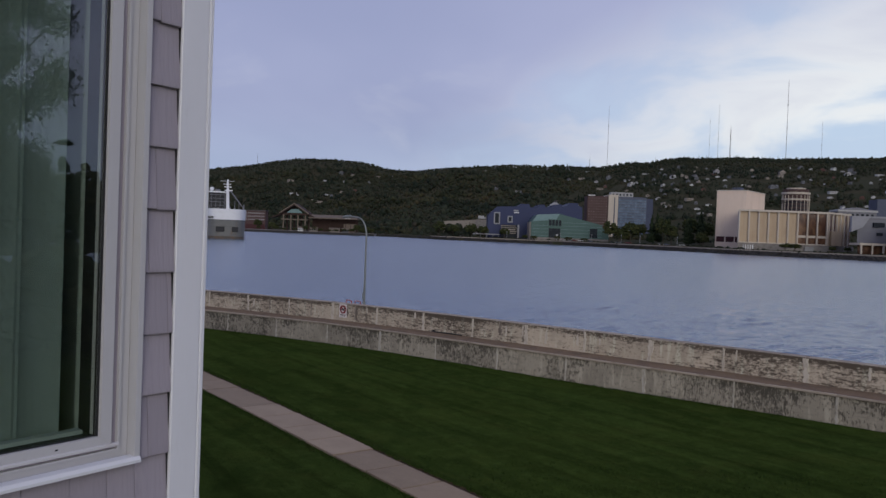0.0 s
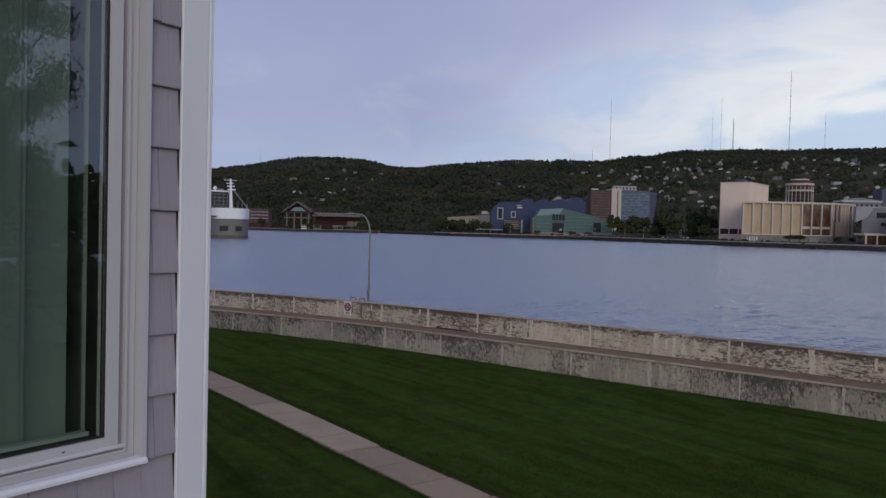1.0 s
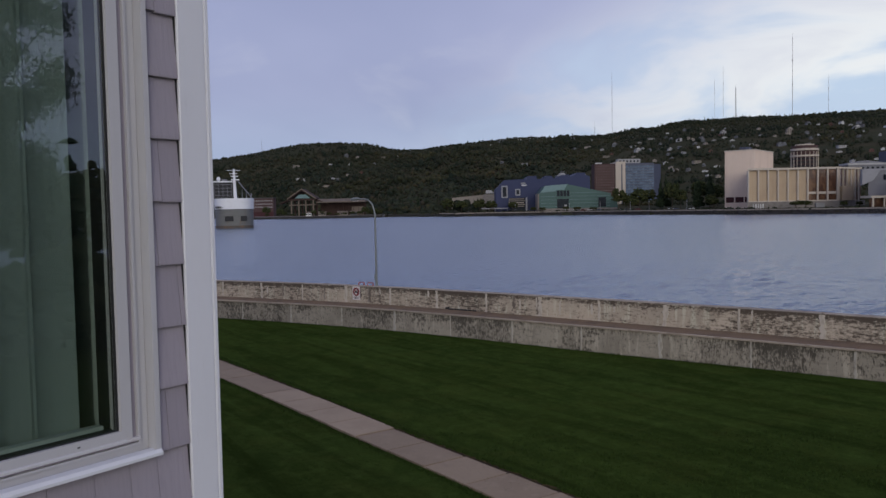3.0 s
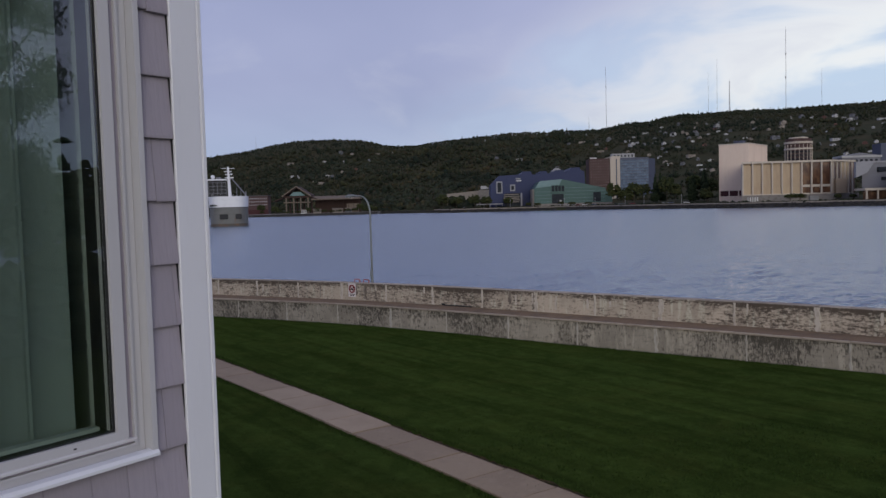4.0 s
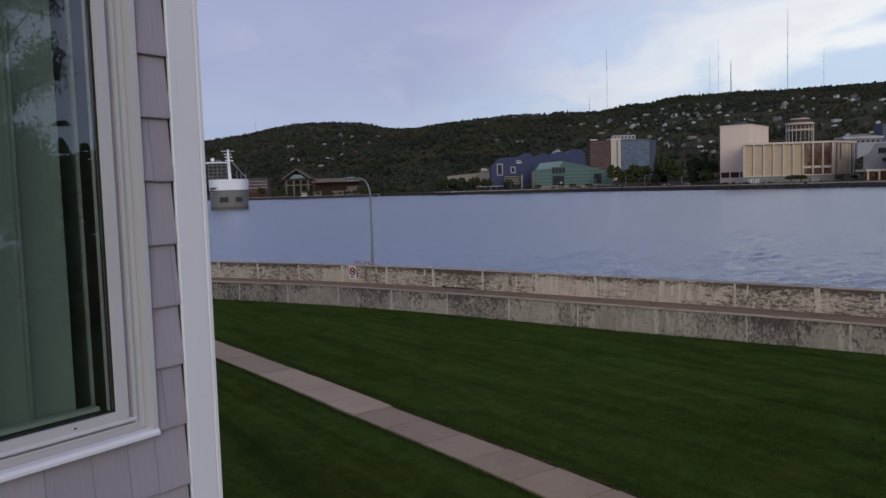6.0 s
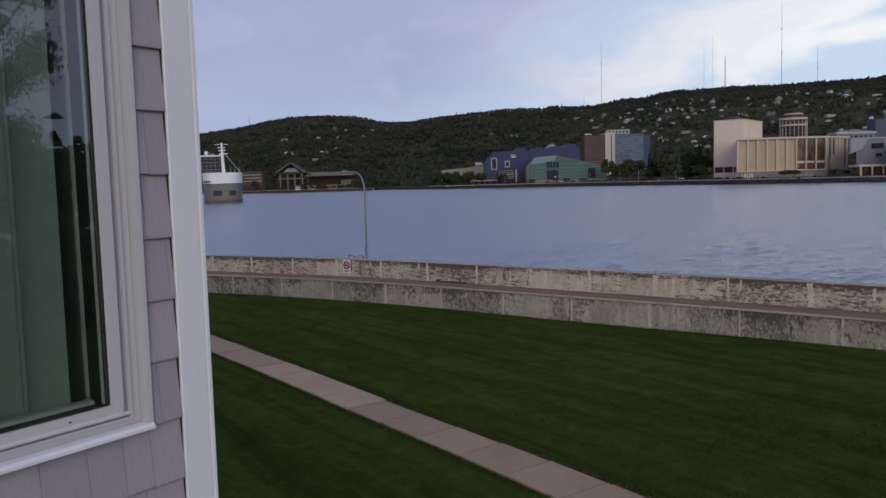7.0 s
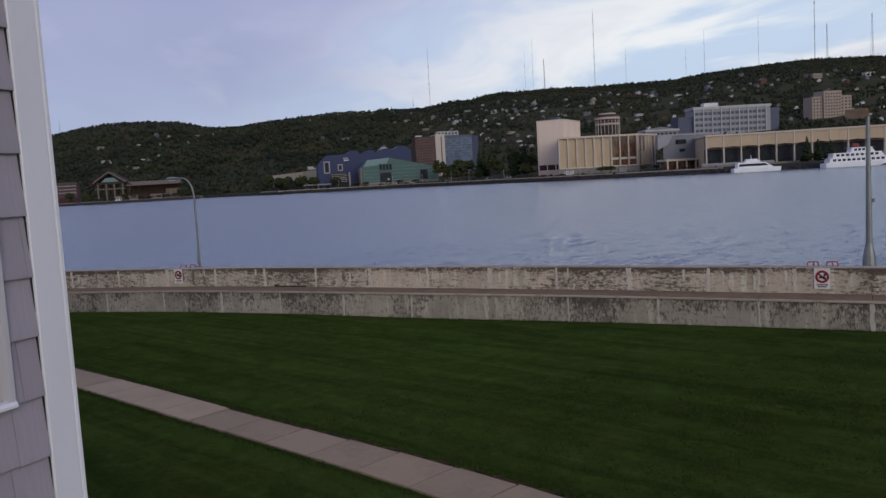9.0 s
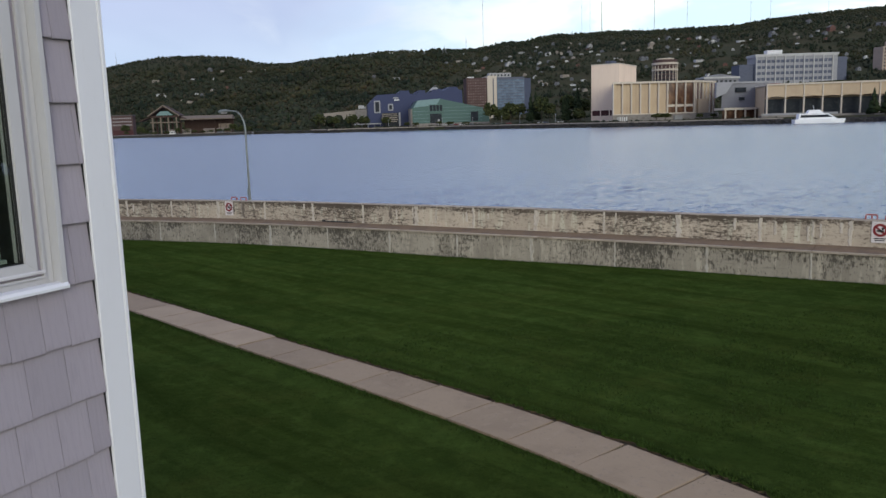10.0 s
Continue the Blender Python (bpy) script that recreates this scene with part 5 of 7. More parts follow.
def ship():
    t = thing("cargo_ship", "grey and white cargo ship moored bow-on in the harbour", "ship", TURN @ Matrix.Translation((-112.6, 377, WATER_Z)) @ pose(0, 0, 0, 0, 0, 17.0) @ Matrix.Scale(0.86, 4))

    def loft(bm, levels):
        rings = []
        for z, half, bow in levels:
            ring = []
            for k in range(25):
                f = -1 + 2 * k / 24
                x = half * math.copysign(abs(math.sin(f * math.pi / 2)) ** 0.75, f)
                y = bow + 16 * (1 - math.cos(f * math.pi / 2)) ** 1.3
                ring.append((x, y, z))
            ring = [(-half, 170, z)] + ring + [(half, 170, z)]
            rings.append([bm.verts.new(p) for p in ring])
        n = len(rings[0])
        for p, q in zip(rings, rings[1:]):
            for k in range(n):
                bm.faces.new((p[k], p[(k + 1) % n], q[(k + 1) % n], q[k]))
        bm.faces.new(rings[0][::-1])
        bm.faces.new(rings[-1])
        bmesh.ops.recalc_face_normals(bm, faces=bm.faces)

    part("hull", bm_with(loft, [(-4, 10.0, 1.5), (0, 10.4, 0.6), (7, 10.6, 0.0), (10.6, 10.7, -0.2)]), M_HULLGREY, t)
    part("forecastle", bm_with(loft, [(10.6, 10.75, -0.25), (13.0, 10.9, -0.5), (16.6, 11.0, -0.8)]), M_HULLWHITE, t, "white raised forecastle")
    for x, w in ((-3.0, 2.3), (4.9, 1.7)):
        part("anchor_pocket", bm_with(box, (x - w, -0.2 if x < 0 else -0.05, 4.0), (x + w, 5, 6.8), None, 0.2), M_SEAL, t, "dark anchor pocket")
    for x, z in ((-2.2, 10.9), (1.0, 11.3), (4.6, 11.0)):
        part("fairlead", bm_with(tube, [(x, -0.45 + abs(x) * 0.2, z), (x, 3, z)], [0.75, 0.75], 10), M_SEAL, t)
    # plain bars in place of the painted name
    for k in range(5):
        part("name_bar", bm_with(box, (-10.2 + k * 1.15, 2.2 - 0.45 * k, 11.3), (-9.4 + k * 1.15, 9, 12.3)), M_SEAL, t)
    bridge = part("wheelhouse", bm_with(box, (-11, 14, 16.6), (-0.8, 24, 26.0)), M_SMOKE, t, "dark glazed wheelhouse")
    for k in range(5):
        part("mullion", bm_with(box, (-10.8 + k * 2.4, 13.85, 16.7), (-10.6 + k * 2.4, 14.0, 25.6)), M_METALGREY, bridge)
    for z in (18.6, 20.6, 22.6, 24.6):
        part("transom", bm_with(box, (-10.9, 13.80, z), (-0.9, 13.84, z + 0.22)), M_METALGREY, bridge)
    # dark line along the forecastle's lower edge
    part("rubbing_strake", bm_with(loft, [(10.35, 10.8, -0.3), (10.62, 10.8, -0.32)]), M_SEAL, t, "dark band under the forecastle")
    part("boot_topping", bm_with(loft, [(-0.2, 10.44, 0.5), (1.5, 10.5, 0.45)]), M_RUST, t, "rust-stained waterline band")
    part("bridge_deck", bm_with(box, (-12, 13.4, 26.0), (-0.5, 25, 26.7)), M_HULLWHITE, t)
    part("radome", bm_with(lambda b: bmesh.ops.create_icosphere(b, subdivisions=2, radius=1.2, matrix=pose(-8.2, 16, 28))), M_HULLWHITE, t)
    part("deck_gear", bm_with(box, (-6.5, 15, 26.7), (-3.5, 18, 27.8), None, 0.2), M_METALGREY, t)
    mast = part("mast", bm_with(tube, [(0.8, 12, 16.6), (0.5, 12, 26), (0.3, 12, 33.5)], [1.0, 0.8, 0.45], 10), M_HULLWHITE, t)
    part("platform", bm_with(box, (-1.5, 11, 29.0), (2.6, 13, 29.5)), M_HULLWHITE, mast)
    part("platform", bm_with(box, (-1.3, 11, 27.0), (3.2, 13, 27.6)), M_HULLWHITE, mast)
    part("yard", bm_with(tube, [(-3.6, 12, 32.6), (3.8, 12, 32.6)], [0.14, 0.14], 6), M_HULLWHITE, mast)
    part("radar", bm_with(box, (-2.0, 11.4, 30.6), (2.2, 11.9, 31.0)), M_HULLWHITE, mast)
    part("boom", bm_with(tube, [(2.0, 11, 27.0), (9.6, 5.5, 17.0)], [0.35, 0.25], 6), M_METALGREY, t)
    part("crane_post", bm_with(tube, [(9.4, 6, 16.4), (9.4, 6, 19.4)], [0.4, 0.3], 6), M_METALGREY, t)
    for x in (4.5, 6.8):
        part("vent_post", bm_with(tube, [(x, 7, 16.4), (x, 7, 21.5)], [0.18, 0.14], 6), M_METALGREY, t)
    for k in range(9):
        x = -9 + 2.25 * k
        y = -0.6 + 16 * (1 - math.cos(math.asin(min(1, abs(x / 11)) ** 1.33))) ** 1.3
        part("rail_post", bm_with(tube, [(x, y + 0.8, 16.5), (x, y + 0.8, 17.6)], [0.07, 0.07], 5), M_HULLWHITE, t)


ship()


def west_shore():
    t = thing("quay", "low dark stone quay along the far shore", "quay", TURN @ Matrix.Translation((-170, 880, 0)))
    part("deck", bm_with(box, (-95, 0, WATER_Z - 1), (72, 90, 1.1), None, 0.3), M_PLINTH, t)
    part("facing", bm_with(box, (-95, -0.8, WATER_Z - 1), (72, -0.02, 0.9), None, 0.2), M_RIPRAP, t)
    t = thing("warehouse", "long red-brick warehouse with rows of small windows", "warehouse", TURN @ Matrix.Translation((-262, 1010, 3)))
    part("wall", bm_with(box, (-16, 0, -3), (10.4, 14, 21)), M_BRICKDK, t)
    part("painted_base", bm_with(box, (-16, -0.8, -3), (10.2, -0.05, 4.0)), M_OXBLOOD, t, "dark red painted base")
    part("roof", bm_with(box, (-16.5, -0.5, 21), (10.9, 14.5, 22)), M_ROOF, t)
    grid_windows(t, -15, 9.5, 8, 20, 0, 10, 3, M_OFFICE, 0.42, 0.36)
    t = thing("pavilion", "open timber waterfront pavilion with a steep gable roof", "pavilion", TURN @ Matrix.Translation((-192, 905, 4)))
    part("roof", bm_with(prism, [(-15.5, 17.5), (0, 28), (16.5, 17.5), (16.5, 16), (0, 26), (-15.5, 16)], -4, 22, "y"), M_TIMBER, t, "dark gable roof")
    # pale opaque colour imitates sky reflected in the gable glass
    part("gable_glass", bm_with(prism, [(-9, 17.4), (-4, 21.6), (4, 21.6), (9, 17.4)], -0.6, 0.0, "y"), M_GREENROOF, t, "gable glazing in a pale reflected-sky tone")
    for sx in (-1, 1):
        part("bargeboard", bm_with(prism, [(sx * 16.4, 16.2), (0, 27.2), (0, 28.4), (sx * 16.9, 17.2)], -5.0, -4.1, "y"), M_SHEDROOF, t, "tan bargeboard")
        part("side_roof", bm_with(prism, [(sx * 16.6, 16.0), (sx * 27, 12.0), (sx * 27, 11.0), (sx * 16.6, 14.9)], 0, 18, "y"), M_TIMBER, t)
    for x in (-12.5, -4, 4, 12.5):
        part("column", bm_with(box, (x - 0.7, -1.4, -4), (x + 0.7, 0.6, 17)), M_SHEDROOF, t)
        part("rear_column", bm_with(box, (x - 1.0, 18, -4), (x + 1.0, 20, 17)), M_TIMBER, t)
    part("beam", bm_with(box, (-15, -1.6, 15), (15.5, -1.41, 17)), M_TIMBER, t)
    part("deck", bm_with(box, (-15, -2.5, 9.3), (15, 20, 10.4)), M_SHEDROOF, t)
    t = thing("shed", "long low waterfront shed with a weathered brown roof", "shed", TURN @ Matrix.Translation((-148, 905, 4)))
    part("roof", bm_with(prism, [(-1, 12.0), (-1, 13.0), (10, 16.5), (22, 14), (22, 12)], -28, 27, "x"), M_SHEDROOF, t)
    for k in range(10):
        part("post", bm_with(box, (-27.1 + k * 5.9, -0.4, -4), (-26.7 + k * 5.9, 0.0, 12)), M_TIMBER, t)
    part("back_wall", bm_with(box, (-27, 19, -4), (26, 20, 12)), M_TIMBER, t)
    part("counter", bm_with(box, (12, 2, -4), (25, 8, 7)), M_SHEDROOF, t)
    t = thing("retaining_wall", "pale concrete ramp wall beside the waterfront road", "wall", TURN @ Matrix.Translation((2, 950, 0)))
    part("ramp", bm_with(prism, [(-25, 0), (27, 0), (27, 22.6), (20, 22.6), (-25, 19.2)], 0, 3, "y"), M_CREAM, t)
    t = thing("truck", "white box truck parked beside the waterfront road", "truck", TURN @ Matrix.Translation((21.5, 945, 22.6)))
    part("cargo_box", bm_with(box, (-4.2, -1.2, 1.0), (2.6, 1.2, 4.6), None, 0.1), M_WHITE, t)
    part("cab", bm_with(prism, [(2.7, 0.8), (5.0, 0.8), (5.0, 2.0), (4.2, 3.2), (2.7, 3.2)], -1.1, 1.1, "y"), M_WHITE, t)
    for x in (-2.8, 3.9):
        part("wheel", bm_with(tube, [(x, -1.25, 0.5), (x, 1.25, 0.5)], [0.5, 0.5], 12), M_SEAL, t)
    part("road_bed", bm_with(box, (-7, -2, -20), (7, 4.8, 0)), M_PLINTH, t)


west_shore()


def blue_hall():
    t = thing("aquarium_hall", "blue metal-clad waterfront hall with stepped roofline", "building", TURN @ Matrix.Translation((72, 800, 4)))
    o = [(-47.5, -4), (-47.5, 21), (-39, 29.5), (-16.4, 30.4), (-15.5, 33.1), (-7, 33.1), (-6, 29.9), (1.6, 29.9), (2.4, 33), (8.5, 33), (9.6, 30.4), (15.7, 31.4), (17.2, 33.5), (25.1, 34.0), (25.9, 31.6), (30.8, 33.0), (32.7, 35.6), (41.1, 35.6), (42, 33.1), (45.8, 32), (47, 3), (47, -4)]
    part("wall", bm_with(prism, o, 0, 55, "y"), M_BLUE, t)
    part("dormer_roof", bm_with(prism, [(14.7, 33.0), (19, 36.4), (22, 36.4), (26, 33.0)], 14, 24, "y"), M_LIGHTGREY, t, "pale roof dormer")
    for k, x in enumerate((-40, -31, -22, -13, -4, 5, 14, 23, 32, 41)):
        part("cladding_seam", bm_with(box, (x - 0.12, -0.15, -2), (x + 0.12, 0.02, 28.5)), M_BLUEDK, t)
    for x0, x1, z0, z1 in ((-41.8, -35.6, 12, 24), (-28.1, -23, 14, 20.6)):
        part("window_frame", bm_with(box, (x0, -0.5, z0), (x1, 0, z1)), M_LIGHTGREY, t, "pale window surround")
        part("window", bm_with(box, (x0 + 1.2, -0.9, z0 + 1.2), (x1 - 1.2, -0.5, z1 - 1.2)), M_PANE, t)
    part("wall_sign", bm_with(box, (-22.4, -0.5, 25.6), (-17.5, 0, 26.8)), M_WHITE, t)
    part("wall_sign", bm_with(box, (-21.8, -0.5, 23.6), (-16.8, 0, 24.8)), M_WHITE, t)
    part("entrance", bm_with(box, (-34, -6, -4), (-18.5, 0, 11.8)), M_PANE, t)
    for k in range(5):
        part("canopy_slab", bm_with(box, (-35, -7, 3.0 + 1.8 * k), (-20 + (k % 2), -6, 3.8 + 1.8 * k)), M_CREAM, t)
    part("door_pier", bm_with(box, (-18.2, -6.5, -3), (-16.6, -6, 12)), M_LIGHTGREY, t)
    part("low_canopy", bm_with(box, (-62, -14, 1.2), (-36, -4, 2.2)), M_LIGHTGREY, t, "pale flat canopy beside the hall")
    for k in range(5):
        part("canopy_post", bm_with(box, (-61 + 6 * k, -13.6, -4), (-60.5 + 6 * k, -13.1, 1.2)), M_METALGREY, t)


blue_hall()


def green_hall():
    t = thing("exhibit_hall", "verdigris green panelled hall with a sloping roof", "building", TURN @ Matrix.Translation((97.5, 760, 4)))
    o = [(-33, -4), (-33, 15), (-28, 21.8), (-6.5, 23.2), (32, 14.5), (34, 14.3), (34, -4)]
    part("wall", bm_with(prism, o, 0, 40, "y"), M_GREEN, t)
    part("roof_plane", bm_with(prism, [(-32, 15.6), (-27.6, 22.0), (-6.5, 23.4), (-10, 17.4)], -0.6, -0.05, "y"), M_GREENROOF, t, "pale green sloped roof facet")
    for k in range(6):
        z = -1 + 3.2 * k
        right = min(33.5, 31 + (14.5 - z) / 0.226) if z > 14 else 33.5
        if z < 15.5:
            part("panel_seam", bm_with(box, (-9 if z > 13 else -32, -0.14, z), (min(right, 33.5) if z < 14 else 28, 0.02, z + 0.22)), M_GREENROOF, t)
    part("ribbon_window", bm_with(box, (-17.4, -0.9, 11.2), (-4.2, 0, 18.0)), M_GREEN, t, "dark green glazed bay")
    grid_windows(t, -16.9, -4.6, 11.7, 17.6, -0.9, 4, 1, M_PANE, 0.8, 0.9, "pane")
    # dark blocks on the wall stand for the shade inside its openings
    part("loading_opening", bm_with(box, (-16.4, -0.7, -4), (-5.6, 0, 9.4)), M_PANE, t, "dark block for the shaded entrance opening")
    part("door", bm_with(box, (-9.5, -1.2, -4), (-7.5, -0.7, 4)), M_WHITE, t)
    part("side_opening", bm_with(box, (22.4, -0.7, 1.6), (29.4, 0, 10.4)), M_PANE, t)
    part("stone_base", bm_with(box, (-33.2, -1.0, -4.4), (40, -0.1, 0.6)), M_PLINTH, t)
    part("side_tower", bm_with(box, (-34.5, 2, -4), (-33.1, 30, 14.8)), M_CREAM, t)
    part("low_wing", bm_with(box, (34.1, 4, -4), (41, 30, 12)), M_GREEN, t)


green_hall()


def hotel():
    t = thing("hotel", "dark brick high-rise hotel with a cream stair tower", "hotel", TURN @ Matrix.Translation((150, 900, 4)))
    part("wall", bm_with(box, (-12, 0, -4), (11, 24, 49)), M_BRICKDK, t)
    grid_windows(t, -11.2, 10.4, 3, 48, 0, 8, 15, M_PALEBLIND, 0.42, 0.42)
    part("stair_tower", bm_with(box, (11.1, -2, -4), (21.8, 22, 51)), M_RIB, t, "cream concrete stair tower")
    part("stair_slot", bm_with(box, (17.2, -2.3, 2), (18.4, -2, 48)), M_SLATE, t)
    part("roof_sign", bm_with(box, (-11, 1, 49.2), (-3.5, 2, 50.4)), M_WHITE, t)
    t = thing("glass_tower", "blue glass-fronted apartment tower beside the brick hotel", "tower", TURN @ Matrix.Translation((193, 900, 4)))
    part("wall", bm_with(prism, [(-20.8, 0.5), (11, 0.5), (21.4, 14), (21.4, 30), (-20.8, 30)], -4, 48), M_SLATE, t)
    grid_windows(t, -20.6, 10.8, 1, 47, 0.5, 12, 15, M_BLUEGLASS, 0.86, 0.82, "glass_panel")
    part("parapet", bm_with(box, (-20.8, 0.2, 48), (11, 1.2, 49.2)), M_SLATE, t)
    t = thing("penthouse_block", "white rooftop block behind the hotel towers", "building", TURN @ Matrix.Translation((180, 935, 4)))
    part("wall", bm_with(box, (-10, 0, -4), (16, 12, 56)), M_WHITE, t)
    part("wall", bm_with(box, (-17, 0.5, -4), (-10.1, 12, 51.5)), M_WHITE, t)
    grid_windows(t, -9, 15, 51, 55.5, 0, 6, 1, M_PANE, 0.45, 0.5)


hotel()


def auditorium():
    t = thing("stage_tower", "tall pale stone stage tower of the concert hall", "building", TURN @ Matrix.Translation((209.4, 600, 4)) @ pose(0, 0, 0, 0, 0, -36.9))
    # local x runs to the right-hand face's far end when rotated; the front corner is the origin
    part("wall", bm_with(box, (-22, 0, 6.6), (0, 45, 41)), M_STONE, t)
    part("coping", bm_with(box, (-22.3, -0.3, 41), (0.3, 45.3, 41.7)), M_RIB, t)
    part("base_band", bm_with(box, (-21.9, 0.15, 2.6), (-0.1, 45, 6.58)), M_OXBLOOD, t, "dark window band")
    for k in range(4):
        part("base_pier", bm_with(box, (-22.0 + 7.05 * k, -0.05, 2.56), (-21.2 + 7.05 * k, 0.5, 6.58)), M_STONE, t)
    part("plinth", bm_with(box, (-22, -0.2, -5), (0, 44, 2.55)), M_STONE, t)
    for k in range(3):
        part("antenna", bm_with(tube, [(-14 + 2.2 * k, 6, 41.7), (-14 + 2.2 * k, 6, 44 + k)], [0.35, 0.2], 6), M_SEAL, t)
    part("roof_unit", bm_with(box, (-13, 6, 41.7), (-6, 12, 44), None, 0.2), M_SLATE, t)

    t = thing("concert_hall", "tan panelled concert hall with white ribs and bronze glass", "building", TURN @ Matrix.Translation((191.5, 561, 4)))
    part("core", bm_with(prism, [(0.4, 1.2), (60.3, 0), (84.5, 19), (64, 70), (28, 70)], 2.6, 24.4), M_TANPANEL, t)
    part("roof_slab", bm_with(prism, [(-0.6, -0.9), (60.8, -2.2), (86, 18.4), (65, 72), (27, 72)], 24.42, 25.7), M_RIB, t, "white overhanging roof slab")
    part("plinth", bm_with(prism, [(-1, -2.4), (61.2, -3.6), (88, 18), (64, 74), (28, 74)], -4.5, 2.55), M_PLINTH, t, "rough stone plinth")
    bay = 60.0 / 9
    for i in range(10):
        part("rib", bm_with(box, (i * bay - 0.45, -1.0 - 0.12 * i, 2.6), (i * bay + 0.45, 1.2, 24.4)), M_RIB, t)
    for i in range(9):
        y = 0.5 - 0.12 * i
        if i < 6:
            # each panel folds inward at its middle
            part("wall_panel", bm_with(prism, [(i * bay + 0.45, y), (i * bay + bay / 2, y + 0.7), ((i + 1) * bay - 0.45, y), ((i + 1) * bay - 0.45, y + 2), (i * bay + 0.45, y + 2)], 3.2, 23.0 + 0.12 * i), M_TANPANEL, t)
        else:
            part("glass_bay", bm_with(box, (i * bay + 0.45, y - 0.2, 9.0), ((i + 1) * bay - 0.45, y + 1, 24.3)), M_AMBER, t)
            part("lower_glass", bm_with(box, (i * bay + 0.45, y - 0.2, 3.0), ((i + 1) * bay - 0.45, y + 1, 7.4)), M_AMBER, t)
            part("mid_beam", bm_with(box, (i * bay + 0.45, y - 0.8, 7.4), ((i + 1) * bay - 0.45, y + 1, 9.0)), M_RIB, t)
    part("sill_beam", bm_with(prism, [(-0.4, -0.8), (60.4, -2.0), (60.4, 0.4), (-0.4, 1.4)], 2.56, 3.2), M_RIB, t)
    d = Vector((24.2, 19.0)).normalized()
    for k in range(6):
        p = Vector((60.3, 0)) + d * (2 + 5.2 * k)
        m = Matrix.Translation((p.x, p.y, 0)) @ pose(0, 0, 0, 0, 0, 38.1)
        part("rib", bm_with(box, (-0.45, -1.1, 2.6), (0.45, 0.3, 24.4), m), M_RIB, t)
        if k in (0, 1, 4, 5):
            part("glass_bay", bm_with(box, (0.5, -0.5, 3), (4.0, 0.3, 24.0), m), M_AMBER, t)
    part("vestibule", bm_with(box, (63, -2, 2.6), (70, 7, 12.6)), M_TANPANEL, t)
    part("bin_shed", bm_with(box, (44, -5, -4.4), (50, -3.8, 1.2)), M_WHITE, t, "white service door")
    grid_windows(t, 2, 10, -2.4, 1.4, -2.5, 5, 1, M_WHITE, 0.5, 0.9, "door_panel")

    t = thing("round_tower", "tan round office tower with white bands and fins", "tower", TURN @ Matrix.Translation((332.5, 812, 10)))
    def drum(bm, r, z0, z1, n=20):
        prism(bm, [(r * math.cos(2 * math.pi * k / n), r * math.sin(2 * math.pi * k / n)) for k in range(n)], z0, z1)
    part("core", bm_with(drum, 12.2, -10, 52), M_BRICKDK, t)
    for z in (17, 20.5, 24, 27.5, 31, 34.5, 38):
        part("window_band", bm_with(drum, 12.35, z, z + 1.7), M_PANE, t)
    part("white_band", bm_with(drum, 13.4, 41, 42.6), M_RIB, t)
    part("white_band", bm_with(drum, 13.4, 47, 49), M_RIB, t)
    part("cap", bm_with(drum, 9.0, 52, 53.4), M_RIB, t)
    for k in range(20):
        a = 2 * math.pi * k / 20
        part("fin", bm_with(box, (12.2, -0.2, 10), (13.0, 0.2, 46), pose(0, 0, 0, 0, 0, math.degrees(a))), M_RIB, t)


auditorium()


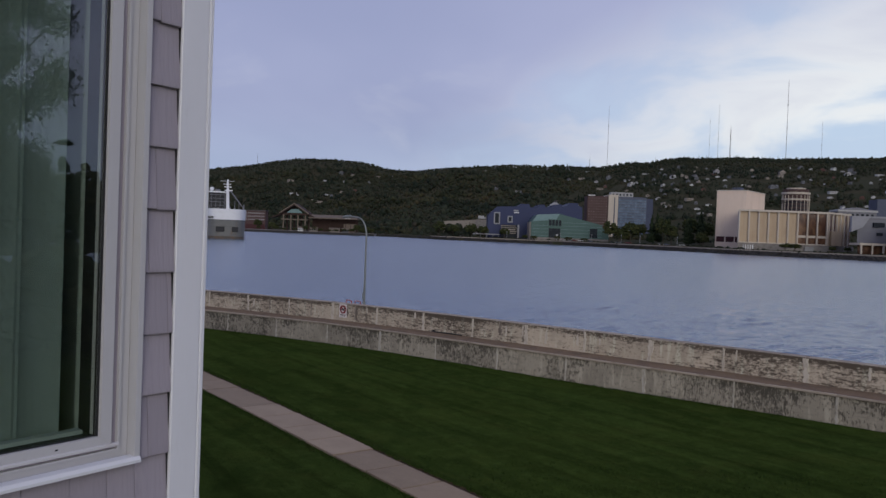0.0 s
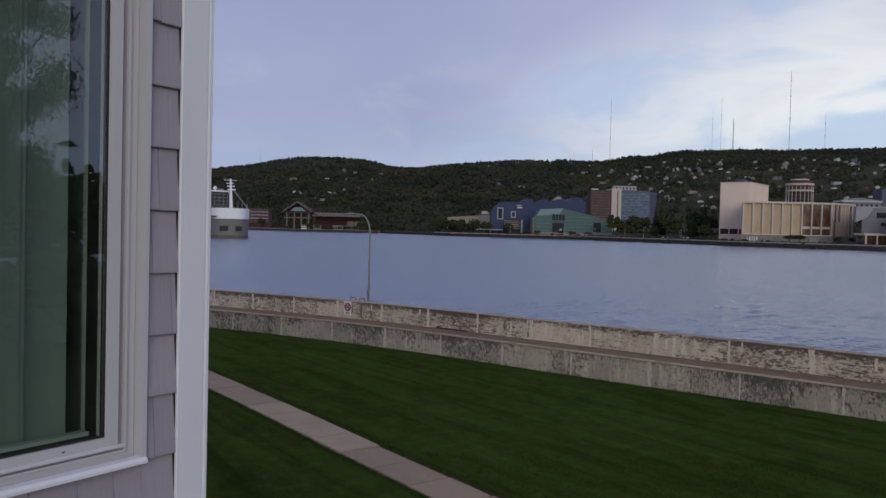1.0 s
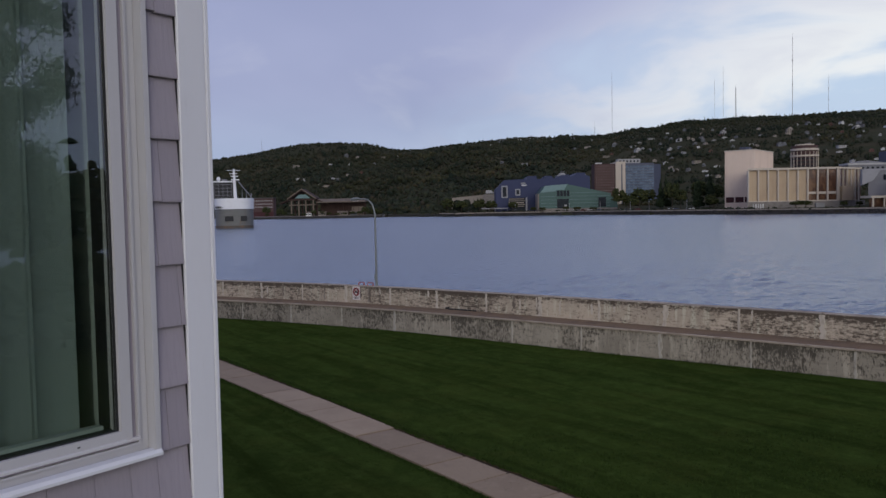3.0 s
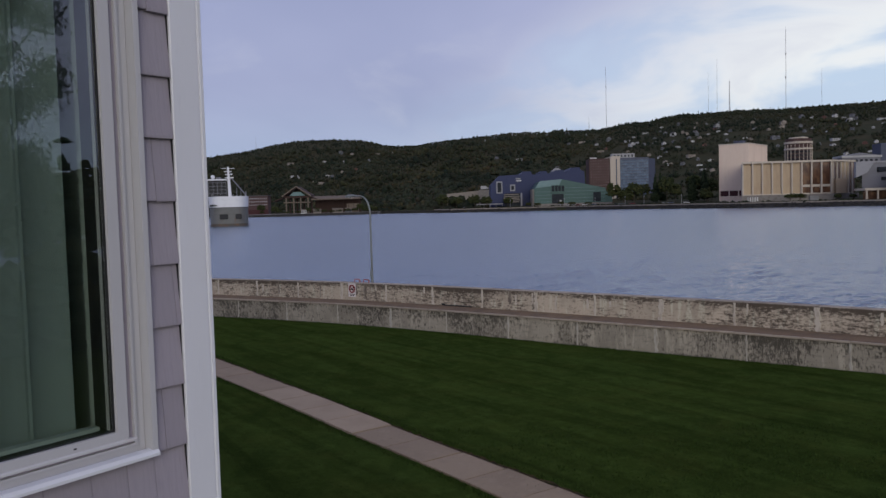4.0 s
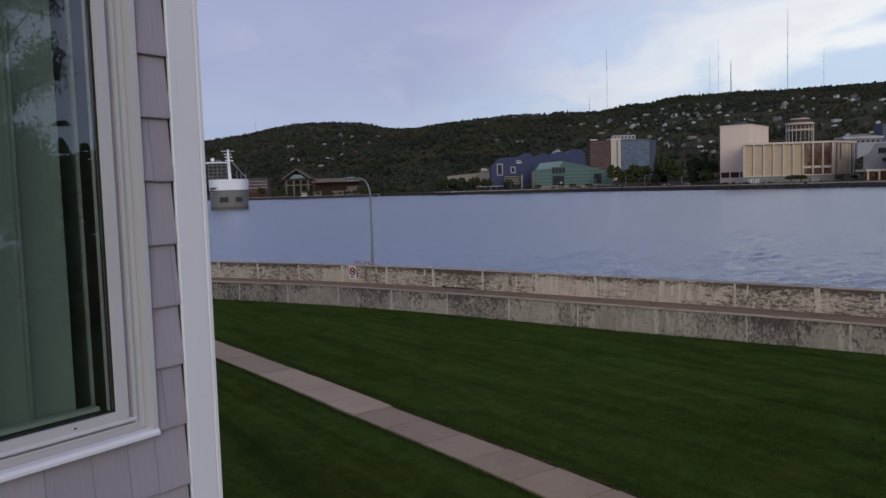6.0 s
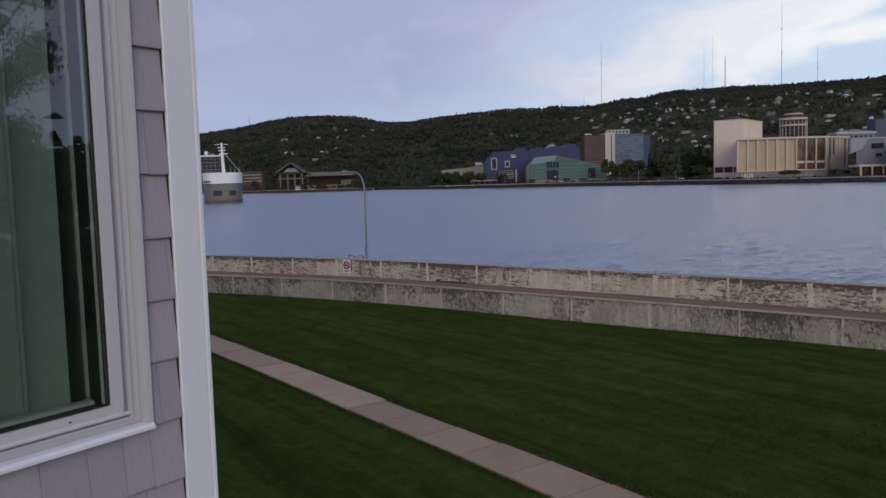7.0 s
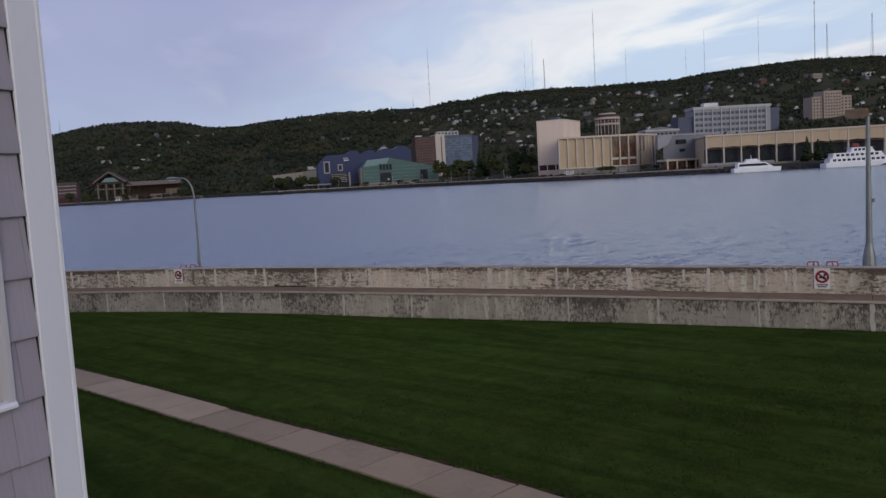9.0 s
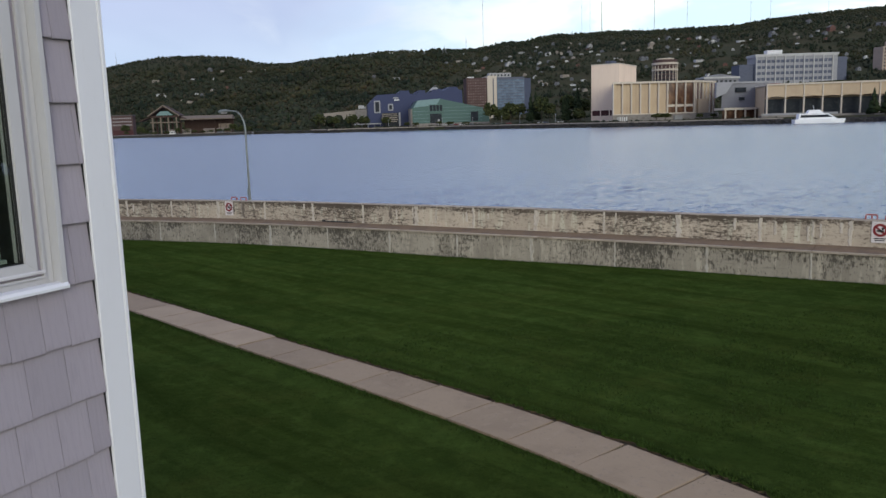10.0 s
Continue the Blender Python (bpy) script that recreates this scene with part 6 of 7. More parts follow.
def east_shore():
    t = thing("lobby_block", "angular grey zinc-clad lobby block", "building", TURN @ Matrix.Translation((249, 520, 3)))
    part("wall", bm_with(prism, [(6, 4), (37, 0), (37, 40), (26, 40)], 6, 22.3), M_METALGREY, t)
    part("slanted_fin", bm_with(prism, [(1, 23.2), (1, 13), (8, 16), (13, 23.2)], 1.5, 4.2, "y"), M_LIGHTGREY, t)
    part("upper_slab", bm_with(prism, [(5, 3.2), (37.4, -0.6), (37.4, 40), (26, 40)], 22.3, 23.4), M_LIGHTGREY, t)
    for x0, x1, z0, z1 in ((15, 22, 16.5, 19.5), (17.5, 21, 11, 13), (30, 36, 13, 17)):
        part("window", bm_with(box, (x0, 1.3, z0), (x1, 4, z1)), M_PANE, t)
    part("terrace", bm_with(box, (0, -12, 4.6), (44, 2, 6.0)), M_RIB, t, "pale terrace slab")
    for k in range(7):
        part("terrace_post", bm_with(box, (1 + k * 6.9, -11.8, -4), (1.9 + k * 6.9, -11, 4.6)), M_RIB, t)
    part("terrace_glass", bm_with(box, (1, -8, -4), (43, -7.6, 4.6)), M_AMBER, t)
    part("drum", bm_with(lambda b: prism(b, [(41 + 4.5 * math.cos(k * 0.35), 0 + 4.5 * math.sin(k * 0.35)) for k in range(18)], 5.9, 21.5)), M_DKRED, t, "dark red round stair drum")

    a = Vector((263.5, 480.0))
    b = Vector((372.0, 443.0))
    n = 12
    L = (b - a).length
    ang = math.degrees(math.atan2(b.y - a.y, b.x - a.x))
    t = thing("arena", "long tan arena with arched bays and white columns", "arena", TURN @ Matrix.Translation((a.x, a.y, 1)) @ pose(0, 0, 0, 0, 0, ang))
    L2 = L * 1.6
    n = 17
    w = L2 / n
    part("rear_mass", bm_with(box, (0, 8, -3), (L2, 60, 20.5)), M_TANPANEL, t)
    part("glass_wall", bm_with(box, (0, 5.5, -3), (L2, 7.9, 12.5)), M_PANE, t)
    part("roof_edge", bm_with(box, (-0.5, -0.8, 20.8), (L2 + 0.5, 62, 21.8)), M_RIB, t)
    for i in range(n):
        arch = [(i * w + 0.38, 20.78), (i * w + 0.38, 13.3)] + [(i * w + 0.5 + (w - 1) * k / 8, 13.3 + 0.6 * math.sin(math.pi * k / 8)) for k in range(1, 8)] + [((i + 1) * w - 0.38, 13.3), ((i + 1) * w - 0.38, 20.78)]
        part("arched_panel", bm_with(prism, arch, 0, 1.2, "y"), M_TANPANEL, t)
    for i in range(n + 1):
        part("column", bm_with(box, (i * w - 0.38, -0.5, -3), (i * w + 0.38, 1.4, 20.8)), M_RIB, t)
    part("podium", bm_with(box, (-4, -6, -3.5), (L2, 5, 2.4)), M_PLINTH, t, "low stone quay podium")
    part("terrace_rail", bm_with(box, (-4, -6.1, 2.4), (40, -5.9, 3.6)), M_LIGHTGREY, t)

    t = thing("office_block", "grey office slab with white vertical fins", "office building", TURN @ Matrix.Translation((530, 905, 30)) @ pose(0, 0, 0, 0, 0, -7))
    part("wall", bm_with(box, (-46, 0, -26), (50, 28, 40)), M_LIGHTGREY, t)
    part("roof_slab", bm_with(box, (-47, -1, 40), (51, 29, 43)), M_OFFICE, t)
    for k in range(9):
        part("fin", bm_with(box, (-46 + 11.2 * k, -1.2, 4), (-44.8 + 11.2 * k, 0, 40)), M_OFFICE, t)
    grid_windows(t, -45, 44, 4, 38, 0, 16, 5, M_SLATE, 0.8, 0.5)
    part("glass_end", bm_with(box, (50.1, 2, -20), (62, 26, 38)), M_SLATE, t)
    part("side_wing", bm_with(box, (-64, 4, -26), (-46.2, 30, 32)), M_SLATE, t)
    part("roof_unit", bm_with(box, (-30, 8, 43), (-12, 18, 48), None, 0.3), M_WHITE, t)

    t = thing("apartment_tower", "buff brick apartment tower with stepped shoulders", "tower", TURN @ Matrix.Translation((703, 950, 40)))
    part("wall", bm_with(box, (-13, 0, -30), (13, 22, 50)), M_TANBRICK, t)
    part("shoulder", bm_with(box, (-28, 3, -30), (-13.1, 22, 43)), M_TANBRICK, t)
    part("shoulder", bm_with(box, (13.1, 3, -30), (30, 22, 43.5)), M_TANBRICK, t)
    grid_windows(t, -12, 12, 0, 48, 0, 6, 12, M_PANE, 0.4, 0.45)
    grid_windows(t, -27.5, -13.5, 0, 42, 3, 3, 10, M_PANE, 0.4, 0.45)
    grid_windows(t, 13.5, 29.5, 0, 42, 3, 3, 10, M_PANE, 0.4, 0.45)
    t = thing("brick_block", "red brick city block below the apartment tower", "building", TURN @ Matrix.Translation((757, 960, 40)))
    part("wall", bm_with(box, (-16, 0, -30), (26, 18, 18)), M_BRICK, t)
    part("cornice", bm_with(box, (-16.4, -0.4, 18), (26.4, 18.4, 19)), M_CREAM, t)
    grid_windows(t, -15, 25, 2, 17, 0, 9, 4, M_PANE, 0.4, 0.5)
    t = thing("school", "stone civic building with a low hipped roof", "building", TURN @ Matrix.Translation((424, 880, 30)))
    part("wall", bm_with(box, (-17, 0, -26), (24, 20, 15)), M_METALGREY, t)
    part("cornice", bm_with(box, (-18, -1, 15), (25, 21, 17)), M_OFFICE, t)
    part("roof", bm_with(prism, [(-17, 17), (3, 20), (24, 17)], 0, 20, "y"), M_METALGREY, t)
    grid_windows(t, -15, 22, 3, 14, 0, 7, 2, M_PANE, 0.5, 0.6)


east_shore()


def boat_hull(bm, length, beam, h, rake):
    rings = []
    for z, k in ((-0.6, 0.86), (0.3, 0.94), (h, 1.0)):
        pts = [(-length / 2, -beam / 2 * k), (length * 0.2, -beam / 2 * k), (length * 0.38, -beam / 2 * k * 0.7), (length / 2 - rake * (1 - k) * 7, 0), (length * 0.38, beam / 2 * k * 0.7), (length * 0.2, beam / 2 * k), (-length / 2, beam / 2 * k)]
        rings.append([bm.verts.new((x, y, z)) for x, y in pts])
    for p, q in zip(rings, rings[1:]):
        for k in range(7):
            bm.faces.new((p[k], p[(k + 1) % 7], q[(k + 1) % 7], q[k]))
    bm.faces.new(rings[0][::-1])
    bm.faces.new(rings[-1])
    bmesh.ops.recalc_face_normals(bm, faces=bm.faces)


def boats():
    t = thing("tour_boat", "sleek white tour boat moored at the quay", "boat", TURN @ Matrix.Translation((268.5, 431, WATER_Z)) @ pose(0, 0, 0, 0, 0, -16))
    part("hull", bm_with(boat_hull, 28, 7, 2.4, 1), M_HULLWHITE, t)
    part("cabin", bm_with(prism, [(-12, 2.4), (9, 2.4), (4, 5.4), (-11.5, 5.6)], -2.9, 2.9, "y"), M_HULLWHITE, t)
    part("window_strip", bm_with(prism, [(-11, 3.4), (6, 3.4), (3.6, 4.8), (-10.6, 4.8)], -3.0, -2.91, "y"), M_PANE, t)
    part("upper_deck", bm_with(prism, [(-7, 5.6), (2, 5.5), (-0.5, 7.6), (-6, 7.6)], -2.2, 2.2, "y"), M_HULLWHITE, t)
    part("mast", bm_with(tube, [(-3, 0, 7.6), (-3.5, 0, 10)], [0.15, 0.08], 6), M_HULLWHITE, t)
    t = thing("excursion_ship", "white three-deck excursion ship moored at the quay", "boat", TURN @ Matrix.Translation((319.5, 406, WATER_Z)) @ pose(0, 0, 0, 0, 0, -17))
    part("hull", bm_with(boat_hull, 44, 10, 2.6, 1), M_HULLWHITE, t)
    for k, (x0, x1) in enumerate(((-20, 13), (-18, 10), (-8, 5))):
        z = 2.6 + 2.7 * k
        part("deckhouse", bm_with(prism, [(x0, z), (x1, z), (x1 - 1.8, z + 2.6), (x0 + 0.6, z + 2.6)], -4.4 + 0.5 * k, 4.4 - 0.5 * k, "y"), M_HULLWHITE, t)
        m = max(3, int((x1 - x0) / 3))
        grid_windows(t, x0 + 1.5, x1 - 3, z + 0.7, z + 2.1, -4.4 + 0.5 * k, m, 1, M_PANE, 0.66, 0.9, "window", 0.06)
        part("deck_edge", bm_with(box, (x0 - 1, -4.7 + 0.5 * k, z + 2.6), (x1, 4.7 - 0.5 * k, z + 2.7)), M_HULLWHITE, t)
    part("funnel", bm_with(prism, [(-6, 10.6), (-2, 10.6), (-3, 13), (-6, 13)], -1, 1, "y"), M_DKRED, t)
    part("mast", bm_with(tube, [(3, 0, 10.6), (3, 0, 15)], [0.2, 0.08], 6), M_HULLWHITE, t)


boats()


# ---- shore trees, bank and bushes ----
def shore_tree(x, y, h, w, seed, conifer=False):
    u = x / y
    z = land_z(u, y)
    r = random.Random(seed)
    t = thing("tree", "dark conifer on the far shore" if conifer else "leafy green tree on the far shore", "tree", TURN @ Matrix.Translation((x, y, z)), group="trees on the far shore")
    bm = bmesh.new()
    tube(bm, [(0, 0, -1), (0.1, 0, h * 0.3), (0, 0.1, h * 0.75)], [0.35, 0.28, 0.1], 6)
    for k in range(4):
        a = r.uniform(0, 6.28)
        tube(bm, [(0, 0, h * (0.28 + 0.1 * k)), (w * 0.3 * math.cos(a), w * 0.3 * math.sin(a), h * (0.5 + 0.1 * k))], [0.16, 0.05], 5)
    part("trunk", bm, M_BARK, t)
    spots = []
    if conifer:
        for k in range(34):
            f = k / 34
            rr = w * 0.5 * (1 - f) + 0.3
            a = r.uniform(0, 6.28)
            spots.append((rr * 0.6 * math.cos(a), rr * 0.6 * math.sin(a), h * (0.08 + 0.92 * f), rr * 0.62, h * 0.09, a))
    else:
        for k in range(120):
            a, e, q = r.uniform(0, 6.28), r.uniform(-0.7, 1.0), r.uniform(0.45, 1.0)
            spots.append((w * 0.5 * q * math.cos(a) * math.sqrt(max(0.1, 1 - e * e * 0.8)), w * 0.5 * q * math.sin(a) * math.sqrt(max(0.1, 1 - e * e * 0.8)), h * (0.6 + 0.36 * e * q), w * r.uniform(0.05, 0.11), h * r.uniform(0.035, 0.07), a))
    crown = scatter("crown", M_PINE if conifer else M_LEAF, [blob(40 + k, 1, 0.4) for k in range(4)], spots, "", "")
    crown.parent = t
    return t


rs = random.Random(77)
for x, y, h, w in [(132, 722, 20, 13), (141, 722, 15, 12), (150, 720, 19, 14), (162, 735, 17, 12), (139, 690, 10, 9), (171, 688, 23, 14), (176, 680, 17, 11), (195, 690, 22, 15), (203, 690, 20, 15), (209, 688, 18, 11), (190, 640, 12, 10),
                   (186, 622, 9, 8), (58, 752, 9, 8), (66, 748, 8, 9), (88, 748, 8, 8), (98, 745, 7, 9), (112, 742, 6, 9), (40, 775, 10, 10), (20, 785, 12, 11), (8, 800, 14, 12), (-10, 810, 13, 12), (-24, 822, 15, 13), (222, 540, 5, 9), (216, 541, 5, 8), (246, 538, 4, 5), (257, 540, 4, 5), (-208, 880, 7, 9), (-196, 878, 6, 10), (-172, 880, 6, 11), (-160, 882, 7, 10), (-142, 884, 7, 11), (-128, 886, 8, 11), (-118, 890, 11, 11), (-108, 888, 12, 12)]:
    low = 0.55 if 50 < x < 115 or x < -100 else 1.0
    shore_tree(x, y, h * low, w * (0.5 + 0.5 * low), int(x * 7 + y))
for x, y, h, w in [(164, 700, 24, 8), (170, 706, 26, 8), (198, 672, 27, 9), (185, 668, 20, 7), (190, 676, 22, 8), (312, 446, 15, 6), (318, 444, 13, 6), (325, 442, 12, 7)]:
    shore_tree(x, y, h, w, int(x * 3 + y), True)


for x, y, h, w in [(-214, 888, 9, 8), (-176, 886, 7, 7), (-166, 886, 6, 8), (-118, 888, 10, 9), (-108, 890, 8, 9), (-158, 884, 4, 7), (-132, 885, 5, 8), (-208, 884, 5, 7), (-240, 930, 12, 10), (-222, 925, 9, 9), (-228, 886, 4, 6), (-199, 884, 3, 6), (-186, 884, 3.5, 6), (-149, 884, 3, 7), (-141, 885, 4, 6), (-124, 886, 5, 8), (-112, 884, 5, 8), (-102, 886, 6, 8)]:
    shore_tree(x, y, h, w, int(-x * 5 + y)).matrix_basis = TURN @ Matrix.Translation((x, y, 1.0))


def promenade():
    """A pale kerbed walk above the boulders, following the bank."""
    us = np.linspace(-0.05, 0.56, 90)
    for name, mat, a, b, lo, hi in (("deck", M_PLINTH, 3.0, 9.0, 0.2, 1.75), ("kerb", M_CREAM, 2.4, 2.98, 0.4, 1.95)):
        bm = bmesh.new()
        rings = [[bm.verts.new((u * (shore_y(u) + o), shore_y(u) + o, z)) for o, z in ((a, lo), (a, hi), (b, hi), (b, lo))] for u in us]
        for p, q in zip(rings, rings[1:]):
            for k in range(4):
                bm.faces.new((p[k], p[(k + 1) % 4], q[(k + 1) % 4], q[k]))
        bmesh.ops.recalc_face_normals(bm, faces=bm.faces)
        part(name, bm, mat, walk_way)


walk_way = tagged(thing("pavement", "pale concrete promenade along the far bank", "promenade"), kind="structure")
promenade()


def parked_car(x, y, z, turn, paint, label):
    t = thing("car", label, "car", Matrix.Translation((x, y, z)) @ pose(0, 0, 0, 0, 0, turn), group="cars on the far shore")
    part("body", bm_with(prism, [(-2.2, 0.35), (2.2, 0.35), (2.25, 0.8), (1.2, 0.95), (-2.1, 1.0)], -0.85, 0.85, "y"), paint, t)
    part("cabin", bm_with(prism, [(-1.7, 0.96), (1.0, 0.94), (0.4, 1.45), (-1.2, 1.48)], -0.75, 0.75, "y"), M_PANE, t, "dark glazed cabin")
    for wx in (-1.35, 1.35):
        for wy in (-0.86, 0.66):
            part("wheel", bm_with(tube, [(wx, wy, 0.33), (wx, wy + 0.2, 0.33)], [0.33, 0.33], 10), M_SEAL, t)


rc = random.Random(31)
for k, u in enumerate((0.116, 0.124, 0.129, 0.137, 0.149, 0.176, 0.183, 0.196, 0.236, 0.243, 0.262, -0.012, 0.004)):
    y = shore_y(u) + 20 + rc.uniform(-4, 6)
    paint, tone = ((M_WHITE, "white"), (M_GREYW, "grey"), (M_DKRED, "dark red"), (M_WHITE, "white"), (M_SLATE, "dark blue"))[k % 5]
    parked_car(u * y, y, land_z(u, y) + 0.05, rc.uniform(-20, 20), paint, tone + " car parked on the far waterfront road")


def path_lamp(u, off, h):
    y = shore_y(u) + off
    t = thing("street_lamp", "slim pole lamp on the far promenade", "street lamp", Matrix.Translation((u * y, y, land_z(u, y))), group="lamps on the far promenade")
    part("pole", bm_with(tube, [(0, 0, -0.5), (0, 0, h)], [0.16, 0.10], 6), M_LIGHTGREY, t)
    part("lamp_head", bm_with(tube, [(0, 0, h), (0, 0, h + 0.3), (0, 0, h + 0.9), (0, 0, h + 1.1)], [0.15, 0.3, 0.3, 0.1], 8), M_LIGHTGREY, t)


for u in (0.045, 0.112, 0.150, 0.187, 0.210, 0.256):
    path_lamp(u, 11, 6.0)


def bank_rocks():
    r = random.Random(8)
    spots = []
    for _ in range(5200):
        u = r.uniform(-0.45, 0.95)
        y = shore_y(u) + r.uniform(-2.6, 0.6)
        spots.append((u * y, y, land_z(u, y) - 0.1, r.uniform(0.6, 1.5), r.uniform(0.4, 0.9), r.random() * 6))
    scatter("bank_rocks", M_RIPRAP, [blob(70 + k, 0, 0.35) for k in range(4)], spots, "dark wet boulders along the far bank", "rocks")
    bush = []
    for _ in range(620):
        u = r.uniform(-0.33, 0.56)
        y = shore_y(u) + r.uniform(3, 45 if u < 0.3 else 12)
        if 0.34 < u and r.random() < 0.7:
            continue
        h = r.uniform(0.8, 2.4) if u < 0.02 else r.uniform(0.4, 1.1)
        bush.append((u * y, y, land_z(u, y) + h * 0.3, h * 1.1, h, r.random() * 6))
    scatter("shore_bushes", M_FOREST, [blob(90 + k, 1, 0.4) for k in range(5)], bush, "scrubby olive bushes above the far bank", "bushes")



bank_rocks()


def quay_stall(x, w, mat, label):
    t = thing("kiosk", label, "kiosk", TURN @ Matrix.Translation((x, 884, 1.1)), group="kiosks on the far quay")
    part("wall", bm_with(box, (-w, 0, 0), (w, 4, 3.4)), mat, t)
    part("roof", bm_with(prism, [(-0.8, 3.4), (4.6, 3.4), (4.6, 3.9), (1.9, 5.0), (-0.8, 3.9)], -w - 0.5, w + 0.5, "x"), M_SHEDROOF, t)
    grid_windows(t, -w, w, 1.0, 2.8, 0, 4, 1, M_PANE, 0.6, 0.8)


for x, w, mat, label in ((-166, 4, M_CREAM, "tan kiosk with a weathered roof"), (-143, 5.5, M_CREAM, "long tan kiosk with a weathered roof"), (-131, 3.5, M_GREYW, "grey kiosk with a weathered roof"), (-181, 3, M_WHITE, "white kiosk with a weathered roof")):
    quay_stall(x, w, mat, label)


# ---- trees beyond the inn, mirrored in its window ----
def leafy_tree(x, y, h, w, seed, leaves):
    r = random.Random(seed)
    t = thing("tree", "tall leafy tree on the lawn beside the inn", "tree", Matrix.Translation((x, y, 0)), group="trees beside the inn")
    bm = bmesh.new()
    tube(bm, [(0, 0, -0.3), (0.1, 0, h * 0.25), (0, 0.1, h * 0.8)], [0.32, 0.24, 0.05], 9)
    tips = []
    for k in range(120):
        a, z = r.uniform(0, 6.28), h * r.uniform(0.20, 0.74)
        q = w * r.uniform(0.12, 0.5)
        tip = (q * math.cos(a), q * math.sin(a), z + h * r.uniform(0.08, 0.25))
        tips.append(tip)
        tube(bm, [(0, 0, z), (tip[0] * 0.5, tip[1] * 0.5, z + 0.5), tip], [0.1, 0.06, 0.02], 6)
    tips += [(0, 0, h * 0.85), (0.5, 0.3, h * 0.95)]
    part("trunk", bm, M_BARK, t)
    V, F = [], []
    for _ in range(leaves):
        c = Vector(r.choice(tips)) + Vector((r.gauss(0, w * 0.052), r.gauss(0, w * 0.052), r.gauss(0, h * 0.022)))
        d = Vector((r.gauss(0, 1), r.gauss(0, 1), r.gauss(0, 1))).normalized()
        s = d.orthogonal().normalized()
        l = r.uniform(0.15, 0.30)
        i = len(V)
        V += [c, c + (d + s * 0.45) * l * 0.5, c + d * l, c + (d - s * 0.45) * l * 0.5]
        F.append((i, i + 1, i + 2, i + 3))
    me = bpy.data.meshes.new("crown")
    me.from_pydata(V, [], F)
    me.materials.append(M_LEAF)
    new("crown", me).parent = t


for b, d, h, w, n in ((99.6, 40, 20.5, 9.0, 80000), (107.0, 47, 19, 9, 30000)):
    leafy_tree(d * math.sin(radians(b)), d * math.cos(radians(b)), h, w, int(b * 3), n)
for k in range(22):
    b, d = 82 + k * 1.9, 118 + 14 * math.sin(k * 2.3)
    shore = thing("tree", "leafy tree in a row beyond the lawn", "tree", Matrix.Translation((d * math.sin(radians(b)), d * math.cos(radians(b)), 0)), group="trees beside the inn")
    part("trunk", bm_with(tube, [(0, 0, -0.5), (0, 0, 6)], [0.3, 0.15], 6), M_BARK, shore)
    sp = [(rs.gauss(0, 2.8), rs.gauss(0, 2.8), 0.8 + abs(rs.gauss(5.2, 2.8)), rs.uniform(0.4, 1.2), rs.uniform(0.35, 1.2), rs.random() * 6) for _ in range(130)]
    cr = scatter("crown", M_LEAF, [blob(110 + j, 1, 0.4) for j in range(3)], sp, "", "")
    cr.parent = shore



def hedge():
    """A tall clipped-loose hedge, added to hide wall and water from the window's reflection."""
    t = thing("hedge", "added dark green hedge that darkens the window's reflection", "hedge")
    sp = []
    for k in range(1500):
        b, d = radians(rs.uniform(74, 128)), 33 + rs.gauss(0, 0.7)
        h = rs.uniform(0.2, 3.4) + 0.4 * math.sin(b * 40)
        sp.append((d * math.sin(b), d * math.cos(b), h, rs.uniform(0.35, 0.8), rs.uniform(0.3, 0.7), rs.random() * 6))
    scatter("foliage", M_LEAF, [blob(130 + j, 1, 0.4) for j in range(4)], sp, "", "").parent = t
    for k in range(30):
        b = radians(75 + 52 * k / 29)
        part("stem", bm_with(tube, [(33 * math.sin(b), 33 * math.cos(b), -0.2), (33 * math.sin(b), 33 * math.cos(b), 2.2)], [0.08, 0.04], 6), M_BARK, t)


hedge()

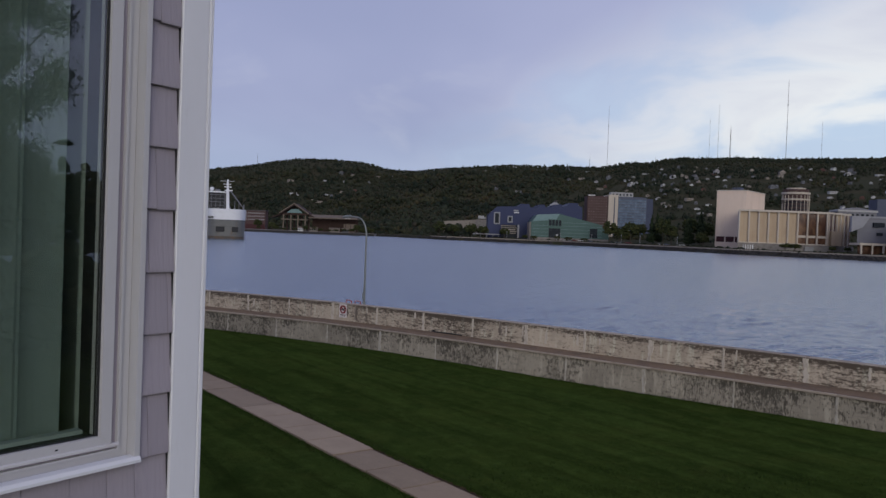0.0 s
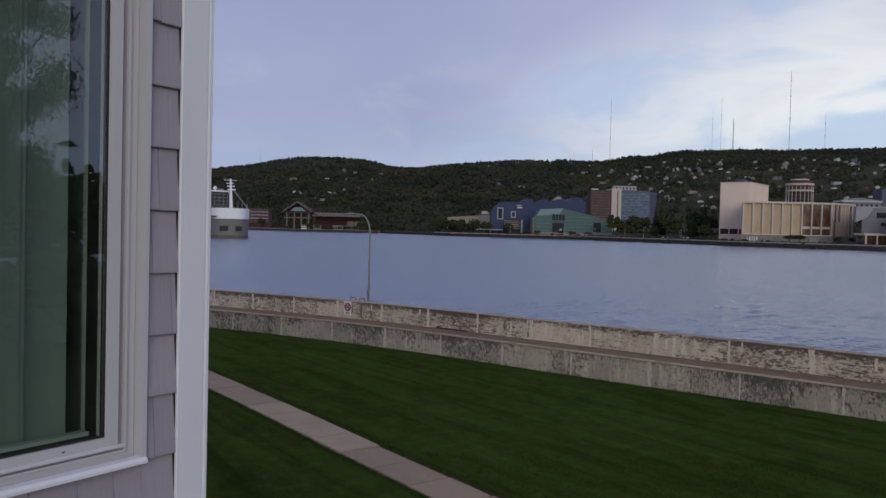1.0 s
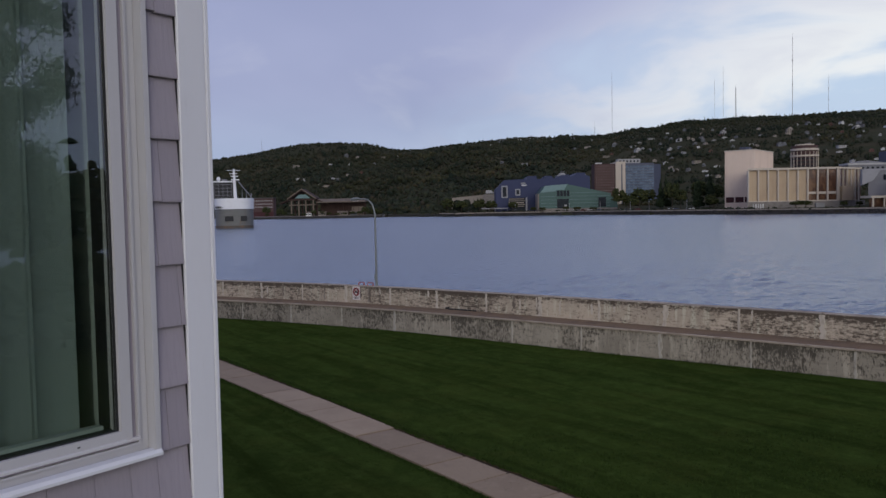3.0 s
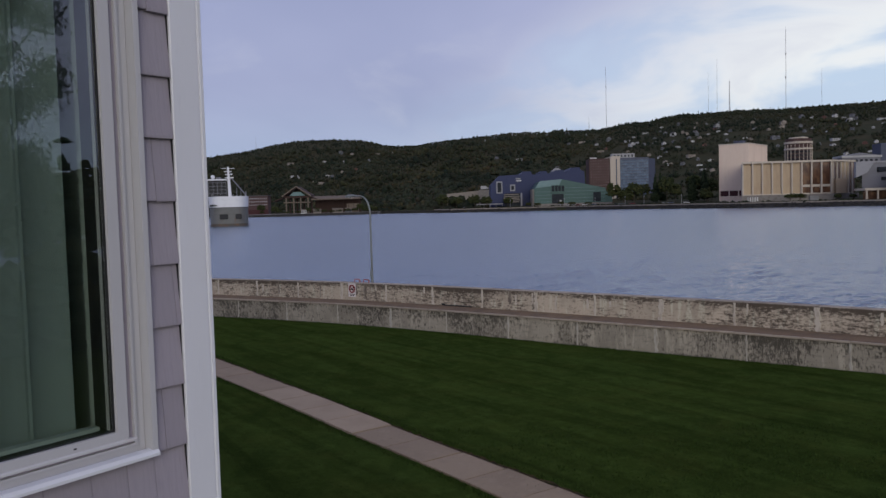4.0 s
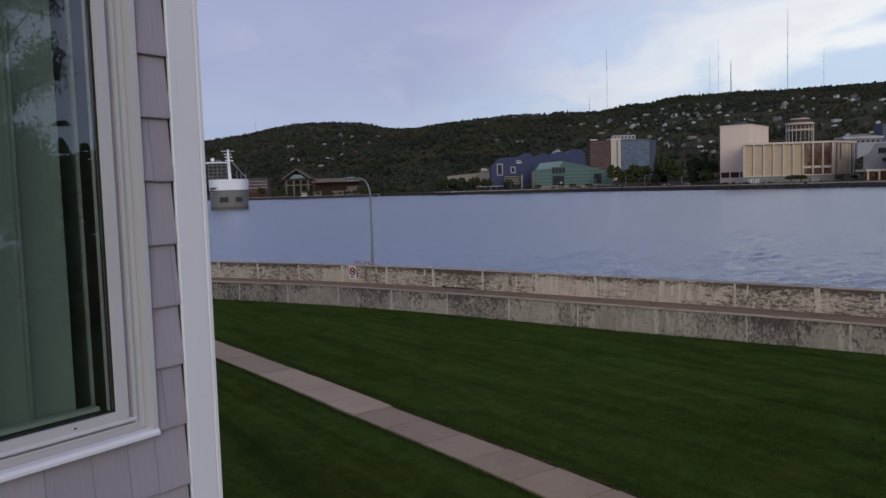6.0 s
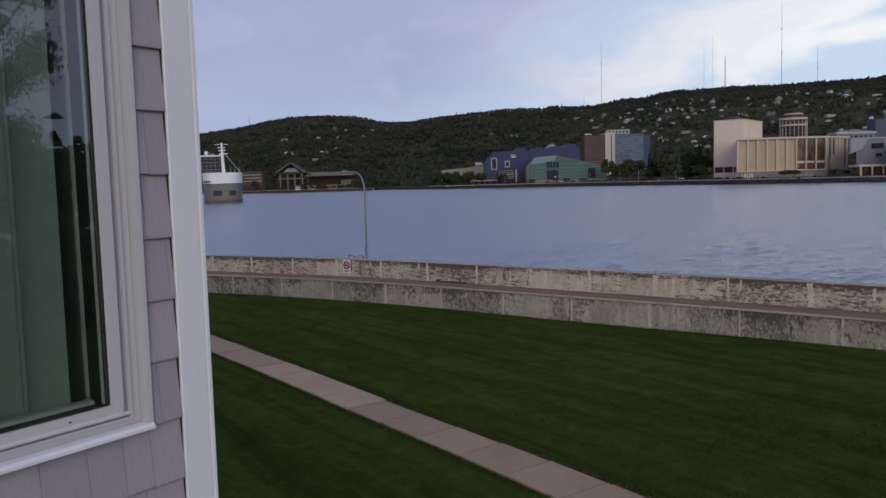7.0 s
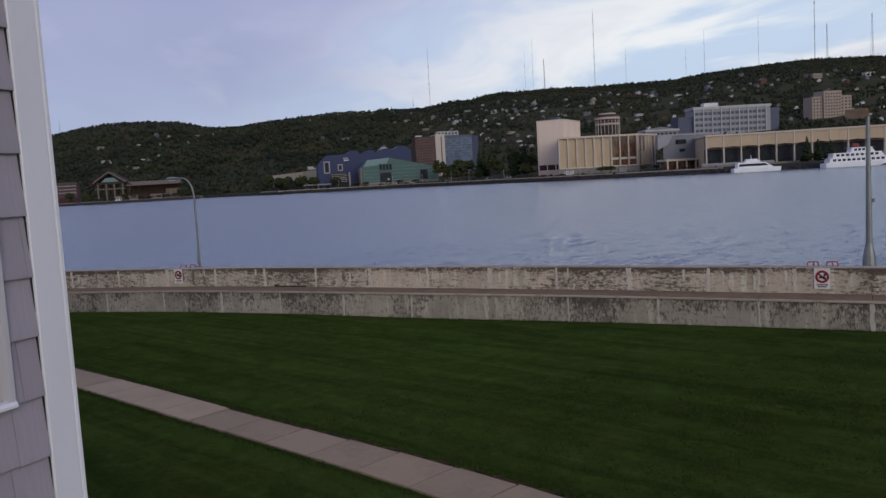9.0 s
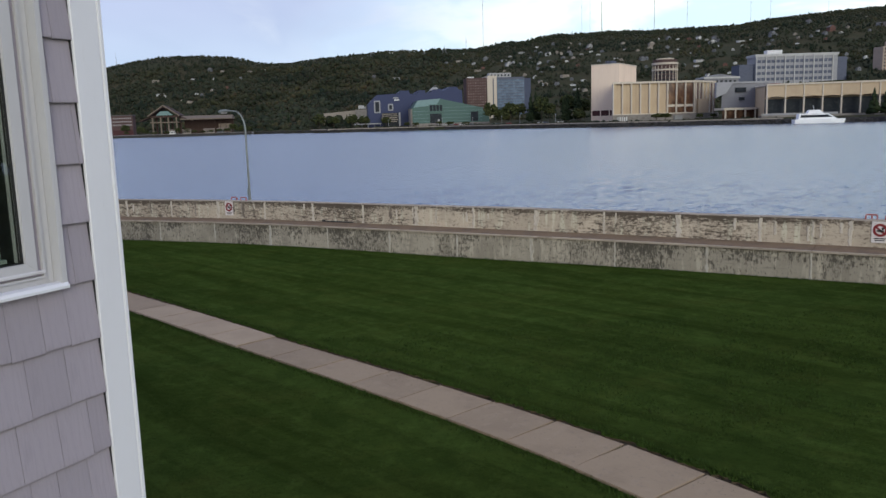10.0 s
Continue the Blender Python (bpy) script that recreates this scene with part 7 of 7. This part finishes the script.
# ---- shingles of the inn wall ----
SHOWN_X, SHOWN_Z = 0.62, (3.55, 6.35)


def shingle_mesh(w):
    bm = bmesh.new()
    # a wedge: thick butt below, thin under the course above
    o = [(0.000, 0.0), (0.0220, 0.0), (0.0235, 0.002), (0.0235, 0.010), (0.008, COURSE + 0.012), (0.000, COURSE + 0.012)]
    prism(bm, o, 0.0008, w - 0.0008, "x")
    return mesh_of("shingle", bm, M_SHINGLE)


shingle_cache = {}
rest = bmesh.new()
rw = random.Random(4)
for c in range(COURSES):
    z = BASE_Z + c * COURSE
    cuts, x = [0.0], 0.0
    first = (0.017, 0.085, 0.066, 0.125, 0.105, 0.070, 0.122)[c % 7]
    x = first
    while x < 3.1:
        cuts.append(x)
        x += rw.choice((0.085, 0.098, 0.105, 0.113, 0.128, 0.076))
    cuts.append(3.15)
    for a, b in zip(cuts, cuts[1:]):
        spans = [(a, b)]
        if WIN_Z0 - COURSE * 0.5 < z < WIN_Z1 - 0.02:
            spans = [(max(p, q0), min(q, q1)) for p, q in spans for q0, q1 in ((0, WIN_X0), (WIN_X1, 9)) if min(q, q1) - max(p, q0) > 0.004]
        for p, q in spans:
            drop = rw.choice((0, 0, 0.002, 0.004, 0.001))
            if q < SHOWN_X + 0.15 and SHOWN_Z[0] < z < SHOWN_Z[1]:
                key = round((q - p) * 500)
                if key not in shingle_cache:
                    shingle_cache[key] = shingle_mesh(q - p)
                s = new("shingle", shingle_cache[key])
                s.parent = inn
                s.matrix_basis = pose(p, -0.003, z - drop)
            else:
                prism(rest, [(0.000, 0.0), (0.019, 0.0), (0.019, 0.010), (0.008, COURSE + 0.012), (0.000, COURSE + 0.012)], p + 0.0008, q - 0.0008, "x", Matrix.Translation((0, -0.002, z - drop)))
for c in range(COURSES):
    prism(rest, [(0.000, 0.0), (0.019, 0.0), (0.019, 0.010), (0.008, COURSE + 0.012), (0.000, COURSE + 0.012)], 3.152, LONG - 0.01, "x", Matrix.Translation((0, -0.002, BASE_Z + c * COURSE)))
tagged(part("shingles", rest, M_SHINGLE, inn), kind="stuff")
